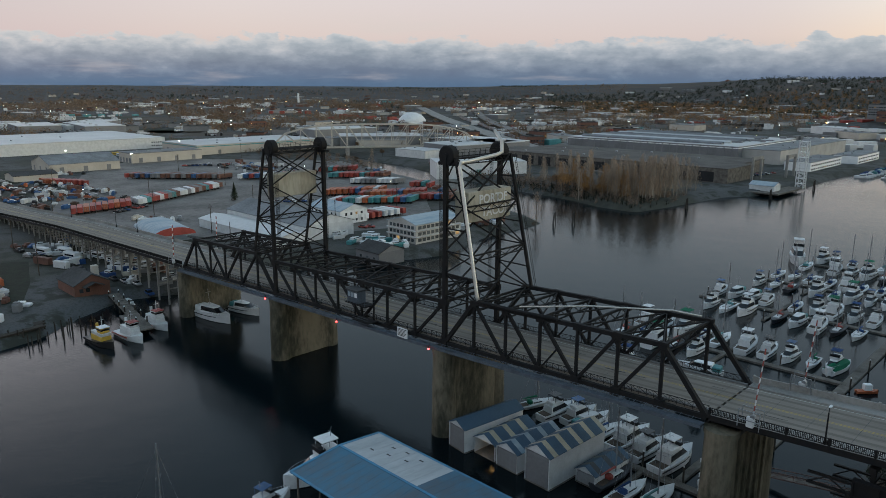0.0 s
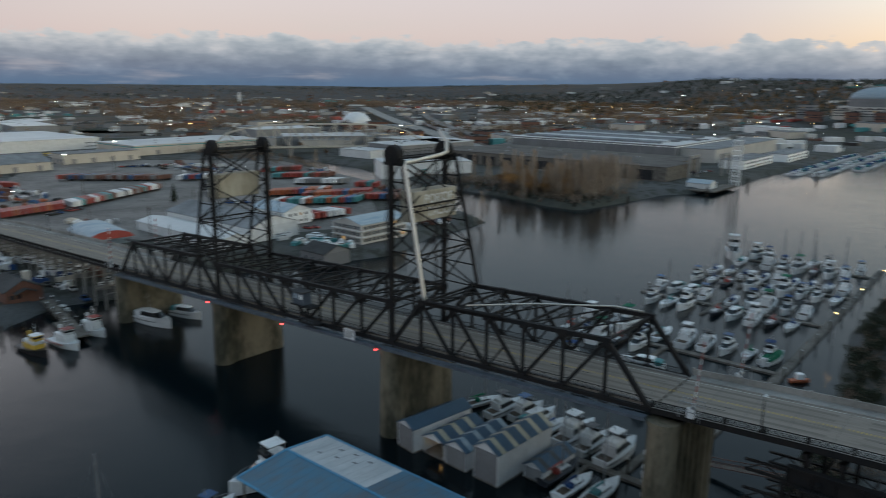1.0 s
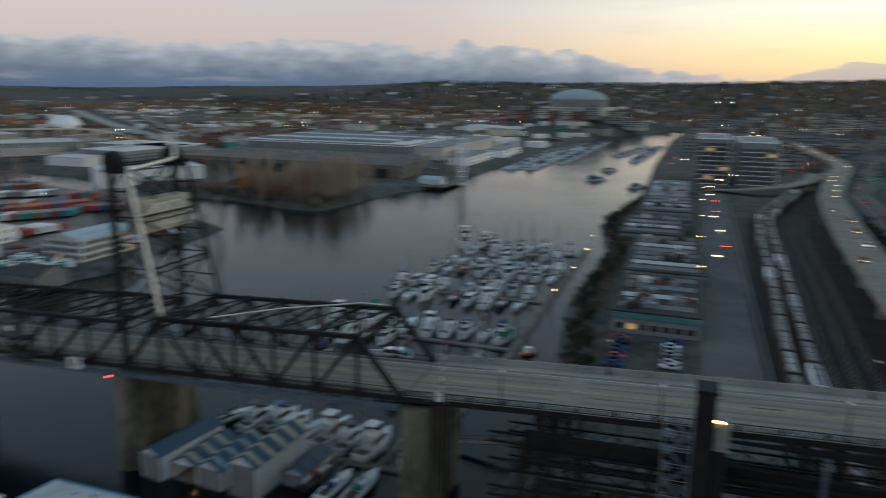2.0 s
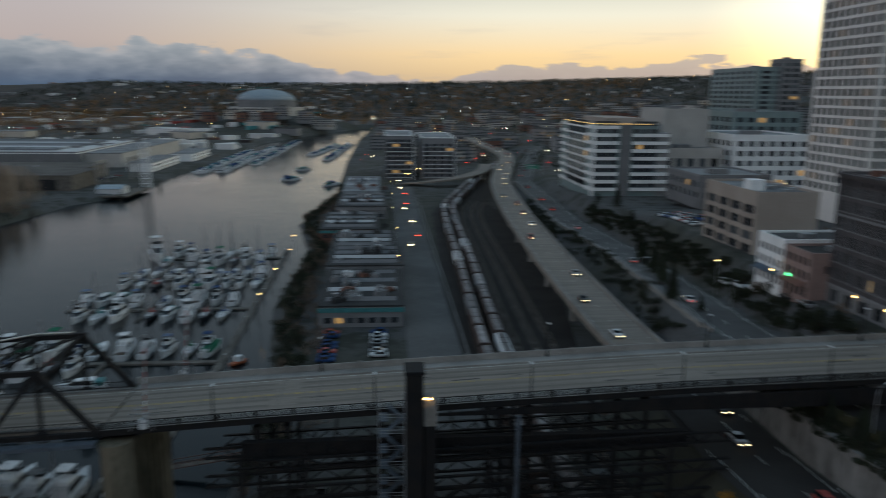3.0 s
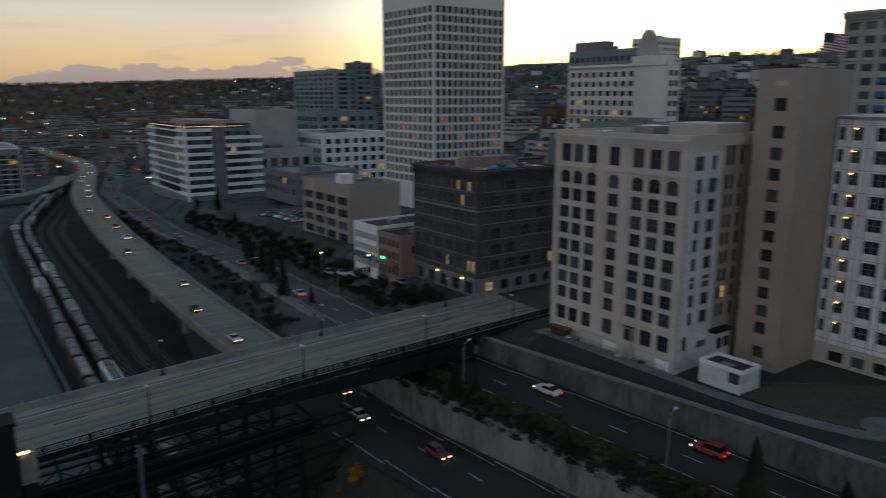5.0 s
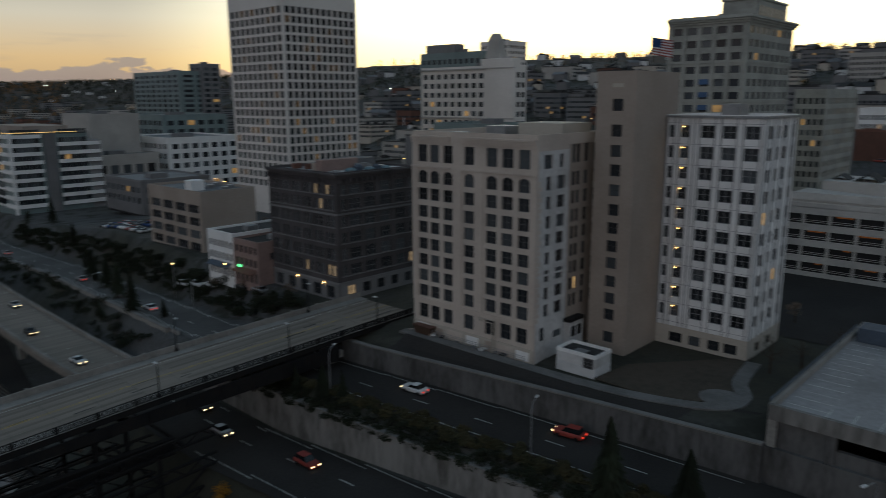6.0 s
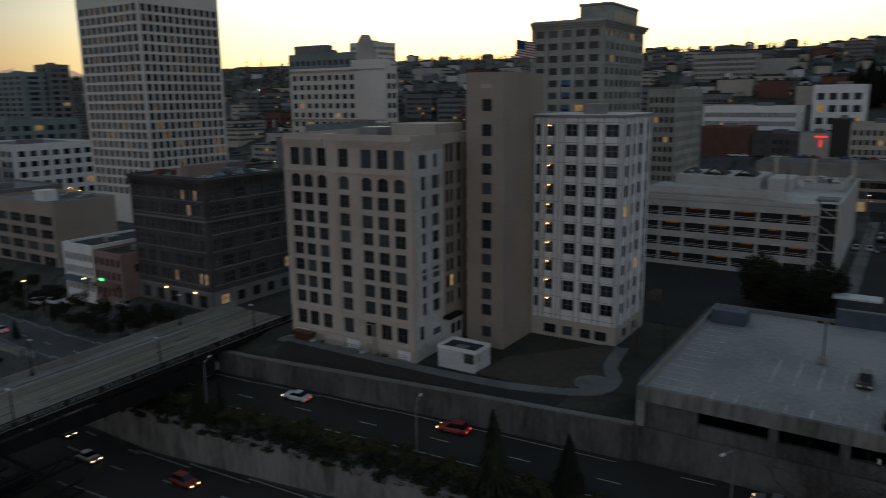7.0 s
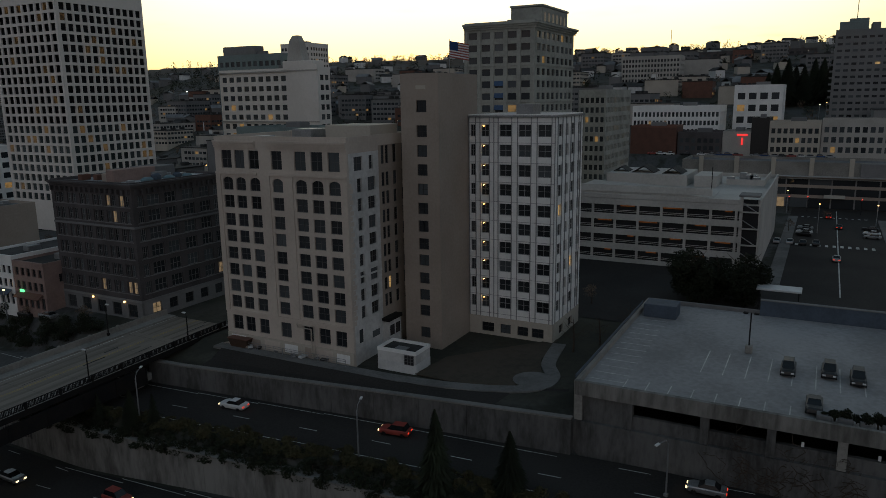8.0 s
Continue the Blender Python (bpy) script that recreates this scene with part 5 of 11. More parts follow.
def facade(b, face, at, width, z0, z1, cols, rows, wall, glass=None, frame=None, thick=0.45, recess=0.28, split=2, rail=True, skip=(), sill=None, arch=(), bare=False, rows_joined=False, joined=()):
    """A wall with real openings and a window in each. cols: (start, width), rows: (height of the sill, height), both from the facade's low left corner."""
    glass, frame = glass or GLASS, frame or BLACK
    ox, oy = at
    s = Shape()
    rows = sorted(rows)
    cols = sorted(cols)
    z = z0
    for zs, h in rows:
        if zs > z:
            face_box(s, face, 0, width, 0, thick, z, zs)
        u = 0.0
        for us, w in cols:
            if us > u:
                face_box(s, face, u, us, 0, thick, zs, zs + h)
            u = us + w
        if u < width:
            face_box(s, face, u, width, 0, thick, zs, zs + h)
        z = zs + h
    if z < z1:
        face_box(s, face, 0, width, 0, thick, z, z1)
    w_ob = part("facade", s, wall, b, at=(ox, oy, 0))
    if rows_joined or joined:
        for r, (zs, h) in enumerate(rows):
            if joined and r not in joined:
                continue
            q = Shape()
            for us, w in cols:
                face_box(q, face, us, us + w, recess, recess + 0.05, zs, zs + h)
            part("glazing", q, glass, b, at=(ox, oy, 0))["kind"] = "stuff"
        if rows_joined:
            return w_ob
    for r, (zs, h) in enumerate(rows):
        for c, (us, w) in enumerate(cols):
            if r in joined:
                continue
            if (r, c) in skip:
                f = Shape()
                face_box(f, face, us, us + w, 0.02, thick, zs, zs + h)
                part("blind_bay", f, wall, b, at=(ox, oy, 0))
                continue
            fr, pn, _ = window_meshes(face, w, h, split, rail, frame, glass, r in arch)
            p = to_face(face, us, recess, zs)
            at_w = (ox + p[0], oy + p[1], zs)
            if bare:
                part("window", pn, None, b, at=at_w)
            else:
                win = part("window", fr, None, b, at=at_w)
                part("pane", pn, None, win)
            if sill:
                q = Shape()
                face_box(q, face, us - 0.12, us + w + 0.12, -0.1, 0.05, zs - 0.16, zs)
                part("sill", q, sill, b, at=(ox, oy, 0))
    return w_ob


def block(name, label, x0, x1, y0, y1, z0, z1, wall, roof=None, category="building", group="", parapet=0.7, thick=0.45, bare_sides="+x+y"):
    """A building's body: a near-black core in place of shaded rooms, plain rear walls, a roof and its parapet."""
    t = thing(name, (x0, y0, z0), label, category, group)
    w, d, h = x1 - x0, y1 - y0, z1 - z0
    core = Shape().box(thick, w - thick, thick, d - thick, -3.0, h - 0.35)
    part("core", core, INTERIOR_SHADE, t)
    back = Shape()
    if "+x" in bare_sides:
        back.box(w - thick, w, thick, d - thick, -3.0, h)
    if "+y" in bare_sides:
        back.box(thick, w, d - thick, d, -3.0, h)
    if "-x" in bare_sides:
        back.box(0, thick, thick, d - thick, -3.0, h)
    if "-y" in bare_sides:
        back.box(0 if "-x" in bare_sides else thick, w, 0, thick, -3.0, h)
    part("rear_wall", back, wall, t)
    part("roof", Shape().box(thick, w - thick, thick, d - thick, h - 0.35, h - 0.02), roof or ROOF, t)
    if parapet:
        p = Shape()
        for q in ((0, w, 0, thick), (0, w, d - thick, d), (0, thick, thick, d - thick), (w - thick, w, thick, d - thick)):
            p.box(*q, h, h + parapet)
        part("parapet", p, wall, t)
    return t


def even(n, width, w, margin=None):
    """n openings of width w spread evenly over a width."""
    m = margin if margin is not None else (width - n * w) / (n + 1)
    step = (width - 2 * m - w) / max(n - 1, 1)
    return [(m + i * step, w) for i in range(n)]


def cornice(b, w, d, z, h, out, material, faces="-x-y"):
    for k in range(3):
        o = out * (k + 1) / 3
        za, zb = z + h * k / 3, z + h * (k + 1) / 3
        part("cornice_course", Shape().box(-o, 0.0, -o, d, za, zb), material, b)
        part("cornice_course", Shape().box(0.0, w, -o, 0.0, za, zb), material, b)


def roof_unit(b, x, y, z, w, d, h, material=None):
    s = Shape().soft(x, x + w, y, y + d, z, z + h, 0.06)
    for k in range(4):
        s.box(x + w * (0.15 + 0.18 * k), x + w * (0.27 + 0.18 * k), y - 0.03, y + d + 0.03, z + h * 0.25, z + h * 0.75)
    part("roof_unit", s, material or STEEL_GREY, b)


# tan loft block at the end of the bridge
DIRTYWHITE = mat("dirty_white_wall_paint", (0.60, 0.595, 0.585), 0.85, col2=(0.42, 0.415, 0.405), big=0.15, fine=1.2, bump=0.2)
TANX, TANY = 185.0, -34.0
b = block("loft_building", "ten-storey tan stucco loft building with dark windows", TANX, TANX + 20, TANY, TANY + 27, 28.0, 62.8, TAN, ROOF, bare_sides="+x+y", parapet=1.7)
TC = [(1.35, 2.2), (4.6, 2.25), (7.85, 2.25), (12.65, 2.2), (17.45, 2.15), (20.55, 2.15), (23.35, 2.25)]
TR = [(2.9, 2.6), (6.9, 2.2), (9.8, 2.15), (12.7, 2.1), (15.6, 2.1), (18.6, 2.1), (21.4, 2.15), (24.5, 2.15), (27.5, 2.3), (31.2, 3.0)]
facade(b, "-x", (0, 0), 27.0, -2.0, 34.8, TC, TR, TAN, frame=SASH, arch=(8,), split=2, rail=True, recess=0.24)
facade(b, "-y", (0.45, 0), 8.4, -2.0, 30.4, [(2.1, 1.3), (5.1, 2.2)], [(r[0] + 0.3, r[1] - 0.1) for r in TR[1:9]], DIRTYWHITE, split=2, rail=True, frame=SASH)
facade(b, "-y", (0.45, 0), 8.4, 30.4, 34.0, [(1.4, 2.4), (5.6, 1.2)], [(31.2, 2.2)], DIRTYWHITE, split=2, rail=True, frame=SASH)
part("upper_wall", Shape().box(0.45, 8.85, 0, 0.45, 34.0, 34.8), TAN, b)
qn = Shape()
for k in range(27):
    qn.box(0.45, 0.95 + 0.35 * (k % 2), -0.05, 0.0, 6.6 + k * 0.85, 7.3 + k * 0.85)
part("corner_quoin", qn, TAN, b, "toothed tan edge of the street front")["kind"] = "stuff"
part("side_wing", Shape().box(8.6, 12.6, -1.2, -0.02, -2.0, 5.2), DIRTYWHITE, b, "low grimy white link wing")
part("wing_coping", Shape().box(8.4, 12.8, -1.4, -0.02, 5.2, 5.75), STEEL, b, "dark coping of the link wing")
part("wing_window", Shape().box(9.0, 10.4, -1.24, -1.2, 2.6, 4.4), GLASS, b)
part("wing_window", Shape().box(10.8, 12.2, -1.24, -1.2, 2.6, 4.4), GLASS, b)
part("side_window", Shape().box(5.4, 7.6, -0.05, -0.02, 3.2, 4.3).box(1.6, 2.6, -0.05, -0.02, 3.4, 5.6), GLASS_SHOP, b)
part("side_string_course", Shape().box(0.45, 8.85, -0.12, -0.02, 14.1, 14.4), DIRTYWHITE, b)
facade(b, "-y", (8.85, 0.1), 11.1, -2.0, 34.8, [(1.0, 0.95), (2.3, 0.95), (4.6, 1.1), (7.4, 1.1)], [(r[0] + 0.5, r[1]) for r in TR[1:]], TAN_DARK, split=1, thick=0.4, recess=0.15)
for u0, u1 in ((0.0, 15.5), (18.0, 27.0)):
    part("cornice", Shape().box(-0.35, 0, u0, u1, 35.0, 35.4).box(-0.5, 0, u0, u1, 35.4, 35.75).box(-0.2, 0, u0, u1, 34.6, 35.0), TAN, b)
    part("string_course", Shape().box(-0.22, 0, u0, u1, 30.2, 30.6), TAN, b)
    part("string_course", Shape().box(-0.16, 0, u0, u1, 6.1, 6.45), TAN, b)
part("plinth", Shape().box(-0.12, 0, 0, 27.0, -2.0, 2.2), BEIGE, b, "pale patched plinth")
for k, (u, w, z0_, z1_) in enumerate(((0.8, 2.6, 0.2, 1.7), (4.2, 3.2, 0.1, 1.9), (8.6, 1.3, -0.6, 1.8), (11.4, 2.8, 0.3, 1.8), (15.2, 3.4, 0.2, 1.9), (19.6, 2.2, 0.1, 1.6), (22.8, 3.2, 0.2, 1.9))):
    part("plinth_patch", Shape().box(-0.16, -0.12, u, u + w, z0_, z1_), (PANEL, TAN, TAN_DARK)[k % 3], b)
for u, w in TC:
    zt_ = TR[8][0] + TR[8][1]
    arc = [(u + w * (0.5 - 0.5 * math.cos(math.pi * k / 8)), zt_ - 0.75 + 0.68 * math.sin(math.pi * k / 8)) for k in range(9)]
    ring = arc + [(u + w, zt_), (u, zt_)]
    part("arch_spandrel", Shape().loft([[(0.02, p, q) for p, q in ring], [(0.3, p, q) for p, q in ring]]), TAN, b)
for u0, u1 in ((0.02, 0.9), (10.6, 12.1), (15.3, 16.9), (26.0, 26.98)):
    part("pilaster", Shape().box(-0.16, 0, u0, u1, 6.5, 30.1), TAN, b)
pp = Shape().tube([(-0.4, 8.2, 0.3), (-0.4, 8.2, 5.2), (-0.4, 11.0, 5.2), (-0.4, 11.0, 5.8)], 0.12, 6).tube([(-0.4, 7.6, 0.3), (-0.4, 7.6, 5.7), (-0.4, 11.2, 5.7)], 0.12, 6)
part("drain_pipe", pp, BEIGE, b)
roof_unit(b, 7.0, 12.0, 34.8, 5.0, 4.0, 2.6)
part("plant_screen", Shape().soft(9.0, 17.5, 1.5, 10.5, 34.8, 38.0, 0.08), BEIGE, b)
roof_unit(b, 4.5, 20.0, 34.8, 3.0, 2.5, 1.5)

# fence, skip and litter on the pavement before the lofts
fn = thing("fence", (183.9, -33.0, 28.2), "grey steel pipe fence along the pavement edge", "fence")
for k in range(14):
    part("fence_post", Shape().tube([(0, k * 1.85, -0.1), (0, k * 1.85, 1.15)], 0.05, 6), STEEL_GREY, fn)
for z in (0.45, 0.8, 1.12):
    part("fence_rail", Shape().bar((0, 0, z), (0, 24.1, z), 0.05), STEEL_GREY, fn)
sk = thing("skip", (184.4, -10.5, 28.15), "rusty open steel skip beside the lofts", "skip")
part("body", Shape().loft([[(-0.9, -1.6, 0), (0.9, -1.6, 0), (0.9, 1.6, 0), (-0.9, 1.6, 0)], [(-1.1, -2.2, 1.5), (1.1, -2.2, 1.5), (1.1, 2.2, 1.5), (-1.1, 2.2, 1.5)]]), RUST, sk)
part("rim", Shape().box(-1.15, 1.15, -2.25, 2.25, 1.5, 1.6), BROWN, sk)
lt_ = random.Random(17)
for k in range(16):
    x, y, a = lt_.uniform(183.8, 184.8), lt_.uniform(-32, -7), lt_.uniform(0.3, 0.9)
    solid("litter", Shape().soft(-a, a, -a * 0.5, a * 0.5, 0, a * 0.5, a * 0.12), (TAN_DARK, BLACK, GREYWALL, WHITE)[k % 4], "bag or board dumped on the pavement", "litter", group="litter by the lofts", at=(x, y, 28.18), turn=lt_.uniform(0, 180))

# small white utility hut
b = thing("utility_hut", (186.3, -44.6, 28.0), "small white concrete utility hut with a sunken tar roof", "hut")
part("wall", Shape().box(0, 4.6, 0, 7.0, -1.5, 3.0), DIRTYWHITE, b)
part("base_coat", Shape().box(-0.03, 0.0, 0, 7.0, -1.5, 1.5).box(0, 4.6, -0.03, 0.0, -1.5, 1.5), WHITE, b, "fresher white paint on the lower wall")
part("roof", Shape().box(0.2, 4.4, 0.2, 6.8, 3.0, 3.1), ROOF_DARK, b)
part("parapet", Shape().box(-0.06, 0.2, -0.06, 7.06, 3.0, 3.55).box(4.4, 4.66, -0.06, 7.06, 3.0, 3.55).box(0.2, 4.4, -0.06, 0.2, 3.0, 3.55).box(0.2, 4.4, 6.8, 7.06, 3.0, 3.55), PANEL, b)
part("louvre", Shape().box(-0.06, -0.03, 0.35, 2.1, 1.3, 2.9), BLACK, b, "dark louvre grille")
gr = Shape()
for k in range(4):
    gr.box(-0.1, -0.06, 0.35 + k * 0.55, 0.43 + k * 0.55, 1.3, 2.9).box(-0.095, -0.065, 0.35, 2.08, 1.3 + k * 0.5, 1.37 + k * 0.5)
part("grille_bar", gr, GREYWALL, b)
part("roof_plate", Shape().soft(0.8, 2.6, 2.6, 4.6, 3.1, 3.25, 0.03), GREYWALL, b)

# brown shaft
b = block("stair_block", "tall brown stucco stair block with a single column of windows", 198.0, 212.6, -43.0, -36.0, 27.0, 73.3, TAN_DARK, ROOF_DARK, bare_sides="+x+y", parapet=0.8)
facade(b, "-x", (0, 0), 7.0, -2.0, 46.3, [(2.2, 1.9)], [(z - 27.0 - 0.95, 1.9) for z in (68.9, 64.9, 61.7, 58.6, 55.4, 52.2, 49.2, 46.2, 43.4, 40.3, 37.4, 34.6, 30.7)], TAN_DARK, split=2)
part("flank", Shape().box(0.45, 14.6, 0, 0.45, -2.0, 46.3), TAN_DARK, b)
fl_ = thing("flag", (203.5, -42.3, 73.4), "striped red and white flag with a blue canton", "flag")
part("pole", Shape().tube([(0, 0, 0), (0, 0, 6.2)], [0.07, 0.05], 6), STEEL_GREY, fl_)
wave = lambda q: 0.22 * math.sin(q * 5.0)
for k in range(13):
    za, zb = 5.9 - k * 0.2, 5.9 - (k + 1) * 0.2
    st_ = Shape()
    for j in range(6):
        a, b_ = j / 6, (j + 1) / 6
        st_.add([(wave(a), -a * 3.6, za - a * 0.7), (wave(b_), -b_ * 3.6, za - b_ * 0.7), (wave(b_), -b_ * 3.6, zb - b_ * 0.7), (wave(a), -a * 3.6, zb - a * 0.7)], [(0, 1, 2, 3)])
    part("stripe", st_, RED if k % 2 == 0 else WHITE, fl_)
part("canton", Shape().loft([[(wave(a) - 0.03, -a * 3.6, 5.9 - a * 0.7), (wave(a) - 0.03, -a * 3.6, 4.5 - a * 0.7)] for a in (0.0, 0.17, 0.33, 0.42)], closed=False), NAVY, fl_, "blue canton of the flag")
part("emblem_panel", Shape().box(-0.04, 0, 2.3, 4.1, 44.6, 45.2), BEIGE, b)

# white panelled apartments
b = block("apartment_block", "white panelled apartment block on a tan podium", 209.0, 223.8, -58.9, -43.05, 27.0, 66.9, PANEL, ROOF, bare_sides="+x+y", parapet=0.4)
rows = [(7.2 - 1.05 + 3.38 * i, 2.05) for i in range(10)]
facade(b, "-x", (0, 0), 15.85, 4.4, 39.9, [(0.75, 2.35), (4.35, 2.25), (7.85, 2.25), (12.0, 1.5), (14.6, 0.95)], rows, PANEL, split=2, frame=STEEL_GREY)
facade(b, "-y", (0.45, 0), 14.3, 4.4, 39.9, [(1.2, 1.9), (4.6, 1.9), (8.0, 1.9), (11.6, 1.5)], rows, PANEL, split=2, frame=STEEL_GREY)
facade(b, "-x", (-0.06, 0), 15.85, -2.5, 4.4, [(1.6, 2.2), (4.5, 2.0), (7.8, 2.0), (11.0, 2.4)], [(1.6, 1.7)], BEIGE, split=2)
facade(b, "-y", (0.39, -0.06), 14.3, -2.5, 4.4, [(3.0, 2.2), (8.0, 2.2)], [(1.6, 1.7)], BEIGE, split=2)
fins = [0.0, 0.6, 3.15, 4.2, 6.65, 7.7, 10.2, 11.0, 11.85, 13.6, 14.45, 15.7]
for u in fins:
    part("mullion_fin", Shape().box(-0.14, 0, u, u + 0.12, 4.4, 39.9), STEEL_GREY, b)
for i in range(11):
    part("panel_joint", Shape().box(-0.05, 0, 0, 15.85, 5.1 + 3.38 * i, 5.16 + 3.38 * i), STEEL_GREY, b)
for u in (0.9, 3.3, 5.2, 7.8, 9.6, 12.2, 13.4):
    part("mullion_fin", Shape().box(u, u + 0.12, -0.14, 0, 4.4, 39.9), STEEL_GREY, b)
part("roof_rim", Shape().box(-0.35, 14.8, -0.35, 0, 39.8, 40.15).box(-0.35, 0, 0, 15.85, 39.8, 40.15), STEEL_GREY, b)
for i in range(10):
    part("balcony_lamp", Shape().box(-0.1, 0.2, 12.95, 13.07, rows[i][0] + 1.72, rows[i][0] + 1.84), LAMP_WARM, b, "small lit balcony lamp")
roof_unit(b, 5, 6, 39.95, 4, 3, 2.0)

# dark brick warehouse block
DULLTEAL = mat("faded_teal_tarpaulin", (0.10, 0.19, 0.22), 0.7, col2=(0.16, 0.22, 0.25), big=0.6, fine=3.0)
PINKBRICK = mat("pinkish_brick", (0.30, 0.215, 0.19), 0.9, col2=(0.22, 0.155, 0.14), big=0.3, fine=3.0)
BX, BY = 187.5, 17.8
b = block("brick_building", "dark brown brick building with a bracketed cornice", BX, BX + 23, BY, BY + 24, 28.0, 54.6, BRICK, ROOF, bare_sides="+x+y", parapet=0.6)
bc = [(0.9 + 3.85 * i + k * 1.55, 1.3) for i in range(6) for k in range(2)]
brow = [(5.2, 2.4), (8.7, 2.4), (12.2, 2.4), (15.7, 2.4), (19.3, 2.3), (22.5, 2.1)]
facade(b, "-x", (0, 0), 24.0, 3.6, 26.6, bc, brow, BRICK, GLASS_SHOP, split=2, frame=GREYWALL)
facade(b, "-x", (-0.1, 0), 24.0, -2.0, 3.6, [(1.5 + 4.6 * i, 2.6) for i in range(5)], [(0.4, 2.6)], GREYWALL, GLASS_SHOP, split=2)
bc2 = [(0.8, 1.4), (3.1, 3.0), (7.3, 2.9), (11.8, 3.0), (16.4, 2.8), (20.3, 1.5)]
facade(b, "-y", (0.45, 0), 22.5, 3.6, 26.6, bc2, brow, BRICK, GLASS_SHOP, split=3, frame=GREYWALL)
facade(b, "-y", (0.35, -0.1), 22.5, -2.0, 3.6, [(2.0 + 4.2 * i, 2.2) for i in range(5)], [(0.9, 2.1)], GREYWALL, GLASS_SHOP, split=2)
for u in (4.6, 14.0):
    part("wall_lamp", Shape().soft(-0.5, -0.2, u, u + 0.3, 3.3, 3.6, 0.05), LAMP_WARM, b, "lit wall lamp over the door")
cornice(b, 23, 24, 25.9, 1.1, 0.9, BRICK)
for z in (3.6, 18.3):
    part("string_course", Shape().box(-0.2, 0, 0, 24, z, z + 0.4), GREYWALL, b)
    part("string_course", Shape().box(0, 23, -0.2, 0, z, z + 0.4), GREYWALL, b)
for i in range(16):
    part("bracket", Shape().box(-0.6, 0, 0.4 + i * 1.52, 0.75 + i * 1.52, 25.0, 25.9), BRICK, b)
    part("bracket", Shape().box(0.5 + i * 1.42, 0.85 + i * 1.42, -0.6, 0, 25.0, 25.9), BRICK, b)
for i in range(12):
    roof_unit(b, 2.0 + (i * 5.3) % 17, 2.5 + (i * 7.1) % 18, 26.55, 1.2 + (i % 3), 1.2, 0.8 + 0.4 * (i % 3), (STEEL_GREY, BROWN, GREYWALL)[i % 3])
part("roof_hut", Shape().soft(3.0, 8.5, 8.0, 12.0, 26.55, 28.4, 0.1), TAN_DARK, b)
part("roof_hut", Shape().soft(13.0, 20.0, 10.0, 16.0, 26.55, 28.8, 0.1), GREYWALL, b)
for k, (x, y, a, c, e) in enumerate(((4.2, 1.2, 2.6, 1.4, 1.0), (7.4, 1.6, 1.8, 1.8, 1.5), (9.6, 1.0, 2.4, 1.6, 0.9), (12.4, 1.5, 1.9, 1.3, 1.3), (14.6, 1.1, 2.2, 1.7, 0.8))):
    part("tarpaulin", Shape().soft(x, x + a, y, y + c, 26.75, 26.75 + e, 0.38), BLUEGREY if k % 2 else DULLTEAL, b, "faded blue tarpaulin heaped over roof plant")
part("roof_membrane", Shape().box(0.5, 22.5, 0.5, 7.2, 26.62, 26.74), ROOF_LIGHT, b, "pale roof membrane")
part("roof_hut", Shape().soft(2.2, 12.5, 7.4, 9.6, 26.55, 29.2, 0.1), PINKBRICK, b, "pinkish roof hut")
for z, hgt in brow:
    part("sill_course", Shape().box(-0.1, 0, 0.6, 23.4, z - 0.16, z), GREYWALL, b)
    part("sill_course", Shape().box(0.9, 22.3, -0.1, 0, z - 0.16, z), GREYWALL, b)

# low row of shops
for (yy, w, zt, m, g, lab) in ((41.5, 10.3, 37.6, PINKBRICK, 5, "three-storey pinkish brick shopfront building"), (52.0, 11.5, 38.4, PANEL, 6, "low white painted shop building")):
    b = block("shop_building", lab, 183.4, 203.0, yy, yy + w, 27.6, zt, m, ROOF_DARK, group="shops on the bluff", parapet=0.5)
    facade(b, "-x", (0, 0), w, -2.0, zt - 27.6, even(g, w, 1.2), [(0.6, 2.4), (4.4, 1.8), (7.4, 1.7)], m, GLASS_LIT, split=2)
    facade(b, "-y", (0.45, 0), 19.1, -2.0, zt - 27.6, even(4, 19.1, 1.2), [(6.0, 1.7)], m)
    roof_unit(b, 6, 3, zt - 27.6, 3, 2, 1.2)
    part("awning", Shape().add([(-1.4, 1, 3.0), (-1.4, w - 1, 3.0), (0, w - 1, 3.9), (0, 1, 3.9), (-1.4, 1, 2.9), (-1.4, w - 1, 2.9), (0, w - 1, 3.8), (0, 1, 3.8)], [(0, 1, 2, 3), (7, 6, 5, 4), (0, 4, 5, 1), (1, 5, 6, 2), (2, 6, 7, 3), (3, 7, 4, 0)]), BLUEGREY if m is PANEL else BROWN, b)
    if m is PINKBRICK:
        part("neon_sign", Shape().box(-0.3, -0.1, 7.0, 8.3, 3.9, 4.4), SIGN_GREEN, b, "lit green neon sign")

b = block("storage_building", "plain tan concrete storage building", 193.6, 211.0, 84.5, 115.5, 27.0, 44.4, TAN_DARK, ROOF, parapet=0.7)
facade(b, "-x", (0, 0), 31.0, -2.0, 17.4, even(4, 31.0, 6.2), [(1.0, 2.4), (4.6, 2.4), (8.2, 2.4), (11.8, 2.4)], TAN_DARK, split=4, frame=SASH, recess=0.38)
part("flank", Shape().box(0.45, 17.4, 0, 0.45, -2.0, 17.4), TAN_DARK, b)
part("stair_head", Shape().soft(2, 6, 8, 12, 17.4, 20.4, 0.1), PANEL, b)
for i in range(5):
    roof_unit(b, 9 + (i % 2) * 4, 3 + i * 4, 17.4, 2, 1.6, 1.0)

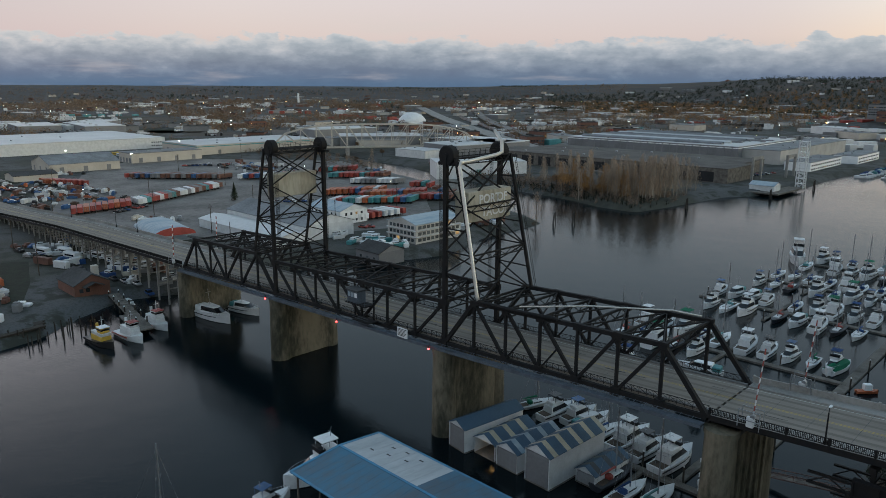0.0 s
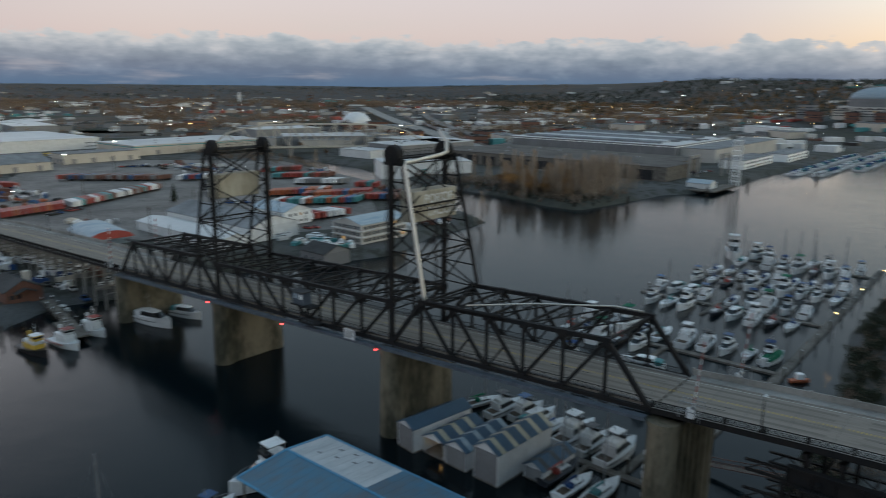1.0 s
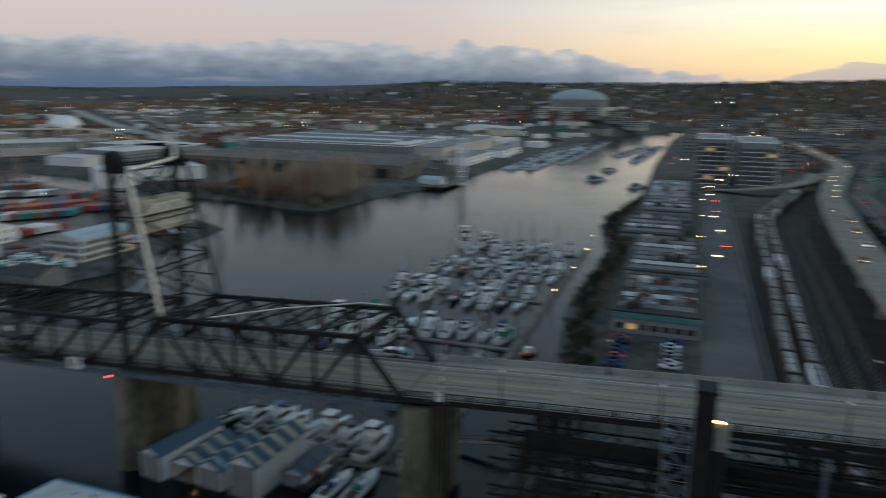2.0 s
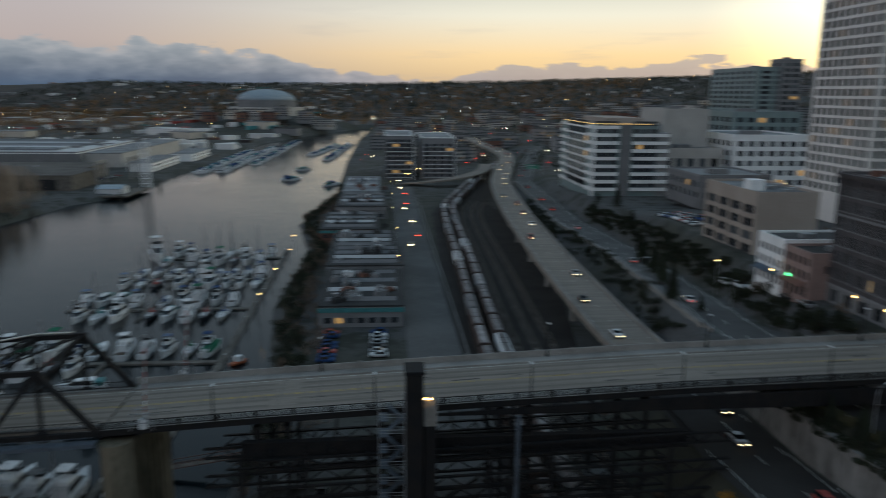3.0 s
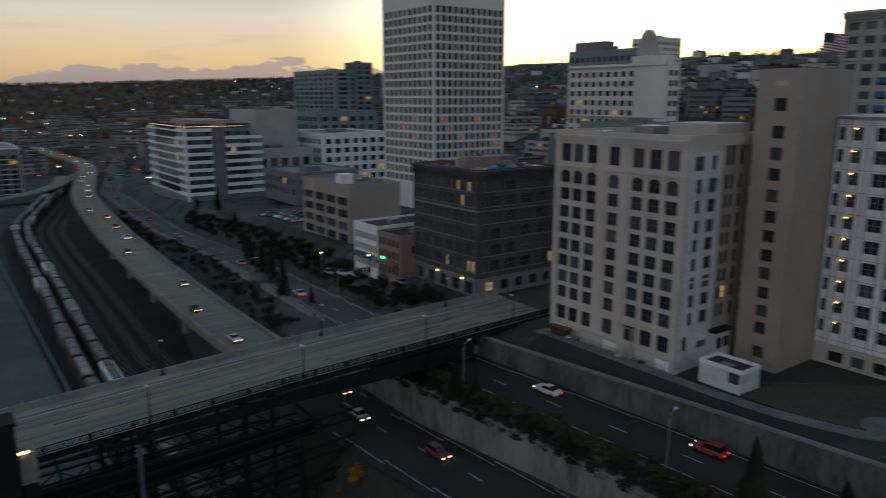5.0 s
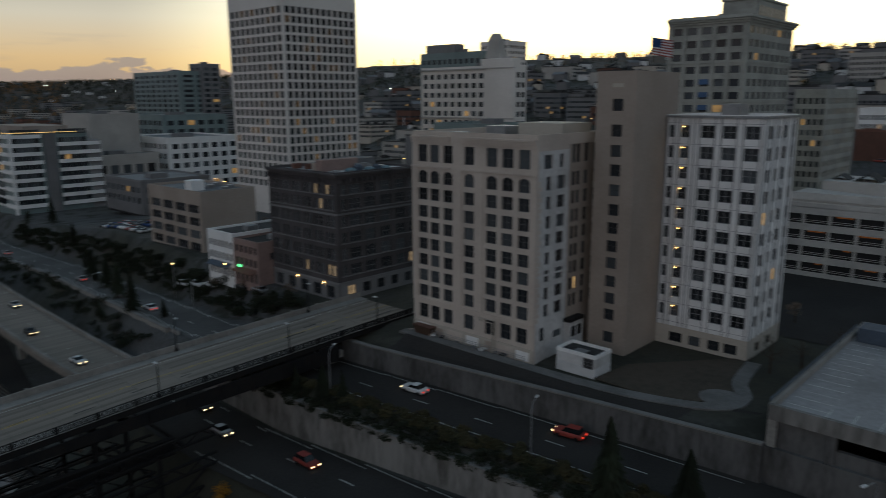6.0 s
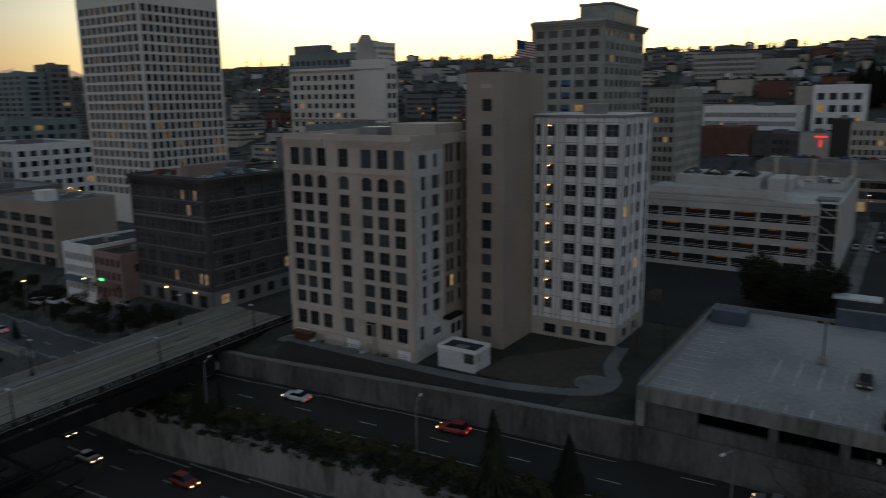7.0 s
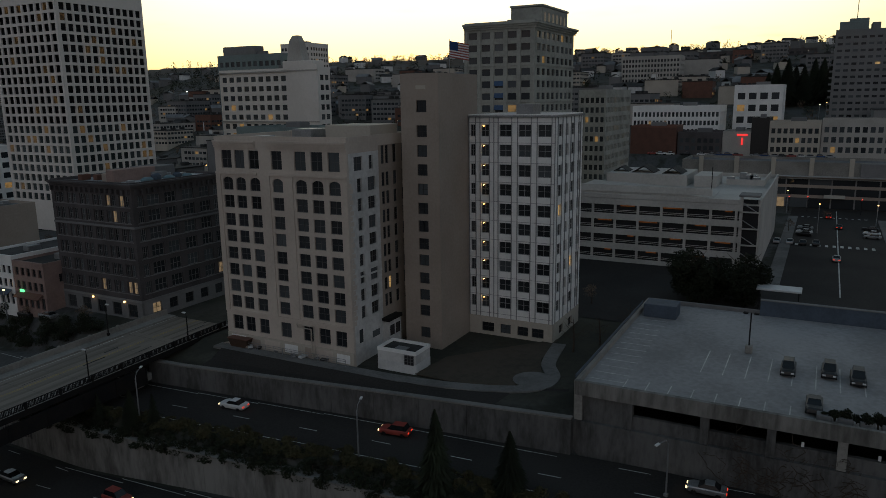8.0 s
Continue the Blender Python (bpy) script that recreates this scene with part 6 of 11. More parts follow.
# the tall office tower
b = block("office_tower", "tall pale office tower with a grid of dark windows", 250.4, 284.4, 123.0, 158.0, 29.0, 107.0, TOWERW, ROOF, bare_sides="+x+y", parapet=2.0)
rows = [(70.9 - 3.28 * i, 2.36) for i in range(20)][::-1]
FAR_FLOORS = tuple(range(8))
cols = [(0.9 + 3.36 * i, 2.4) for i in range(10)]
facade(b, "-x", (0, 0), 35.0, -2.0, 78.0, cols, rows, TOWERW, GLASS_TOWER, recess=0.4, thick=0.6, bare=True, joined=FAR_FLOORS)
facade(b, "-y", (0.6, 0), 33.4, -2.0, 78.0, [(0.75 + 2.69 * i, 1.95) for i in range(12)], rows, TOWERW, GLASS_TOWER, recess=0.4, thick=0.6, bare=True, joined=FAR_FLOORS)

# white-banded condominium by the highway
b = block("condominium", "white-banded mid-rise condominium with glazed floors", 202.6, 237.0, 269.0, 336.0, 17.5, 55.0, GREYWALL, ROOF, bare_sides="+x+y", parapet=0.6)
part("glass_wall", Shape().box(0.3, 0.6, 0.3, 67, -2.0, 37.5).box(0.6, 34.4, 0.3, 0.6, -2.0, 37.5), GREENGLASS, b, "dark glazed curtain wall")
for i in range(9):
    z = 3.2 + 4.0 * i
    part("spandrel", Shape().box(-0.5, 0.3, 54, 67, z, z + 1.5).box(0.1, 0.3, 12.5, 54, z, z + 0.8), PANEL, b)
    part("spandrel", Shape().box(-0.5, 13.5, -0.7, 0.3, z, z + 1.7).box(-0.5, 0.3, 0.3, 12.5, z, z + 1.7), PANEL, b)
    if i < 8:
        part("spandrel", Shape().box(20.5, 40.0, -0.9, 0.3, z, z + 1.7), PANEL, b)
    for k, (x0, x1) in enumerate(((0.6, 13.0), (20.8, 34.0))):
        q = Shape()
        for j in range(5):
            w = (x1 - x0) / 5
            q.box(x0 + j * w + 0.1, x0 + (j + 1) * w - 0.1, 0.18, 0.29, z + 1.75, z + 3.95)
        part("glazing", q, GLASS_LIT, b)["kind"] = "stuff"
    q = Shape()
    for j in range(11):
        q.box(0.18, 0.29, 13.0 + j * 3.7, 16.4 + j * 3.7, z + 0.9, z + 3.9)
    part("glazing", q, GLASS_LIT, b)["kind"] = "stuff"
part("pier_column", Shape().box(14.6, 19.6, -0.5, 0.3, -2.0, 37.5), GREYWALL, b)
part("corner_post", Shape().box(-0.4, 0.9, -0.6, 0.3, -2.0, 37.5), PANEL, b)
part("wing", Shape().box(34.4, 40.2, 0.2, 30.0, -2.0, 33.4), GREYWALL, b, "lower side wing")
part("penthouse", Shape().soft(8, 28, 6, 50, 37.5, 40.6, 0.1), TAN_DARK, b)
part("roof_light_strip", Shape().box(-0.12, 0.0, 0, 60, 37.7, 37.85).box(0, 30, -0.12, 0.0, 37.7, 37.85), ROOF_GLOW, b, "warm light strip under the roof edge")

OLDSTONE = mat("grey_green_old_stone", (0.385, 0.39, 0.355), 0.9, col2=(0.27, 0.275, 0.25), big=0.15, fine=1.2, bump=0.3)
# other blocks of the town, each with its storeys
TOWN = [
    ("grey_block", "blank pale grey concrete building", 248, 274, 292, 330, 20, 62, STONE, 0, 0, GLASS),
    ("podium_block", "low blank grey podium", 240, 275, 274, 292, 20, 42, STONE, 2, 3, GLASS),
    ("residential_tower", "dark green glass residential tower", 377, 404, 442, 520, 20, 91, GREENGLASS, 18, 8, GLASS_LIT),
    ("residential_tower", "slim grey residential tower with blank flank", 395, 412, 440, 458, 20, 97, GREYWALL, 18, 2, GLASS_LIT),
    ("office_block", "long low office block with white bands", 282, 326, 278, 330, 20, 49, PANEL, 5, 9, GLASS_LIT),
    ("office_block", "dark glass office block with a lettered roof band", 306, 350, 330, 390, 20, 60, GREENGLASS, 7, 9, GLASS_LIT),
    ("hotel_building", "beige stone office building with a blank stair bay", 325, 333, 77, 128, 30, 82, TOWERW, 13, 9, GLASS_LIT),
    ("hotel_annexe", "dark glazed office block behind", 346, 354, 111.5, 149, 32, 89.6, GREENGLASS, 14, 11, GLASS_LIT),
    ("old_tower", "old stone office tower with a heavy cornice", 281, 314.5, -27.9, -7.2, 28, 89.4, OLDSTONE, 18, 5, GLASS_LIT),
    ("bank_building", "old beige stone office building", 330, 364, -34, -25, 28, 71.5, OLDSTONE, 13, 5, GLASS_LIT),
    ("office_block", "white four-storey office building", 452, 476, -54, -14, 38, 64.5, PANEL, 6, 22, GLASS_LIT),
    ("corner_block", "white six-storey corner building", 466, 488, -79, -58, 38, 73.6, PANEL, 6, 4, GLASS_LIT),
    ("brick_shop", "low red brick building with a blank gable", 424, 440, -40, -20, 44, 56.3, BROWN, 0, 0, GLASS),
    ("dark_shops", "dark brick shops with lit ground floor windows", 425, 446, -58.6, -40.4, 44, 53.6, BRICK, 2, 7, GLASS_LIT),
    ("hotel_tower", "dark grey concrete high-rise with balconies and a stepped roof", 545, 570, -150, -98, 48, 102, GREYWALL, 15, 14, GLASS),
    ("stone_shops", "pale stone three-storey shop building", 424, 444, -96, -77, 44, 58.3, BEIGE, 3, 8, GLASS_LIT),
    ("stone_shops", "grey stone three-storey shop building", 426, 450, -140, -96.2, 44, 59, STONE, 3, 16, GLASS_LIT),
    ("dark_block", "narrow dark four-storey town building", 425, 446, -76.8, -70, 44, 59.6, BLACK, 0, 0, GLASS),
    ("teal_block", "dark green five-storey office building", 280, 300, 46, 78, 29, 61, GREENGLASS, 7, 9, GLASS_LIT),
    ("red_sign_block", "blank grey building with a red neon sign", 425, 446, -70, -58.8, 44, 54, STONE, 0, 0, GLASS),
    ("college_block", "long white three-storey institutional building on the hill", 776, 800, 22, 74, 80, 104.5, STONE, 5, 18, GLASS),
    ("school_block", "long dark brick building along the hill crest", 944, 975, -82, 45, 100, 115, BRICK, 3, 20, GLASS),
    ("far_apartments", "pale high-rise apartment tower behind the offices", 470, 490, 193, 216, 40, 105, TOWERW, 18, 9, GLASS),
    ("store_building", "low brown store building", 240, 262, 60, 100, 29, 46, BEIGE, 3, 9, GLASS),
    ("store_building", "low grey store building", 230, 262, 200, 236, 24, 36, GREYWALL, 2, 7, GLASS_LIT),
]
for (nm, lab, x0, x1, y0, y1, z0, z1, wall, fl, nc, gl) in TOWN:
    b = block(nm, lab, x0, x1, y0, y1, z0, z1, wall, ROOF if z1 - z0 < 45 else ROOF_DARK, group="town blocks", parapet=0.8)
    h, w, d = z1 - z0, x1 - x0, y1 - y0
    far = nm != "old_tower"
    if fl:
        fh = (h - 3.0) / fl
        rr = [(2.6 + fh * i, fh * (0.36 if nm == "hotel_tower" else 0.55)) for i in range(fl)]
        facade(b, "-x", (0, 0), d, -2.0, h, even(nc, d, d / nc * 0.62) if nm != "hotel_building" else [(u + 14.5, w_) for u, w_ in even(9, d - 14.5, 2.5)], rr, wall, gl, bare=True, split=2, rows_joined=far)
        n2 = max(2, int(w / (d / nc)))
        facade(b, "-y", (0.45, 0), w - 0.9, -2.0, h, even(n2, w - 0.9, w / n2 * 0.6), rr, wall, gl, rows_joined=True)
    else:
        part("flank", Shape().box(0, 0.45, 0, d - 0.45, -2.0, h).box(0.45, w, 0, 0.45, -2.0, h), wall, b)
    roof_unit(b, w * 0.3, d * 0.3, h, w * 0.25, min(6, d * 0.3), 2.2, GREYWALL)
    if nm == "old_tower":
        cornice(b, w, d, h - 1.2, 1.6, 1.4, OLDSTONE)
        part("attic", Shape().soft(8.5, 30.5, 1.2, 10.4, h, h + 5.0, 0.15), OLDSTONE, b)
        part("attic_cornice", Shape().soft(8.2, 30.8, 0.9, 10.7, h + 5.0, h + 5.6, 0.1), OLDSTONE, b)
        for k in range(6):
            part("attic_window", Shape().box(10.0 + k * 3.3, 11.4 + k * 3.3, 1.1, 1.2, h + 1.2, h + 3.6), GLASS, b)
        for z in (fh * 6 + 2.0, fh * 15 + 1.9, fh * 12 + 1.9):
            part("belt_course", Shape().box(-0.25, 0, 0, d, z, z + 0.4).box(0, w, -0.25, 0, z, z + 0.4), OLDSTONE, b)
        for k in range(6):
            u = (d - 1.0) * k / 5
            part("pilaster", Shape().box(-0.18, 0, u, u + 1.0, fh * 6 + 2.4, h - 1.3), OLDSTONE, b)
        for k in range(4, 14):
            part("awning", Shape().add([(-0.35, d / 2 - 1.3, 2.6 + fh * k + 0.5), (-0.35, d / 2 + 1.3, 2.6 + fh * k + 0.5), (-0.05, d / 2 + 1.3, 2.6 + fh * k + 1.8), (-0.05, d / 2 - 1.3, 2.6 + fh * k + 1.8), (-0.05, d / 2 - 1.3, 2.6 + fh * k + 0.5), (-0.05, d / 2 + 1.3, 2.6 + fh * k + 0.5)], [(0, 1, 2, 3), (3, 4, 0), (1, 5, 2), (0, 4, 5, 1)]), BLUE, b, "blue window awning")
    if nm == "hotel_building":
        part("stair_bay", Shape().box(-0.5, 0, 0.0, 13.5, -2.0, h + 2.0), TOWERW, b)
        part("stair_head", Shape().soft(-0.3, 7, 2.0, 17.0, h + 0.1, h + 3.4, 0.15), TOWERW, b)
        part("pylon", Shape().loft([[(2, y_, h + 3.4) for y_ in (9.0, 16.5)] + [(7, y_, h + 3.4) for y_ in (16.5, 9.0)], [(2.5, y_, h + 11) for y_ in (10.4, 15.4)] + [(6, y_, h + 11) for y_ in (15.4, 10.4)], [(3, y_, h + 13.2) for y_ in (11.5, 14.0)] + [(5.5, y_, h + 13.2) for y_ in (14.0, 11.5)]]), STONE, b, "tapering stone pylon")
        for z in (fh * 8 + 1.6, h - 0.6):
            part("belt_course", Shape().box(-0.7, 0, 0, d, z, z + 0.5), STONE, b)
    if nm == "hotel_annexe":
        part("penthouse", Shape().soft(1, w - 1, 16, 35, h, h + 4.6, 0.3), GREYWALL, b)
    if nm == "hotel_tower":
        part("attic", Shape().soft(2, w - 4, d - 15, d - 1.5, h, h + 5, 0.2), GREENGLASS, b)
        part("attic", Shape().soft(3, w - 5, d - 15, d - 6, h + 5, h + 6.6, 0.2), GREENGLASS, b)
        part("lift_house", Shape().soft(3, w - 8, d - 20.5, d - 16.5, h, h + 4.2, 0.2), GREYWALL, b)
        part("mast", Shape().bar((10, d - 9.5, h + 6.6), (10, d - 9.5, h + 17), 0.35), STEEL, b)
        for k in range(fl):
            part("balcony", Shape().box(1.5, 6, d, d + 1.5, 2.4 + fh * k, 3.4 + fh * k), GREYWALL, b)
    if nm == "red_sign_block":
        part("neon_sign", Shape().box(-0.4, -0.1, 1.2, 5.4, 9.0, 9.7).box(-0.4, -0.1, 3.0, 3.6, 5.2, 8.2), SIGN_RED, b, "lit red neon sign shapes")

# multi-storey car park
b = block("parking_garage", "long pale concrete multi-storey car park", 277.0, 341.0, -86.0, -40.0, 25.0, 44.6, GARAGE, GARAGE, "car park", bare_sides="+x+y", parapet=0.0)
part("south_wall", Shape().box(0.45, 64, 0, 0.45, -2.0, 20.6), GARAGE, b, "blank pale concrete end wall")
part("deck_parapet", Shape().box(-0.1, 0.3, 4.6, 46, 19.6, 20.6), GARAGE, b)
part("deck_parapet", Shape().box(63.6, 64, 0.45, 46, 19.6, 20.6), GARAGE, b)
for i in range(5):
    z = 0.2 + 3.85 * i
    part("spandrel", Shape().box(-0.1, 0.35, 4.6, 46, z + 2.3, z + 3.85), GARAGE, b)
    for k in range(8):
        part("column", Shape().box(0.0, 0.6, 5.0 + k * 5.8, 5.6 + k * 5.8, z - 0.1, z + 2.3), GARAGE, b)
    # Emissive strips added for the amber light on the ceilings, not modelled lamps
    for q in range(3):
        y = 6.2 + 5.8 * ((i * 3 + q * 2) % 6)
        part("ceiling_lamp", Shape().box(0.36, 0.42, y, y + 1.6 + (i * 5 + q * 3) % 4, z + 1.9, z + 2.25), GARAGE_CEILING_GLOW, b, "glowing strip in place of the amber-lit garage ceiling")
    for zz in (0.45, 0.85):
        part("guard_rail", Shape().box(0.1, 0.2, 4.6, 46, z + zz, z + zz + 0.1), GARAGE, b)
# open stair at the corner of the car park
part("stair_core", Shape().box(1.6, 2.0, 0.45, 4.6, -2, 20.6).box(-0.2, 0.3, 3.9, 4.6, -2, 21.6), GARAGE, b)
part("stair_roof", Shape().soft(-0.6, 5.0, 0.3, 4.9, 21.4, 21.9, 0.1), GREYWALL, b)
for i in range(5):
    part("stair_landing", Shape().box(-0.2, 1.6, 0.3, 4.6, 1.6 + 4 * i, 1.9 + 4 * i), GARAGE, b)
    part("stair_flight", Shape().bar((0.8, 0.8, 1.8 + 4 * i), (0.8, 4.0, 3.8 + 4 * i), 1.2, 0.2), STEEL_GREY, b)
    part("stair_window", Shape().box(1.55, 1.6, 0.8, 4.2, 2.4 + 4 * i, 4.6 + 4 * i), GLASS_SHOP, b)
part("ramp_wall", Shape().box(8.0, 8.4, 12, 46, 20.2, 22.0), GARAGE, b)
part("ramp", Shape().add([(8.4, 12, 19.7), (8.4, 46, 21.6), (22, 46, 21.6), (22, 12, 19.7), (8.4, 12, 19.3), (8.4, 46, 19.3), (22, 46, 19.3), (22, 12, 19.3)], [(3, 2, 1, 0), (4, 5, 6, 7), (0, 1, 5, 4), (1, 2, 6, 5), (2, 3, 7, 6), (3, 0, 4, 7)]), GARAGE, b)
part("upper_house", Shape().box(31, 50, 22, 45, 19.6, 22.8), GARAGE, b, "pale concrete plant house on the roof")
part("upper_house", Shape().box(31, 44, 14, 20, 19.6, 22.8), GARAGE, b, "pale concrete plant house on the roof")
for k, (x, y, w_, d_, h_) in enumerate(((33, 24, 9, 5, 1.6), (34, 32, 8, 6, 1.8), (36, 40, 5, 4, 1.2))):
    part("roof_vault", Shape().gable(x, x + w_, y, y + d_, 22.9, h_, 0.3, 0.2), ROOF_DARK, b)
part("upper_deck_wall", Shape().box(36, 62, 2.0, 2.3, 20.0, 21.6).box(36, 36.3, 2.3, 12, 20.0, 21.6), GARAGE, b)
for i in range(5):
    roof_unit(b, 40 + (i % 3) * 6, 3.5 + (i * 2.3) % 8, 19.6, 3, 2, 2.2)
part("light_pole", Shape().bar((14, 13, 20), (14, 13, 27), 0.18), STEEL, b)

# open car park deck over the carriageway
DK = 24.6
pd = thing("parking_deck", (182.0, -71.5, 19.9), "open concrete parking deck on walls above the carriageway", "parking deck")
part("slab", Shape().box(0, 45, -130, 0, 11.6, 12.5), DECKTOP, pd)
part("edge_beam", Shape().box(-0.3, 0.3, -130, 0, 11.55, 13.5), CUTWALL, pd)
part("side_wall", Shape().box(0.3, 45, -0.25, 0.25, 7.0, 13.3), CONCRETE, pd)
part("rail", Shape().bar((0.3, 0.1, 13.75), (40, 0.1, 13.75), 0.12).bar((0.3, 0.1, 14.05), (40, 0.1, 14.05), 0.1), BLUEGREY, pd, "blue steel guard rail")
part("rear_wall", Shape().box(45.0, 45.5, -130, 0, 6.0, 13.2), GREYWALL, pd)
ys = [0.0, -6.6, -15.9, -23.4, -30.8] + [-38.8 - 8.0 * k for k in range(11)]
for k, (ya, yb) in enumerate(zip(ys[:-1], ys[1:])):
    part("deck_column", Shape().box(-0.2, 1.0, ya - 1.0, ya, 7.8, 11.6), OLD_CONC if k % 4 else CONCRETE, pd)
    part("lower_wall", Shape().box(0.2, 0.9, yb, ya - 1.0, 7.8, 11.6 if k < 1 else 9.7), OLD_CONC, pd)
    if k > 2:
        part("bay_notice", Shape().box(0.15, 0.2, (ya + yb) / 2 - 0.3, (ya + yb) / 2, 9.9, 10.5), WHITE, pd, "small white notice plate")
part("base_wall", Shape().box(-0.5, 0.4, -130, 0.4, 0.0, 8.0), OLD_CONC, pd)
for k in range(24):
    part("bay_line", Shape().box(1.2, 5.6, -5.7 - k * 2.85, -5.56 - k * 2.85, 12.504, 12.51), LINE, pd)
    part("bay_line", Shape().box(12.5, 22.0, -14.0 - k * 2.85, -13.86 - k * 2.85, 12.504, 12.51), LINE, pd)
for k in range(13):
    part("bay_line", Shape().box(4.0 + k * 2.7, 4.14 + k * 2.7, -5.4, -0.8, 12.504, 12.51), LINE, pd)
part("stair_hut", Shape().soft(35.5, 39.5, -6.5, -1.0, 12.5, 14.8, 0.08), BLUEGREY, pd, "blue-grey stair hut")
part("dividing_wall", Shape().box(44.4, 44.9, -129, -19, 12.5, 15.2), BLUEGREY, pd, "blue-grey low wall")
lamp = thing("parking_lamp", (205.5, -90.6, 32.4), "double-headed parking lamp on a tall post", "street lamp")
part("base", Shape().soft(-0.5, 0.5, -0.5, 0.5, 0, 1.2, 0.08), CONCRETE, lamp)
part("pole", Shape().tube([(0, 0, 1.2), (0, 0, 6.2)], 0.1, 6), STEEL, lamp)
part("head", Shape().soft(-0.3, 0.3, 0.4, 1.1, 6.0, 6.25, 0.05), STEEL, lamp)
part("head", Shape().soft(-0.3, 0.3, -1.1, -0.4, 6.0, 6.25, 0.05), STEEL, lamp)
part("white_coping", Shape().box(44.2, 45.1, -129, -19, 15.2, 15.35), GREYWALL, pd)
for k in range(4):
    s = Shape().soft(2.0, 3.4, -30.0 - k * 2.2, -28.4 - k * 2.2, 12.5, 13.4, 0.06)
    part("planter", s, GREYWALL, pd)

# ---- boats, docks and boathouses ----
def hull_shape(L, B, side, bow, tumble=0.86):
    s = Shape()
    rows = []
    for k in range(9):
        q = k / 8
        x = -L / 2 + L * q
        w = B / 2 * (0.9 if q < 0.15 else 1.0) * (1.0 if q < 0.55 else max(0.04, 1 - ((q - 0.55) / 0.45) ** 1.9))
        h = side + (bow - side) * q ** 2
        rows.append([(x, -w, h), (x, -w * tumble, 0.1), (x, 0, -0.35), (x, w * tumble, 0.1), (x, w, h), (x, w * 0.5, h + 0.05), (x, -w * 0.5, h + 0.05)])
    return s.loft(rows)


def motor_yacht(name, L, canvas, label, fly=True, hull=None, group="moored boats"):
    B, side = L * 0.32, L * 0.13
    t = thing(name, (0, 0, 0), label, "boat", group)
    part("hull", hull_shape(L, B, side, side * 1.55), hull or WHITE, t)
    part("boot_stripe", Shape().loft([[(x * L, -w * B - 0.02, z), (x * L, -w * B - 0.02, z + 0.22), (x * L, w * B + 0.02, z + 0.22), (x * L, w * B + 0.02, z)] for x, w, z in ((-0.495, 0.45, side * 0.62), (-0.2, 0.487, side * 0.66), (0.05, 0.487, side * 0.72), (0.22, 0.42, side * 0.8))]), BOOT, t, "dark stripe along the hull")
    part("cockpit", Shape().soft(-L * 0.47, -L * 0.305, -B * 0.36, B * 0.36, side + 0.04, side + 0.16, 0.03), TEAK, t, "dark open cockpit at the stern")
    c = Shape()
    z0, h = side + 0.05, L * 0.145
    rows = []
    for zz, f0, f1, wd in ((z0, -0.30, 0.24, 0.40), (z0 + h * 0.45, -0.29, 0.19, 0.385), (z0 + h, -0.28, 0.08, 0.35)):
        rows.append([(L * f0, -B * wd, zz), (L * f1, -B * wd * 0.72, zz), (L * (f1 + 0.03), 0, zz), (L * f1, B * wd * 0.72, zz), (L * f0, B * wd, zz)])
    c.loft(rows)
    cab = part("cabin", c, WHITE, t)
    w = Shape()
    rows = []
    for zz, f0, f1, wd in ((z0 + h * 0.30, -0.26, 0.222, 0.400), (z0 + h * 0.88, -0.25, 0.115, 0.372)):
        rows.append([(L * f0, -B * wd, zz), (L * f1, -B * wd * 0.72, zz), (L * (f1 + 0.032), 0, zz), (L * f1, B * wd * 0.72, zz), (L * f0, B * wd, zz)])
    part("cabin_window", w.loft(rows), GLASS_CAR, cab, "dark wrap-round window")
    if fly:
        f = Shape().soft(-L * 0.24, L * 0.05, -B * 0.32, B * 0.32, z0 + h, z0 + h * 1.5, 0.12)
        part("flybridge", f, WHITE, t)
        part("windscreen", Shape().soft(-L * 0.02, L * 0.06, -B * 0.325, B * 0.325, z0 + h * 1.45, z0 + h * 1.85, 0.05), GLASS_CAR, t, "dark flybridge windscreen")
        top = Shape().soft(-L * 0.2, L * 0.03, -B * 0.33, B * 0.33, z0 + h * 2.35, z0 + h * 2.45, 0.04)
        for x in (-L * 0.18, L * 0.01):
            for y in (-B * 0.3, B * 0.3):
                top.bar((x, y, z0 + h * 1.4), (x, y, z0 + h * 2.36), 0.06)
        part("canopy", top, canvas, t, "canvas canopy on posts")
    else:
        part("cover", Shape().soft(-L * 0.47, -L * 0.28, -B * 0.38, B * 0.38, side, side + h * 0.8, 0.2), canvas, t, "canvas cockpit cover")
    part("mast", Shape().bar((-L * 0.12, 0, z0 + h), (-L * 0.16, 0, z0 + h * 3.3), 0.08).bar((-L * 0.15, -B * 0.2, z0 + h * 2.8), (-L * 0.15, B * 0.2, z0 + h * 2.8), 0.05), STEEL_GREY, t)
    r = Shape()
    for q in range(6):
        x = L * (0.12 + 0.065 * q)
        for sg in (-1, 1):
            yy = sg * B * 0.46 * max(0.05, 1 - (q / 5.6) ** 2)
            r.bar((x, yy, side * 1.2), (x, yy, side * 1.2 + 0.75), 0.05)
            if q:
                r.bar((lx, sg * ly, side * 1.2 + 0.75), (x, yy, side * 1.2 + 0.75), 0.05)
        lx, ly = x, B * 0.46 * max(0.05, 1 - (q / 5.6) ** 2)
    part("bow_rail", r, STEEL_GREY, t)
    return t


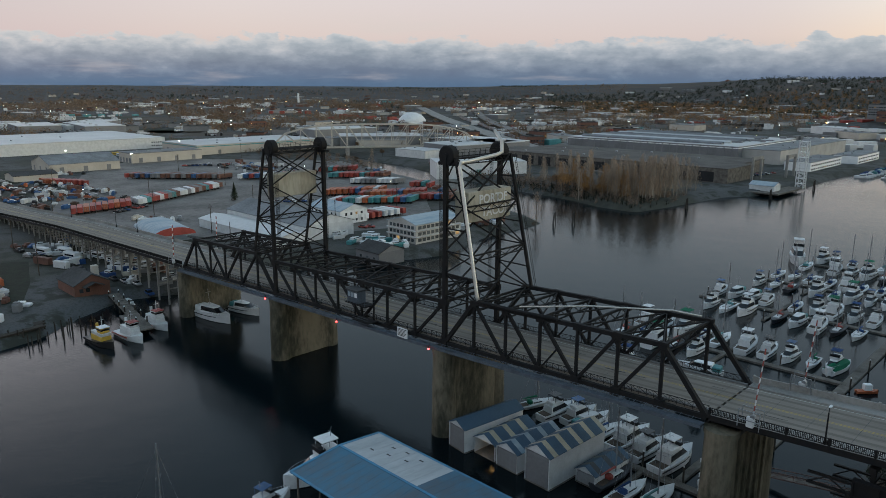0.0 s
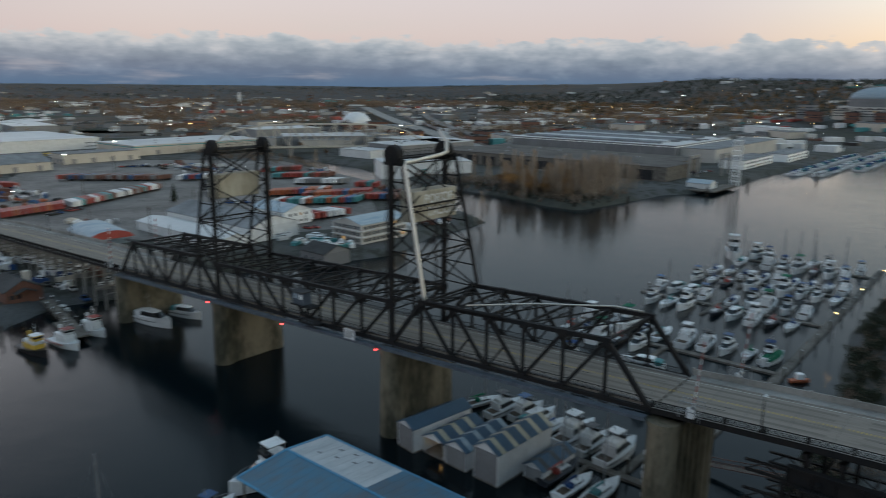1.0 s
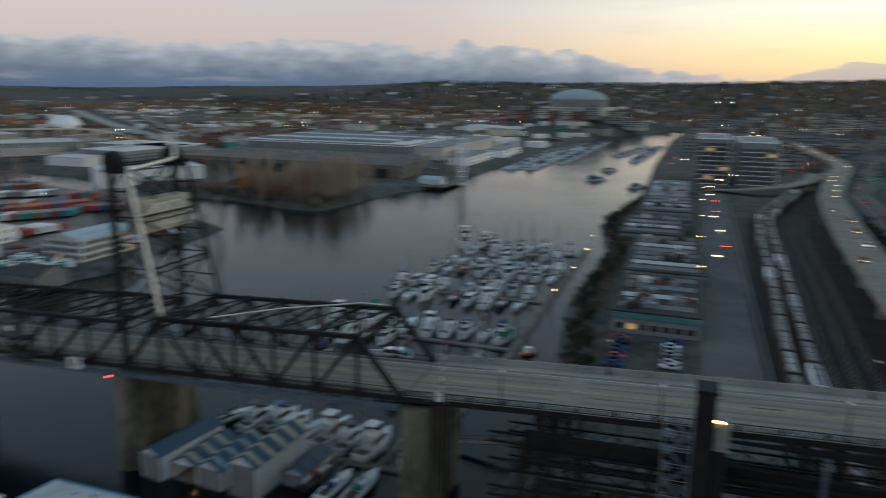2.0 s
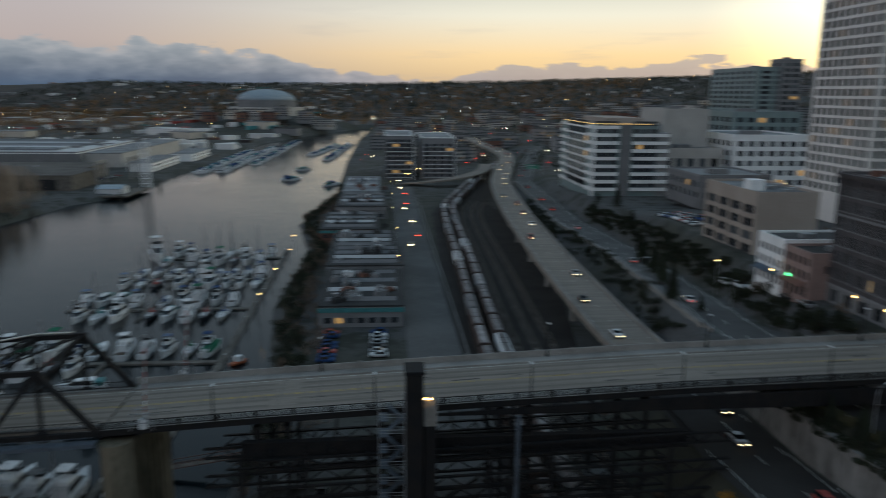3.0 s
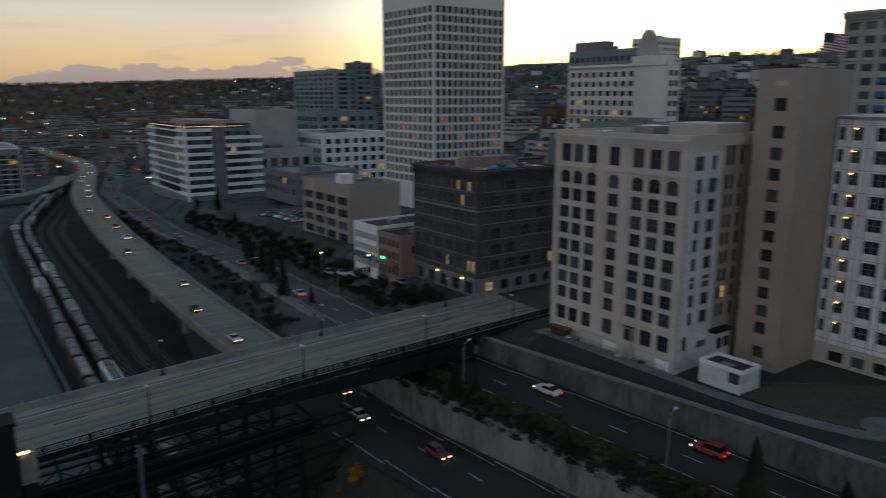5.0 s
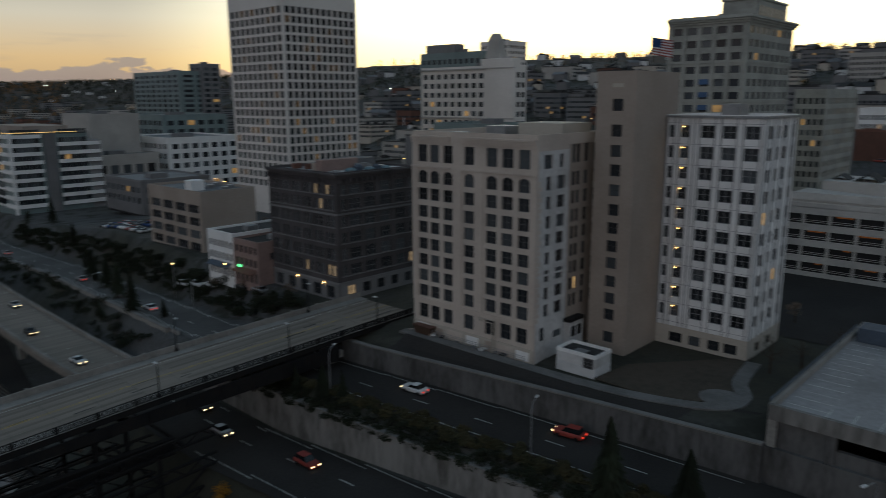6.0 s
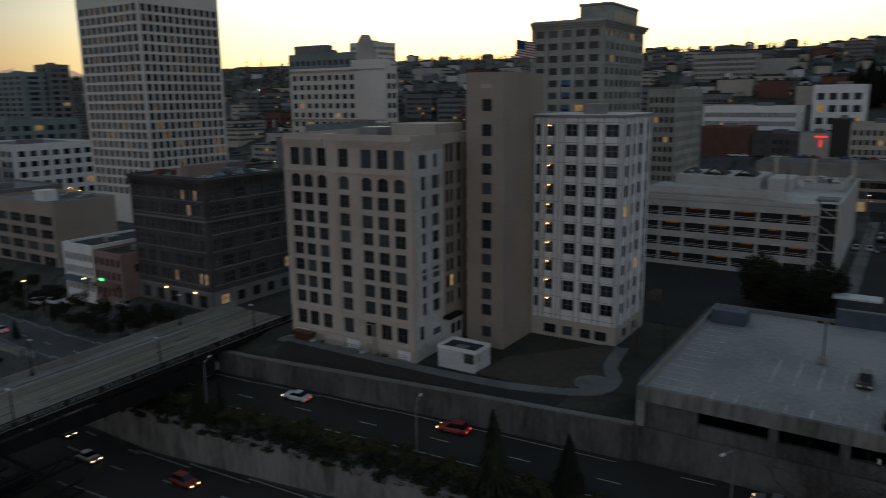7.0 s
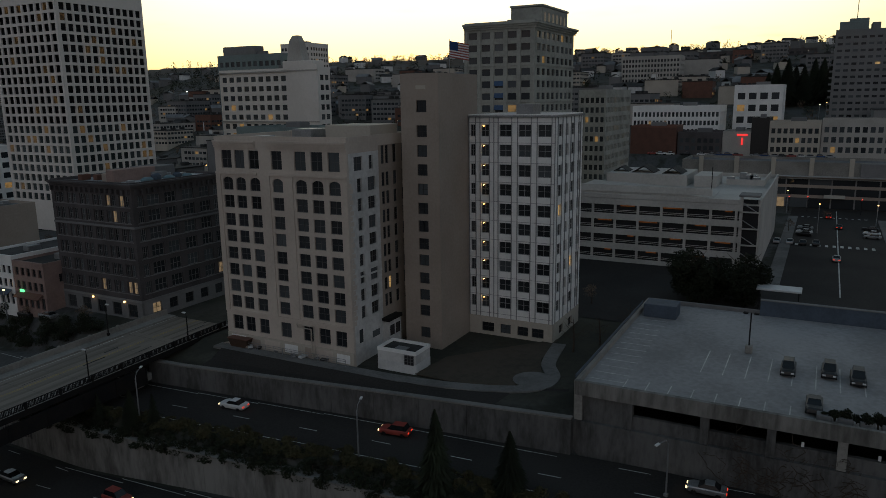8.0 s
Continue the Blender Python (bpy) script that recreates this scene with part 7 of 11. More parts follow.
def sail_boat(name, L, canvas, label, hull=None, group="moored boats"):
    B, side = L * 0.29, L * 0.095
    t = thing(name, (0, 0, 0), label, "boat", group)
    part("hull", hull_shape(L, B, side, side * 1.35, 0.7), hull or WHITE, t)
    part("cabin", Shape().soft(-L * 0.12, L * 0.2, -B * 0.26, B * 0.26, side, side + 0.55, 0.15), WHITE, t)
    part("cockpit", Shape().soft(-L * 0.42, -L * 0.2, -B * 0.3, B * 0.3, side + 0.02, side + 0.12, 0.03), TEAK, t, "dark open cockpit")
    part("cabin_window", Shape().box(-L * 0.08, L * 0.14, -B * 0.262 - 0.02, B * 0.262 + 0.02, side + 0.15, side + 0.42), GLASS_CAR, t)
    part("mast", Shape().tube([(L * 0.06, 0, side), (L * 0.06, 0, L * 1.3)], [0.16, 0.12], 6), STEEL_GREY, t)
    st = Shape()
    for p in ((L * 0.49, 0, side), (-L * 0.48, 0, side), (L * 0.04, B * 0.45, side), (L * 0.04, -B * 0.45, side)):
        st.bar(p, (L * 0.06, 0, L * 1.22), 0.03)
    st.bar((L * 0.06, -B * 0.3, L * 0.75), (L * 0.06, B * 0.3, L * 0.75), 0.05)
    part("rigging", st, STEEL_GREY, t)
    boom = part("boom", Shape().tube([(L * 0.05, 0, side + 1.3), (-L * 0.36, 0, side + 1.35)], 0.07, 6), STEEL_GREY, t)
    part("sail_cover", Shape().tube([(L * 0.04, 0, side + 1.5), (-L * 0.15, 0, side + 1.55), (-L * 0.35, 0, side + 1.5)], [0.24, 0.2, 0.1], 7), canvas, boom, "furled sail under a cover")
    part("cockpit_hood", Shape().soft(-L * 0.2, -L * 0.1, -B * 0.28, B * 0.28, side, side + 1.0, 0.2), canvas, t)
    return t


FLEET = [motor_yacht("motor_yacht", 12.5, WHITE, "white flybridge motor yacht with dark windows"), motor_yacht("motor_yacht", 11.0, NAVY, "white motor yacht with a navy canopy"),
         motor_yacht("motor_yacht", 13.5, GREEN, "large white motor yacht with a green canvas canopy"), motor_yacht("cabin_cruiser", 10.0, BLUE, "white cabin cruiser with a blue canopy"),
         motor_yacht("cabin_cruiser", 11.0, TEAL, "white cabin cruiser with a teal cockpit cover", False), motor_yacht("cabin_cruiser", 10.5, BLACK, "white cabin cruiser with a black canopy"),
         sail_boat("sailing_boat", 10.5, NAVY, "white sailing boat with a navy sail cover"), sail_boat("sailing_boat", 12.0, TEAL, "white sailing boat with a teal sail cover"),
         sail_boat("sailing_boat", 9.5, GREEN, "white sailing boat with a green sail cover"), sail_boat("sailing_boat", 11.0, RED, "dark-hulled sailing boat with a red sail cover", BOOT)]
used = set()


def moor(i, x, y, turn, scale=1.0):
    """Puts a boat of the fleet at a berth: the first of each kind itself, then copies."""
    b = FLEET[i]
    m = pose(x, y, 0.05, 0, 0, turn)
    if i in used:
        return copy_thing(b, m)
    used.add(i)
    b.matrix_basis = m
    return b


def floating_dock(name, x0, x1, y0, y1, label, piles=()):
    d = thing(name, (x0, y0, 0), label, "dock", "floating docks")
    w, l = x1 - x0, y1 - y0
    n = max(1, int(max(w, l) / 6))
    for i in range(n):
        g = 0.04
        if w > l:
            part("float", Shape().soft(w * i / n + g, w * (i + 1) / n - g, 0, l, -0.25, 0.5, 0.05), TIMBER, d)
        else:
            part("float", Shape().soft(0, w, l * i / n + g, l * (i + 1) / n - g, -0.25, 0.5, 0.05), TIMBER, d)
    for px, py in piles:
        q = part("mooring_post", Shape().tube([(px - x0, py - y0, -3.0), (px - x0, py - y0, 3.4)], 0.18, 8), PILE, d)
        part("cone_cap", Shape().tube([(px - x0, py - y0, 3.4), (px - x0, py - y0, 3.75)], [0.2, 0.03], 8), WHITE, q, "white cone cap")
    return d


r2 = random.Random(21)
pick = [0, 1, 0, 3, 4, 5, 6, 7, 6, 8, 3, 1, 6, 9, 7, 0, 6, 5, 2]
floating_dock("marina_dock", 50.6, 53.0, 78, 222, "long grey timber walkway of the marina", [(53.3, y) for y in range(82, 222, 16)])
# four docks with boats on both sides and open water between them
for yd, x0, gap, near, far in ((85.0, -6.0, 22.0, 4.5, 8.8), (133.2, -5.0, 18.6, 8.6, 8.8), (171.4, 1.0, 17.4, 8.0, 8.6), (207.4, 5.5, 99.0, 7.2, 7.2)):
    floating_dock("finger_dock", x0 - 2, 50.6, yd - 1.0, yd + 1.0, "grey timber dock between moored boats", [(x, yd + 1.2) for x in range(int(x0), 50, 14)])
    for sgn, off in ((-1, near), (1, far)):
        x, k = x0 + (0.0 if sgn < 0 else 1.2), 0
        while x < 49:
            if abs(x - gap) < 2.4:
                floating_dock("finger_dock", gap - 0.6, gap + 0.6, yd + (1.0 if sgn > 0 else -12.5), yd + (12.5 if sgn > 0 else -1.0), "narrow grey timber finger dock", [(gap, yd + sgn * 12.2)])
                x = gap + 2.9
                continue
            if not (yd < 90 and sgn < 0 and x > 24) and r2.random() < 0.93:
                moor(pick[r2.randrange(len(pick))], x, yd + sgn * (off + r2.uniform(-0.7, 0.5)), (90 if sgn > 0 else -90) + (180 if r2.random() < 0.22 else 0) + r2.uniform(-3, 3))
            k += 1
            x += r2.choice((5.0, 5.3, 5.6)) + (0.5 if k % 2 == 0 else 0)
# larger yacht at the head of the marina and the green covered one near the street
big = motor_yacht("motor_yacht", 19.0, WHITE, "large white three-deck motor yacht at the dock head")
big.matrix_basis = pose(-1.0, 209, 0.05, 0, 0, -70)
gc = thing("covered_boat", (47.4, 94.5, 0.05), "white boat under a tent of green canvas", "boat", "moored boats", 80)
part("hull", hull_shape(11, 3.5, 1.2, 1.7), WHITE, gc)
part("canvas_tent", Shape().loft([[(x, -w, 1.25), (x, -w * 0.8, 1.25 + h * 0.55), (x, 0, 1.25 + h), (x, w * 0.8, 1.25 + h * 0.55), (x, w, 1.25)] for x, w, h in ((-5.0, 1.55, 0.7), (-3.4, 1.7, 1.5), (0.2, 1.7, 1.7), (3.0, 1.3, 1.2), (4.6, 0.6, 0.55))]), GREEN, gc, "green canvas tent cover")
wb = thing("work_boat", (56.5, 84.0, 0.05), "small orange work skiff beside the walkway", "boat", "moored boats", 40)
part("hull", hull_shape(5, 1.9, 0.6, 0.9), ORANGE, wb)
part("cabin", Shape().soft(-1.0, 0.8, -0.7, 0.7, 0.8, 2.3, 0.1), WHITE, wb)

# boats under and beside the bridge
for i, x, y, a in ((8, 5.5, 23.5, 70), (5, 11.5, 23.5, 82), (3, 16.0, 25.5, 80), (4, 20.0, 24.0, 82), (6, 24.0, 23.0, 85), (0, 29.5, 23.0, 84), (5, 34.0, 22.0, 84), (0, 39.5, 21.5, 84), (9, 34.4, 8.5, 86), (6, 38.8, 6.0, 84), (7, 43.5, 7.0, 86),
                    (3, 17.5, 48.0, 10), (4, 29.0, 59.0, 15), (1, 8.0, 60.0, 5), (3, 33.0, 47.0, 12), (4, 23.0, 68.0, -170), (3, 48.0, 22.0, 86)):
    moor(i, x, y, a)
floating_dock("marina_dock", 30.0, 48.0, 14.2, 16.0, "grey timber dock beside the boathouses", [(36, 16.3), (44, 16.3)])
floating_dock("finger_dock", 42.4, 44.0, 16.0, 27.0, "short grey timber finger dock", [(44.3, 26.5)])
floating_dock("finger_dock", 36.3, 37.2, 4.0, 14.2, "short grey timber finger dock")
floating_dock("marina_dock", 49.0, 51.0, 26.0, 78.0, "grey timber walkway under the bridge", [(51.3, 40), (51.3, 60)])
gw = thing("gangway", (51.5, 27.0, 1.0), "red steel truss gangway from shore to dock", "gangway", turn=0)
g = Shape()
for y in (0, 1.6):
    g.bar((0, y, 0), (17, y, 2.6), 0.14).bar((0, y, 1.1), (17, y, 3.7), 0.1)
    for i in range(9):
        g.bar((i * 1.9, y, i * 0.29), (i * 1.9, y, i * 0.29 + 1.1), 0.06).bar((i * 1.9, y, i * 0.29), (i * 1.9 + 1.9, y, i * 0.29 + 1.39), 0.05)
part("truss", g, BROWN, gw)
part("walkway", Shape().bar((0, 0.8, -0.02), (17, 0.8, 2.58), 1.4, 0.06), TIMBER, gw)


def boathouse(x, y, w, d, h, rise, stripe, turn, label, wall=None, open_front=False):
    t = thing("boathouse", (x, y, 0), label, "boathouse", "floating boathouses", turn)
    wall = wall or WHITE
    for x0, x1, y0, y1 in ((0, 0.15, 0, d), (w - 0.15, w, 0, d), (0.15, w - 0.15, d - 0.15, d)):
        part("wall", Shape().box(x0, x1, y0, y1, 0.2, h), wall, t)
    part("float", Shape().soft(-0.15, w + 0.15, 0.0, d, -0.3, 0.25, 0.05), TIMBER, t)
    gp = Shape().add([(0, 0, h), (w, 0, h), (w / 2, 0, h + rise), (0, 0.15, h), (w, 0.15, h), (w / 2, 0.15, h + rise)], [(0, 1, 2), (5, 4, 3), (0, 3, 4, 1), (1, 4, 5, 2), (2, 5, 3, 0)])
    part("gable", gp, wall, t)
    part("gable", Shape().add([(a, b + d - 0.15, c) for a, b, c in gp.v], gp.f), wall, t)
    if not open_front:
        part("door", Shape().box(0.3, w - 0.3, 0.02, 0.12, 0.3, h - 0.15), GREYWALL, t, "grey roll-up door")
    for q in (0.0, w - 0.15):
        part("door_post", Shape().box(q, q + 0.15, -0.04, 0.15, 0.2, h), wall, t)
    n = int(d / 1.15)
    for i in range(n):
        y0, y1 = -0.25 + (d + 0.5) * i / n, -0.25 + (d + 0.5) * (i + 1) / n
        m = stripe if i % 3 == 1 else SLATE
        part("roof_panel", Shape().add([(-0.25, y0, h - 0.1), (w / 2, y0, h + rise + 0.02), (w / 2, y1, h + rise + 0.02), (-0.25, y1, h - 0.1), (-0.25, y0, h + 0.02), (w / 2, y0, h + rise + 0.14), (w / 2, y1, h + rise + 0.14), (-0.25, y1, h + 0.02)],
                                       [(3, 2, 1, 0), (4, 5, 6, 7), (0, 1, 5, 4), (1, 2, 6, 5), (2, 3, 7, 6), (3, 0, 4, 7)]), m, t)
        part("roof_panel", Shape().add([(w + 0.25, y0, h - 0.1), (w / 2, y0, h + rise + 0.02), (w / 2, y1, h + rise + 0.02), (w + 0.25, y1, h - 0.1), (w + 0.25, y0, h + 0.02), (w / 2, y0, h + rise + 0.14), (w / 2, y1, h + rise + 0.14), (w + 0.25, y1, h + 0.02)],
                                       [(0, 1, 2, 3), (7, 6, 5, 4), (4, 5, 1, 0), (5, 6, 2, 1), (6, 7, 3, 2), (7, 4, 0, 3)]), m, t)
    return t


boathouse(3.9, -2.6, 4.8, 15.5, 5.0, 1.2, SLATE, -8, "white floating boathouse with a blue-grey roof")
b = boathouse(9.6, -1.4, 5.4, 12.0, 3.4, 1.5, SKYLIGHT, -3, "white open-fronted boathouse lit warmly inside", open_front=True)
part("ceiling_lamp", Shape().box(2.4, 2.9, 2.0, 2.3, 3.3, 3.4), LAMP_WARM, b, "lit boathouse lamp")
boathouse(15.6, -2.0, 5.2, 13.0, 4.0, 1.5, WORNROOF, -3, "white floating boathouse with a blue and pale striped roof")
boathouse(22.6, -2.4, 5.6, 16.5, 6.3, 1.7, SKYLIGHT, -3, "tall white floating boathouse with a blue and tan striped roof")
boathouse(29.6, 3.6, 4.2, 10.5, 2.6, 1.2, BLACK, -3, "small white boathouse with dark roof slots")

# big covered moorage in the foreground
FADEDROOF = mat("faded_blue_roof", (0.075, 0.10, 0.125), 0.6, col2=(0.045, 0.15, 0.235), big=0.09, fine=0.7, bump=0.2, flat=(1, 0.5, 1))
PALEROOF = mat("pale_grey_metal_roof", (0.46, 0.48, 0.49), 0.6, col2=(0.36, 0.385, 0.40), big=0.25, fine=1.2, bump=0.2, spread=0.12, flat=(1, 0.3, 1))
BLUETRIM = mat("bright_blue_trim", (0.04, 0.21, 0.36), 0.5, col2=(0.06, 0.15, 0.24), big=0.3, fine=2.0)
cm = thing("covered_moorage", (3.0, -39.0, 0), "large covered moorage with a faded blue metal roof", "boathouse")
ridge, eave = 9.35, 8.5
for i in range(36):
    x0, x1 = i * 1.7, (i + 1) * 1.7 - 0.03
    near = Shape().add([(x0, 0, eave), (x1, 0, eave), (x1, 10, ridge), (x0, 10, ridge), (x0, 0, eave + 0.12), (x1, 0, eave + 0.12), (x1, 10, ridge + 0.12), (x0, 10, ridge + 0.12)], [(3, 2, 1, 0), (4, 5, 6, 7), (0, 1, 5, 4), (1, 2, 6, 5), (2, 3, 7, 6), (3, 0, 4, 7)])
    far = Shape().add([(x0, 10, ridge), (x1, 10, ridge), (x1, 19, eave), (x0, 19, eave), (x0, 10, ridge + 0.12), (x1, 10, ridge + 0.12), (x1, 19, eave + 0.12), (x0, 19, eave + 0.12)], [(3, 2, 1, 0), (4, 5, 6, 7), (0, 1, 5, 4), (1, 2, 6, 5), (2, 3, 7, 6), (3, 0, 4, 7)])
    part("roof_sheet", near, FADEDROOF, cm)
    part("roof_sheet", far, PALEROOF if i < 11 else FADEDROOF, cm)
for x in range(1, 62, 6):
    for y in (0.6, 9.5, 18.4):
        part("post", Shape().bar((x, y, -1), (x, y, 8.5 if y != 9.5 else 9.2), 0.25), TIMBER, cm)
part("ridge_cap", Shape().bar((0, 10, ridge + 0.16), (61, 10, ridge + 0.16), 0.5, 0.08), BLUETRIM, cm)
for y, z in ((0, eave), (19, eave)):
    part("eave_trim", Shape().bar((0, y, z + 0.1), (61.2, y, z + 0.1), 0.45, 0.14), BLUETRIM, cm)
part("gable_trim", Shape().bar((-0.05, 0, eave + 0.12), (-0.05, 10, ridge + 0.12), 0.5, 0.16).bar((-0.05, 10, ridge + 0.12), (-0.05, 19, eave + 0.12), 0.5, 0.16), BLUETRIM, cm)
for x, y in ((6.0, 16.5), (7.5, 14.0), (9.0, 17.0), (4.2, 13.2), (11.0, 14.8), (12.6, 16.8)):
    part("roof_patch", Shape().box(x, x + 0.9, y, y + 0.25, ridge + 0.14 - (y - 10) * (ridge - eave) / 9, ridge + 0.17 - (y - 10) * (ridge - eave) / 9), BLACK, cm, "dark patch on the pale roof")
hb = motor_yacht("house_boat", 15.0, WHITE, "large white house boat moored beside the covered berths")
hb.matrix_basis = pose(-4.4, -27.8, 0.05, 0, 0, 264)
moor(6, -12.5, -54.5, 30)
moor(3, -2.0, -40.5, 100)


def tug(x, y, turn, top, stripe, label):
    t = thing("tug_boat", (x, y, 0), label, "tug boat", "work boats at the pier", turn)
    t.scale = (0.74, 0.74, 0.74)
    part("hull", hull_shape(18, 6, 1.5, 3.0), BLACK if stripe is YELL else WHITE, t)
    part("fender", Shape().bar((-8.6, -3.0, 1.3), (3.0, -3.05, 1.6), 0.35).bar((-8.6, 3.0, 1.3), (3.0, 3.05, 1.6), 0.35), RUBBER if stripe is YELL else RED, t)
    part("deckhouse", Shape().soft(-4.5, 4.0, -1.9, 1.9, 1.6, 3.8, 0.15), stripe, t, "painted deckhouse")
    part("deckhouse_band", Shape().soft(-4.2, 3.8, -1.85, 1.85, 3.8, 5.0, 0.12), WHITE, t)
    wh = part("wheelhouse", Shape().soft(0.2, 3.6, -1.6, 1.6, 5.0, 7.0, 0.15), stripe, t)
    part("window_band", Shape().soft(0.14, 3.66, -1.66, 1.66, 5.9, 6.6, 0.05), GLASS_CAR, wh)
    part("wheelhouse_roof", Shape().soft(-0.1, 3.9, -1.8, 1.8, 7.0, 7.2, 0.05), top, t)
    part("funnel", Shape().tube([(-2.6, 0, 5.0), (-2.8, 0, 7.6)], 0.55, 10), stripe, t)
    part("mast", Shape().bar((1.2, 0, 7.2), (1.2, 0, 11.0), 0.14).bar((1.2, -0.9, 9.6), (1.2, 0.9, 9.6), 0.08), WHITE, t)


tug(-103.0, -28.5, 4, WHITE, YELL, "black-hulled tug boat with yellow and white deckhouse")
tug(-102.0, -21.0, 4, RED, WHITE, "white and red work boat moored at the pier")
tug(-107.0, -11.5, 4, RED, WHITE, "white pilot boat with a red roof at the pier")
bt = motor_yacht("fishing_boat", 15.0, WHITE, "white fishing boat moored beside the pier", False)
bt.matrix_basis = pose(-101.0, 4.0, 0.05, 0, 0, 8)
bt2 = motor_yacht("motor_launch", 12.0, TEAL, "white launch with a teal band behind the pier", False)
bt2.matrix_basis = pose(-100.0, 14.0, 0.05, 0, 0, 12)
pier = thing("timber_pier", (-140, -12, 0), "grey timber pier with white-capped piles", "pier", turn=-9)
for i in range(18):
    part("deck_plank_bay", Shape().soft(i * 2.2, i * 2.2 + 2.16, 0 if i < 10 else -2.0, 3.4, 1.6 if i > 9 else 2.6 - i * 0.1, 2.0 if i > 9 else 3.0 - i * 0.1, 0.04), TIMBER, pier)
    if i % 3 == 0:
        for y in (0.2, 3.2):
            q = part("pile", Shape().tube([(i * 2.2, y, -2.5), (i * 2.2, y, 3.8)], 0.22, 8), PILE, pier)
            part("pile_cap", Shape().tube([(i * 2.2, y, 3.8), (i * 2.2, y, 4.3)], [0.26, 0.03], 8), WHITE, q)
# derelict piles off the eastern shore
for i in range(34):
    x, y = -112 - r2.uniform(0, 16), -46 + r2.uniform(0, 26)
    solid("old_pile", Shape().tube([(0, 0, -2.5), (r2.uniform(-0.2, 0.2), r2.uniform(-0.2, 0.2), 2.0 + r2.uniform(0, 1.6))], [0.2, 0.16], 7), PILE, "dark weathered mooring pile standing in the water", "pile", group="old piles", at=(x, y, 0))
for x, y in ((-112, 212), (-93, 300), (-72, 372), (-68, 442), (-119, 205), (-40, 520)):
    t = thing("dolphin", (x, y, 0), "cluster of dark mooring piles lashed together", "pile cluster", "dolphins in the channel")
    for k in range(5):
        part("pile", Shape().tube([(math.cos(k * 1.26) * 1.0, math.sin(k * 1.26) * 1.0, -3), (math.cos(k * 1.26) * 0.35, math.sin(k * 1.26) * 0.35, 6.5 - 0.3 * k)], 0.2, 7), PILE, t)

FARB = []
for L, m, lab in ((11, WHITE, "distant white motor boat at its berth"), (12, NAVY, "distant white boat with a navy cover"), (10, TEAL, "distant white boat with a teal cover")):
    t = whole("motor_boat", [(hull_shape(L, L * 0.32, 1.2, 1.8), WHITE), (Shape().soft(-L * 0.3, L * 0.15, -L * 0.12, L * 0.12, 1.2, 2.9, 0.2).soft(-L * 0.22, L * 0.02, -L * 0.1, L * 0.1, 2.9, 3.5, 0.1), m),
                             (Shape().soft(-L * 0.26, L * 0.16, -L * 0.125, L * 0.125, 1.9, 2.5, 0.1), GLASS_CAR)], lab, "boat", "distant moored boats")
    FARB.append(t)
far_used = set()


def moor_far(x, y, turn):
    i = r2.randrange(3)
    m = pose(x, y, 0.05, 0, 0, turn)
    if i in far_used:
        return copy_thing(FARB[i], m)
    far_used.add(i)
    FARB[i].matrix_basis = m


# far marina along both sides of the channel
for row, (x0, y0, x1, y1, n) in enumerate(((-62, 536, -60, 770, 36), (-45, 542, -42, 830, 36), (-28, 610, -26, 950, 32), (16, 720, 36, 880, 18), (36, 660, 50, 900, 20))):
    for i in range(n):
        q = i / n
        moor_far(x0 + (x1 - x0) * q + r2.uniform(-1, 1), y0 + (y1 - y0) * q, r2.choice((0, 180)) + 8)
    s = Shape().ribbon([(x0 + 7.5, y0, 0.3), (x1 + 7.5, y1, 0.3)], 1.0, 0.0, 0.5)
    solid("marina_dock", s, TIMBER, "distant grey marina walkway", "dock", group="floating docks")
for x, y in ((20, 484), (24, 490), (18, 496), (21, 560), (25, 566), (54, 450), (56, 458)):
    moor_far(x, y, 30)

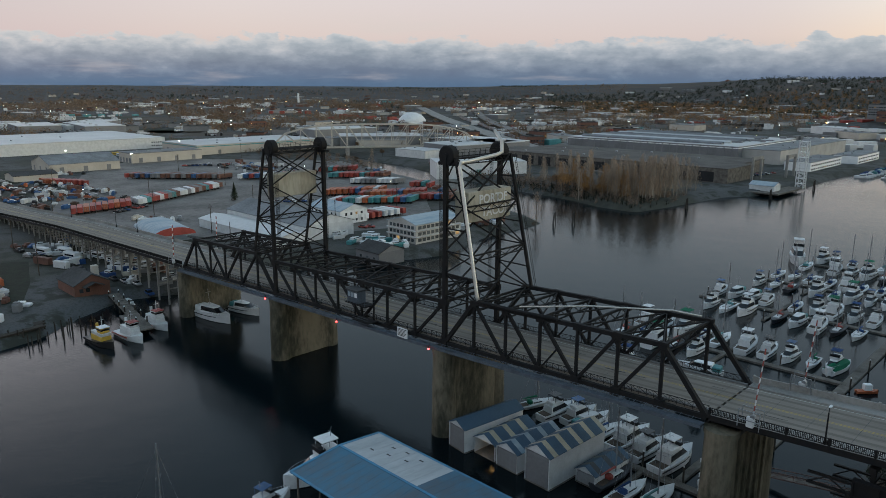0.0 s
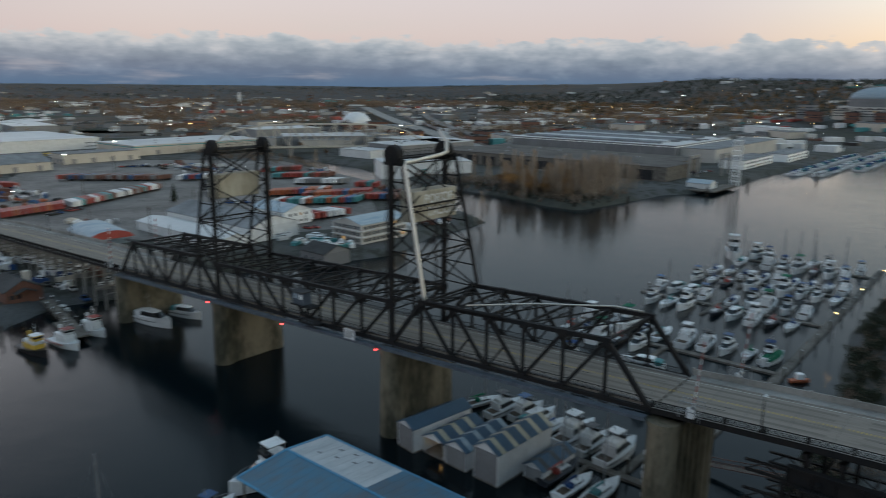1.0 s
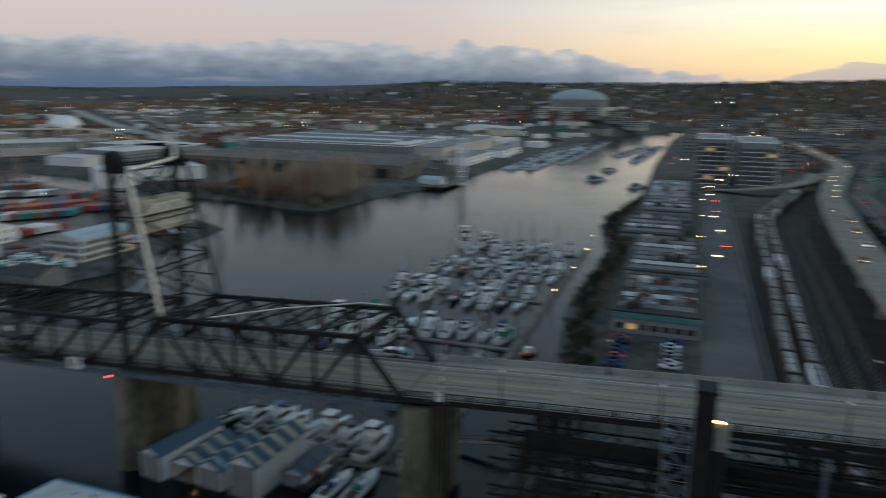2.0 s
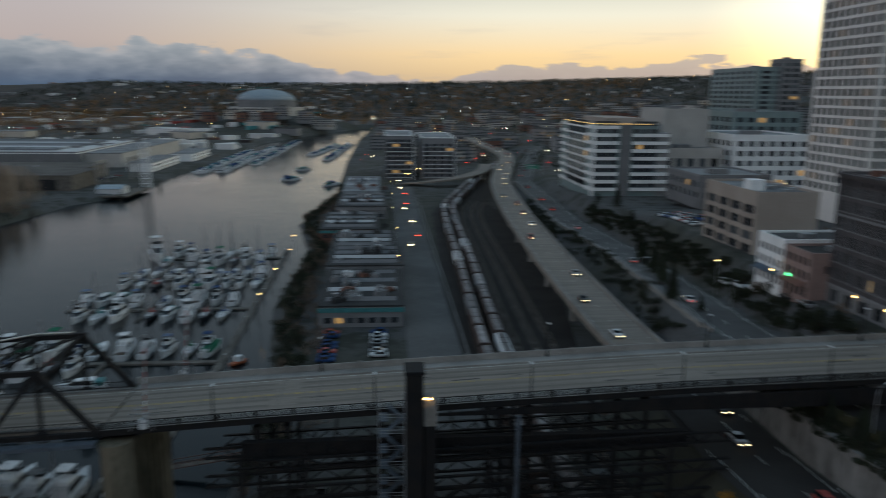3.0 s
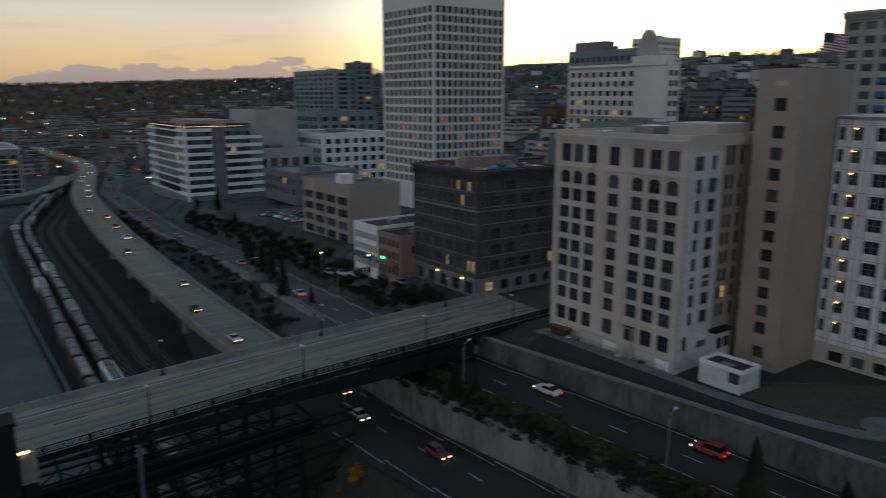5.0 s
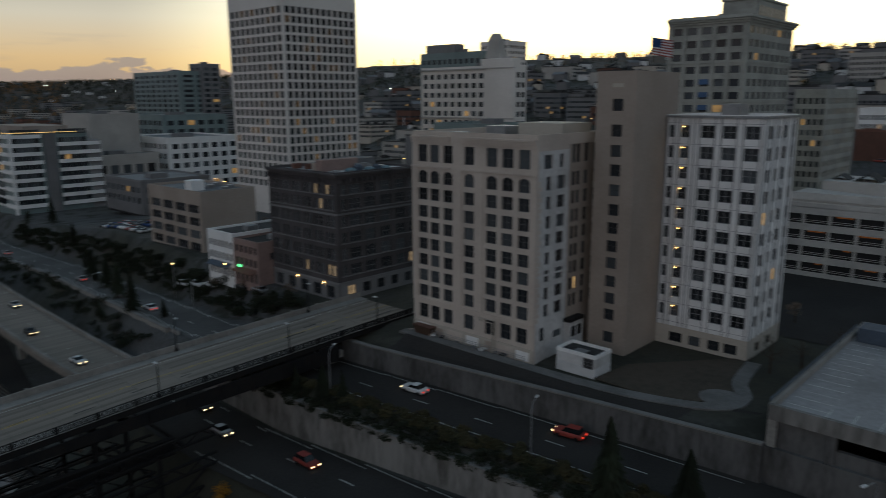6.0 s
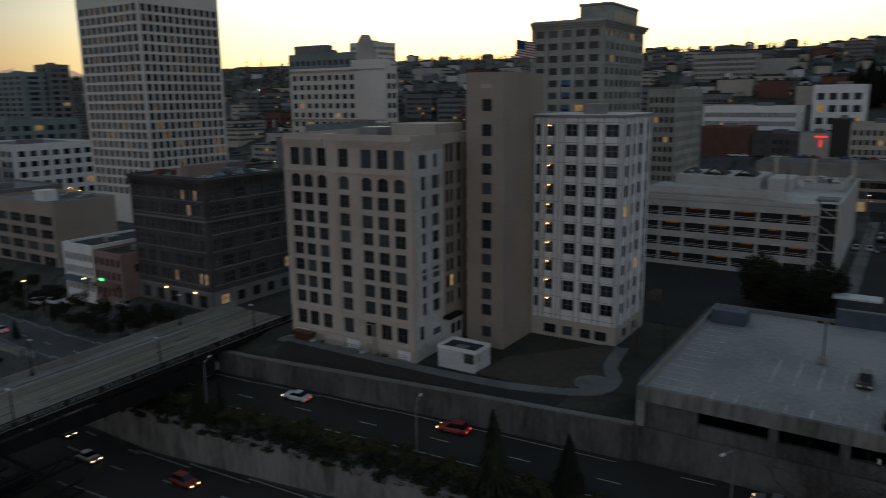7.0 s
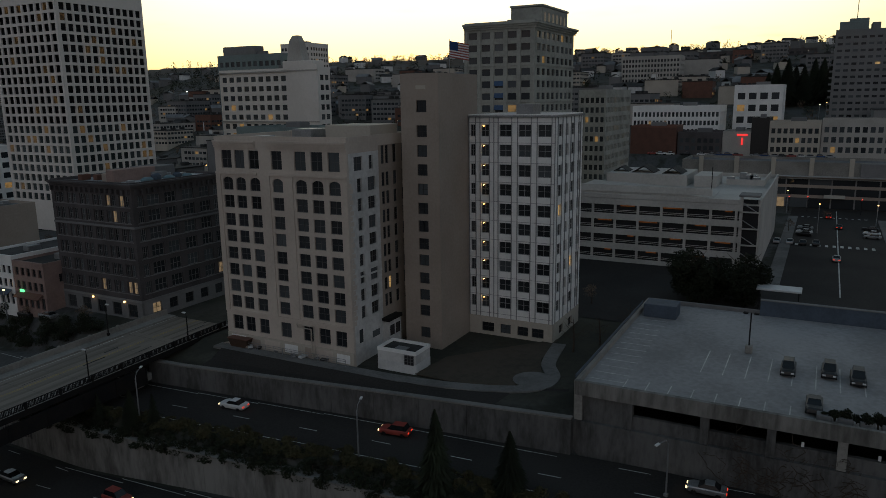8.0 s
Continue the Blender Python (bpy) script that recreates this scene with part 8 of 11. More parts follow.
# ---- sheds, trailers and yards east of the channel ----
def shed(name, label, x0, x1, y0, y1, h, wall, roof, rise=0.0, ridge="x", doors=0, band=None, z=None, turn=0.0, group="port sheds"):
    """A warehouse: walls, a flat or pitched roof, loading doors on the sides that face the water."""
    zb = land_z((x0 + x1) / 2, (y0 + y1) / 2) if z is None else z
    t = thing(name, (x0, y0, zb), label, "warehouse", group, turn)
    w, d = x1 - x0, y1 - y0
    part("wall", Shape().box(0, w, 0, d, -1.0, h), wall, t)
    if rise:
        part("roof", Shape().gable(0, w, 0, d, h - 0.05, rise, 0.4, 0.25, ridge), roof, t)
        if ridge == "x":
            for x in (0.0, w - 0.2):
                g = Shape().add([(x, 0, h), (x, d, h), (x, d / 2, h + rise), (x + 0.2, 0, h), (x + 0.2, d, h), (x + 0.2, d / 2, h + rise)], [(0, 1, 2), (5, 4, 3), (0, 3, 4, 1), (1, 4, 5, 2), (2, 5, 3, 0)])
                part("gable", g, wall, t)
        else:
            for y in (0.0, d - 0.2):
                g = Shape().add([(0, y, h), (w, y, h), (w / 2, y, h + rise), (0, y + 0.2, h), (w, y + 0.2, h), (w / 2, y + 0.2, h + rise)], [(0, 1, 2), (5, 4, 3), (0, 3, 4, 1), (1, 4, 5, 2), (2, 5, 3, 0)])
                part("gable", g, wall, t)
    else:
        part("roof", Shape().soft(-0.3, w + 0.3, -0.3, d + 0.3, h, h + 0.5, 0.1), roof, t)
        for i in range(min(6, int(w * d / 400))):
            part("roof_vent", Shape().soft(w * (0.15 + 0.13 * i), w * (0.15 + 0.13 * i) + 1.6, d * (0.2 + 0.11 * ((i * 3) % 5)), d * (0.2 + 0.11 * ((i * 3) % 5)) + 1.4, h + 0.5, h + 1.5, 0.1), STEEL_GREY, t)
    if band:
        part("wall_band", Shape().box(w, w + 0.06, 0, d, h - 1.6, h - 0.8).box(0, w, -0.06, 0, h - 1.6, h - 0.8), band, t)
    for i in range(doors):
        y = d * (i + 0.5) / doors
        part("loading_door", Shape().box(w, w + 0.08, y - 1.6, y + 1.6, 0.2, min(4.2, h - 1)), GREYWALL, t)
        x = w * (i + 0.5) / doors
        part("loading_door", Shape().box(x - 1.6, x + 1.6, -0.08, 0, 0.2, min(4.2, h - 1)), GREYWALL, t)
    return t


def windows_on(t, x0, x1, y, z0, n, rows, dz, axis="-y", w=1.2, h=1.3):
    for r in range(rows):
        for i in range(n):
            u = x0 + (x1 - x0) * (i + 0.5) / n
            s = Shape()
            if axis == "-y":
                s.box(u - w / 2, u + w / 2, y - 0.05, y + 0.02, z0 + r * dz, z0 + r * dz + h)
            else:
                s.box(y - 0.02, y + 0.05, u - w / 2, u + w / 2, z0 + r * dz, z0 + r * dz + h)
            part("window", s, GLASS_LIT, t)


t = shed("long_warehouse", "very long white warehouse with a pale roof", -790, -652, 20, 250, 10.5, WHITE, ROOF_LIGHT, doors=0)
windows_on(t, 215, 229, 138, 2, 6, 2, 3.5, "+x", 1.4, 1.2)
shed("gabled_shed", "weathered beige gabled shed with a grey roof", -530, -490, 84, 136, 6.5, BEIGE, ROOF, 5.5, "y", 3)
shed("low_annexe", "low beige yard office", -475, -455, 50, 78, 4.0, BEIGE, ROOF_DARK, 2.0, "y")
shed("cold_store", "long beige flat-roofed cold store", -545, -520, 158, 222, 8.0, BEIGE, ROOF, doors=4)
shed("cold_store", "long beige warehouse with a teal band", -620, -548, 232, 372, 9.0, BEIGE, ROOF_LIGHT, band=TEAL, doors=3)
shed("boat_shed", "white boat shed with a dark pitched roof", -226, -160, 80, 106, 6.5, WHITE, ROOF, 4.0, "x")
shed("lean_to", "low white lean-to with a pale metal roof", -224, -158, 64, 79.5, 4.0, WHITE, ROOF_LIGHT, 1.6, "x")
q = thing("round_shed", (-232, 36, 3.2), "round-roofed blue-grey shed with a red arched front", "shed", "port sheds", -8)
arc = [(math.cos(math.pi * k / 12) * 9, 2.6 + math.sin(math.pi * k / 12) * 3.4) for k in range(13)]
part("vault", Shape().loft([[(0, y + 9, z) for y, z in arc] + [(0, 0, -1), (0, 18, -1)][::-1], [(30, y + 9, z) for y, z in arc] + [(30, 0, -1), (30, 18, -1)][::-1]]), WORNROOF, q)
part("front_arch", Shape().loft([[(30.05, y + 9, z) for y, z in arc], [(30.3, y + 9, z) for y, z in arc]]), RED, q, "red painted arched front")
t = shed("harbour_house", "white two-storey building with a slate-blue gable roof", -206, -180, 114, 131, 6.6, WHITE, WORNROOF, 2.8, "x")
windows_on(t, 2, 24, 0, 1.0, 7, 2, 3.2)
windows_on(t, 2, 15, 26, 1.0, 4, 2, 3.2, "+x")
t = shed("harbour_office", "grey three-storey waterfront office with wide windows", -141, -123, 110, 138, 8.4, STONE, WORNROOF, 2.4, "y")
windows_on(t, 1, 27, 18, 0.9, 10, 3, 2.7, "+x", 2.0, 1.4)
windows_on(t, 1, 17, 0, 0.9, 7, 3, 2.7, "-y", 1.6, 1.4)
for z in (3.2, 5.9):
    part("balcony", Shape().box(0, 18, -1.0, 0, z - 0.2, z).box(18, 19.0, 0, 28, z - 0.2, z), WHITE, t)
t = shed("net_house", "grey house with a dark hipped roof by the water", -124, -110, 78, 91, 4.2, GREYWALL, ROOF_DARK, 2.6, "x", z=2.4)
windows_on(t, 1, 13, 0, 1.0, 3, 1, 3)
shed("white_store", "low white store by the inlet", -418, -378, 366, 392, 7.0, WHITE, ROOF_LIGHT)
shed("mill_building", "large grey mill building on the far bank", -345, -165, 545, 690, 14.0, GREYWALL, ROOF_LIGHT, band=PANEL)
shed("mill_building", "large brown-grey mill building on the far bank", -165, -132, 555, 740, 12.0, STONE, ROOF)
shed("dark_shed", "long dark open-sided timber shed by the channel", -330, -112, 400, 446, 10.0, TIMBER, OLDROOF)
shed("dark_shed", "long dark open-sided timber shed by the channel", -325, -125, 456, 500, 9.0, TIMBER, OLDROOF)
# Dark panels on the closed walls stand for the shade inside open bays
for yy, hh in ((400, 10.0), (456, 9.0)):
    for i in range(12):
        x = (-328 if yy == 400 else -323) + i * (17.6 if yy == 400 else 16.2)
        solid("bay_opening", Shape().box(0, 12.5, -0.12, -0.02, 0.5, hh - 2.4), INTERIOR_SHADE, "dark panel in place of a shaded open bay", "opening", group="open shed bays", at=(x, yy, 3.2))
t = shed("wharf_building", "white-banded building along the far wharf", -116, -96, 520, 600, 7.0, PANEL, ROOF)
windows_on(t, 2, 78, 20, 1.0, 14, 2, 3.0, "+x", 3.6, 1.2)
t = shed("wharf_building", "white-banded building along the far wharf", -106, -86, 612, 680, 7.0, PANEL, ROOF)
windows_on(t, 2, 66, 20, 1.0, 12, 2, 3.0, "+x", 3.6, 1.2)
t = shed("dock_house", "white hut with a grey roof on a timber wharf", -92, -76, 388, 400, 3.6, WHITE, WORNROOF, 2.0, "x", z=2.6)
mr = random.Random(12)
mill = Shape()
for i in range(90):
    x, y = -340 + mr.random() * 168, 550 + mr.random() * 132
    w, d, h = mr.choice((1.5, 3, 6, 14)), mr.choice((1.5, 2.5, 4)), mr.uniform(0.6, 2.2)
    mill.soft(x, min(x + w, -168), y, y + d, 17.6, 17.7 + h, 0.15)
solid("roof_plant", mill, GREYWALL, "vents, ducts and skylights along the mill roof", "roof plant", "stuff")
for k in range(7):
    solid("roof_monitor", Shape().gable(0, 150, 0, 5, 1.2, 1.2, 0.2, 0.2).box(0, 150, 0, 5, 0, 1.2), (ROOF, ROOF_LIGHT, GREYWALL)[k % 3], "long raised roof monitor on the mill", "roof monitor", group="roof monitors", at=(-335, 556 + k * 18, 17.65))
for i in range(24):
    solid("wall_pilaster", Shape().box(0, 0.8, -0.3, 0.1, 0, 13.5), GREYWALL, "grey concrete pilaster on the mill wall", "pilaster", group="mill pilasters", at=(-343 + i * 7.5, 545, 3.2))
solid("timber_wharf", Shape().soft(-100, -70, 380, 424, 1.6, 2.6, 0.1), TIMBER, "dark timber wharf on piles", "wharf")
for k, (x, y) in enumerate(((-108, 432), (-96, 466))):
    g = thing("gantry_frame", (x, y, 3.0), "tall concrete gantry frame over the dark shed", "gantry", "gantry frames")
    part("leg", Shape().box(-0.8, 0.8, 0, 1.6, 0, 15), CONCRETE, g)
    part("leg", Shape().box(-0.8, 0.8, 16, 17.6, 0, 15), CONCRETE, g)
    part("beam", Shape().box(-0.8, 0.8, 0, 17.6, 15, 17), CONCRETE, g)
lt = thing("lattice_tower", (-76, 428, 1.0), "white lattice tower on the far wharf", "tower")
for x in (0, 5):
    for y in (0, 5):
        part("leg", Shape().bar((x, y, 0), (x, y, 33), 0.5), WHITE, lt)
for i in range(9):
    z = i * 3.6
    part("brace", Shape().bar((0, 0, z), (5, 0, z + 3.6), 0.3).bar((5, 0, z), (0, 0, z + 3.6), 0.3).bar((5, 0, z), (5, 5, z + 3.6), 0.3).bar((5, 5, z), (5, 0, z + 3.6), 0.3), WHITE, lt)
    part("landing", Shape().box(-0.2, 5.2, -0.2, 5.2, z + 3.4, z + 3.6), WHITE, lt)

# brick harbour house with a lit porch
t = shed("pier_house", "small red brick harbour house with a dark roof", -158, -143, -21, -10, 3.6, BROWN, ROOF_DARK, 3.0, "x", z=3.2)
part("porch_lamp", Shape().soft(15.1, 15.4, 4.0, 4.3, 3.0, 3.3, 0.05), LAMP_WARM, t, "lit porch lamp")
part("porch_roof", Shape().gable(14.8, 17.4, 2.5, 8.5, 2.9, 1.2, 0.2, 0.15), ROOF_DARK, t)
windows_on(t, 1, 5, 15, 1.0, 2, 1, 3, "+x")
part("chimney_block", Shape().soft(6, 8, 8.5, 10.5, 0, 7.5, 0.1), BEIGE, t)


def trailer(colour, label):
    s = Shape().box(-6.1, 6.1, -1.25, 1.25, 1.15, 3.95)
    for i in range(24):
        x = -5.9 + i * 0.5
        for y in (-1.3, 1.25):
            s.box(x, x + 0.16, y, y + 0.05, 1.25, 3.85)
    w = Shape()
    for x in (-5.0, -3.7):
        for y in (-1.2, 0.75):
            w.tube([(x, y, 0.5), (x, y + 0.45, 0.5)], 0.5, 10)
    w.box(-5.6, -3.1, -0.7, 0.7, 0.75, 1.15).bar((4, -0.9, 0), (4, -0.9, 1.15), 0.15).bar((4, 0.9, 0), (4, 0.9, 1.15), 0.15).box(-6, 6, -0.5, 0.5, 1.0, 1.15)
    bars = Shape().bar((-6.14, -0.4, 1.3), (-6.14, -0.4, 3.8), 0.07).bar((-6.14, 0.4, 1.3), (-6.14, 0.4, 3.8), 0.07)
    return whole("semi_trailer", [(s, colour), (w, RUBBER), (bars, STEEL_GREY)], label, "trailer", "parked trailers")


TRAILERS = [trailer(RED, "red ribbed semi-trailer parked in a yard"), trailer(WHITE, "white ribbed semi-trailer parked in a yard"), trailer(ORANGE, "orange ribbed semi-trailer parked in a yard"),
            trailer(BLUE, "blue ribbed semi-trailer parked in a yard"), trailer(TEAL, "teal ribbed semi-trailer parked in a yard"), trailer(BROWN, "brown ribbed semi-trailer parked in a yard"), trailer(GREYWALL, "grey ribbed semi-trailer parked in a yard")]
placed = set()
r3 = random.Random(4)


def park_row(kinds, a, b, step, turn=90.0):
    d = Vector((b[0] - a[0], b[1] - a[1], 0))
    n = int(d.length / step)
    head = math.degrees(math.atan2(d.y, d.x)) + turn
    for i in range(n):
        k = kinds[r3.randrange(len(kinds))]
        p = Vector((a[0], a[1], 0)) + d * (i / max(n, 1))
        m = pose(p.x, p.y, land_z(p.x, p.y), 0, 0, head + r3.choice((0, 180)))
        if k in placed:
            copy_thing(TRAILERS[k], m)
        else:
            placed.add(k)
            TRAILERS[k].matrix_basis = m


park_row([0, 0, 2, 2], (-300, 34), (-306, 68), 3.4, 60)
park_row([1, 4, 0, 5, 6, 0, 1], (-307, 70), (-341, 140), 3.4, 60)
park_row([5, 3, 6, 5, 0, 5], (-424, 118), (-372, 165), 3.6, 60)
park_row([0, 3, 1, 5], (-366, 172), (-352, 200), 3.6, 60)
park_row([0, 5, 4, 3], (-362, 238), (-352, 268), 3.6, 60)
park_row([3, 1, 0, 2, 2], (-262, 170), (-246, 204), 3.5, 60)
park_row([0, 2, 0, 5, 3], (-240, 178), (-222, 216), 3.5, 60)
park_row([0, 3, 2, 4, 1], (-232, 152), (-204, 190), 3.5, 60)
park_row([1, 1, 1, 0], (-186, 126), (-184, 158), 3.8, 100)
park_row([1, 1, 6], (-292, 216), (-268, 238), 3.4, 60)
park_row([0, 3, 4, 5], (-252, 232), (-236, 258), 3.6, 60)
park_row([4, 0, 5, 0], (-328, 224), (-302, 256), 3.6, 60)
park_row([0, 3, 5], (-214, 196), (-192, 214), 3.6, 60)
park_row([0, 2, 0], (-432, 62), (-404, 80), 4.0, 150)
park_row([1, 6, 0, 3], (-600, 130), (-590, 170), 4.0, 60)

def free_land(x, y):
    """Open ground in the port, clear of the bridge, sheds and trailer rows."""
    if any(a - 5 < x < b_ + 5 and c - 5 < y < d + 5 for a, b_, c, d in ((-226, -158, 64, 106), (-206, -180, 114, 131), (-530, -490, 84, 136), (-475, -455, 50, 78), (-345, -298, 34, 140), (-141, -123, 110, 138), (-360, -108, -1, 2), (-235, -200, 30, 58), (-160, -140, -24, -8))):
        return False
    return land_z(x, y) > 3.0


# motor homes, heaps and stored things in the breakers' yard
for i, (x, y, a) in enumerate(((-212, -8, 12), (-206, -2, 12), (-196, -3, 15), (-190, 5, 15), (-178, 6, 10))):
    t = thing("motor_home", (x, y, land_z(x, y)), "white motor home parked beside the trestle", "motor home", "parked motor homes", a)
    part("body", Shape().soft(-4.5, 3.0, -1.2, 1.2, 0.6, 3.2, 0.2), WHITE, t)
    part("cab", Shape().soft(3.0, 4.6, -1.1, 1.1, 0.5, 1.9, 0.25), WHITE, t)
    part("window", Shape().box(-3.2, 2.2, -1.23, -1.2, 1.7, 2.4), GLASS_CAR, t)
    part("wheels", Shape().tube([(-2.8, -1.1, 0.4), (-2.8, 1.1, 0.4)], 0.4, 8).tube([(3.2, -1.1, 0.4), (3.2, 1.1, 0.4)], 0.4, 8), RUBBER, t)
    part("stripe", Shape().box(-4.4, 2.9, -1.225, -1.2, 1.1, 1.3), NAVY, t)
for i in range(60):
    x, y = -430 + r3.uniform(0, 110), 20 + r3.uniform(0, 60)
    a, b, c = r3.uniform(1.5, 6), r3.uniform(1.2, 2.4), r3.uniform(0.8, 2.4)
    solid("scrap_unit", Shape().soft(-a / 2, a / 2, -b / 2, b / 2, 0, c, 0.15).box(-a * 0.3, a * 0.2, -b * 0.4, b * 0.3, c, c + 0.5), (BROWN, ORANGE, WHITE, BLACK, RUST, GREYWALL, BLUE)[i % 7], "weathered stored machine in the breakers' yard", "scrap", group="stored machines", at=(x, y, land_z(x, y)), turn=r3.uniform(0, 180))
def stored(t, a, m):
    ob = whole("stored_boat", [(hull_shape(a, a * 0.33, 1.5, 2.0).box(-a * 0.3, -a * 0.25, -a * 0.14, a * 0.14, -0.1, 0.5).box(a * 0.15, a * 0.2, -a * 0.14, a * 0.14, -0.1, 0.5), m),
                               (Shape().soft(-a * 0.2, a * 0.15, -a * 0.1, a * 0.1, 1.5, 2.5, 0.1), WHITE), (Shape().soft(-a * 0.16, a * 0.16, -a * 0.105, a * 0.105, 1.9, 2.25, 0.05), GLASS_CAR)], t[1], "boat", "boats stored ashore")
    ob.matrix_basis = t[0]


for i in range(44):
    x, y = -228 + r3.uniform(0, 92), 2.5 + r3.uniform(0, 11) + (r3.uniform(-10, 0) if i % 3 == 0 else 0)
    a = r3.uniform(4, 8)
    t = (pose(x, y, land_z(x, y), 0, 0, r3.uniform(0, 180)), "small pale boat stored ashore under the trestle")
    stored(t, a, (WHITE, WHITE, BEIGE, GREYWALL, NAVY)[i % 5])
for i in range(22):
    x, y = -160 + r3.uniform(0, 40), 92 + r3.uniform(0, 16)
    a = r3.uniform(5, 9)
    t = (pose(x, y, land_z(x, y), 0, 0, r3.uniform(0, 180)), "white boat stored on the quay")
    stored(t, a, (WHITE, WHITE, TEAL, WHITE)[i % 4])
# school buses
for i in range(26):
    x, y = -585 + (i % 13) * 0.6 - (i // 13) * 16, 176 + (i % 13) * 6.4
    t = thing("school_bus", (x, y, land_z(x, y)), "yellow school bus parked in a depot row" if i % 4 else "white bus parked in a depot row", "bus", "parked buses", 20)
    part("body", Shape().soft(-5, 5, -1.2, 1.2, 0.6, 3.0, 0.25), YELL if i % 4 else WHITE, t)
    part("window_band", Shape().box(-4.6, 4.2, -1.24, 1.24, 1.9, 2.5), GLASS_CAR, t)
# yard surfaces and main freeway beyond
solid("yard", Shape().add([(-470, 100, 3.24), (-300, 20, 3.24), (-180, 60, 3.24), (-150, 150, 3.24), (-280, 262, 3.24), (-420, 300, 3.24), (-560, 180, 3.24)], [(0, 1, 2, 3, 4, 5, 6)]), LOT, "dark wet asphalt trailer yard", "yard", "structure")
fw = smooth_line([(-1250, 1210, 12), (-856, 877, 11), (-555, 645, 9), (-400, 540, 6), (-268, 440, 4), (-200, 400, 3.6)], 6)
road_sheet("road", fw, 11, CONCRETE, "pale elevated freeway sweeping across the flats", 0.2, 1.2)
fw2 = smooth_line([(-1100, 1250, 8), (-760, 900, 8), (-480, 660, 6), (-330, 560, 4)], 6)
road_sheet("road", fw2, 8, LOT, "grey freeway ramp across the flats", 0.2, 0.8)
for k in range(6):
    line = [(-330 - k * 6, 500 + k * 5, 3.3), (-560 - k * 9, 690 + k * 8, 3.3), (-900 - k * 12, 980 + k * 12, 3.3)]
    road_sheet("railway_track", line, 1.6, BALLAST, "dark ballasted railway track in the yard", 0.15)
ap = [(-330 - i * 40, 8.0, deck_z(-330 - i * 40)) for i in range(9)]
road_sheet("road", ap, 8.0, ROAD, "worn concrete road off the bridge approach", 0.05, 0.6)

# pale steel truss bridge over the river in the distance
tb = thing("truss_bridge", (-512, 288, 3), "pale steel truss bridge over a distant river", "bridge", turn=56)
n, Lp = 14, 15.0
hgt = lambda i: 22 * (1 - ((i - n / 2) / (n / 2 + 0.6)) ** 4)
for y in (0, 12):
    for i in range(n):
        a, b_ = hgt(i) if 0 < i < n else 0.0, hgt(i + 1) if 0 < i + 1 < n else 0.0
        part("top_chord", Shape().bar((i * Lp, y, 6 + a), ((i + 1) * Lp, y, 6 + b_), 0.9), BEIGE, tb)
        part("bottom_chord", Shape().bar((i * Lp, y, 6), ((i + 1) * Lp, y, 6), 0.9), BEIGE, tb)
        if i:
            part("vertical_post", Shape().bar((i * Lp, y, 6), (i * Lp, y, 6 + a), 0.6), BEIGE, tb)
            part("diagonal", Shape().bar((i * Lp, y, 6 + (a if i < n / 2 else 0)), ((i + 1) * Lp, y, 6 + (0 if i < n / 2 else b_)), 0.6), BEIGE, tb)
for i in range(1, n):
    part("cross_strut", Shape().bar((i * Lp, 0, 6 + hgt(i)), (i * Lp, 12, 6 + hgt(i)), 0.6), BEIGE, tb)
part("deck", Shape().box(0, n * Lp, 0, 12, 5.0, 6.0), ROAD, tb)
for i in (0, 5, 9, 14):
    part("pier", Shape().box(i * Lp - 1.5, i * Lp + 1.5, 0, 12, -4, 5.0), CONCRETE, tb)

# wooden utility poles with wires over the yards
for i, (x, y) in enumerate(((-300, 24), (-322, 84), (-345, 146), (-268, 62), (-248, 108), (-228, 130), (-410, 60), (-380, 196), (-190, 160), (-160, 44), (-230, -14), (-180, -20), (-440, 160), (-500, 250), (-176, 108), (-205, 60))):
    t = thing("utility_pole", (x, y, land_z(x, y)), "tall wooden utility pole with crossarms", "utility pole", "utility poles", (i * 37) % 180)
    part("pole", Shape().tube([(0, 0, -1), (0, 0, 13.5)], [0.2, 0.13], 7), BARK, t)
    part("crossarm", Shape().bar((-1.3, 0, 12.6), (1.3, 0, 12.6), 0.14).bar((-1.0, 0, 11.8), (1.0, 0, 11.8), 0.12), BARK, t)
# dark broken wharf and stacked gear at the eastern water's edge
wf = thing("old_wharf", (-142, -52, 0), "dark broken timber wharf on piles", "wharf", turn=8)
for i in range(9):
    part("deck_bay", Shape().soft(i * 2.4, i * 2.4 + 2.36, 0, 15 - (i % 3) * 1.1, 2.0 + 0.1 * (i % 2), 2.5 + 0.1 * (i % 2), 0.05), PILE, wf)
    for y in (0.8, 7, 13):
        part("pile", Shape().tube([(i * 2.4 + 1, y, -2), (i * 2.4 + 1, y, 2.1)], 0.2, 7), PILE, wf)
for i, (x, y, m) in enumerate(((-176, -34, ORANGE), (-180, -40, ORANGE), (-166, -38, BROWN), (-160, -42, GREEN), (-163, -46, RED), (-170, -44, RUST))):
    solid("stacked_gear", Shape().soft(-2.6, 2.6, -1.2, 1.2, 0, 2.4 if i < 3 else 1.0, 0.12).box(-2.2, 2.2, -0.9, 0.9, 2.4 if i < 3 else 1.0, 2.7 if i < 3 else 1.4), m, "painted steel gear stacked on the quay", "gear", group="gear on the quay", at=(x, y, land_z(x, y)), turn=i * 23)
solid("grass_verge", Shape().add([(-205, -16, 3.26), (-170, -26, 3.26), (-150, -34, 3.26), (-150, -40, 3.26), (-180, -34, 3.26), (-210, -24, 3.26)], [(5, 4, 3, 2, 1, 0)]), SHRUB, "rough green verge beside the quay", "verge", "structure")

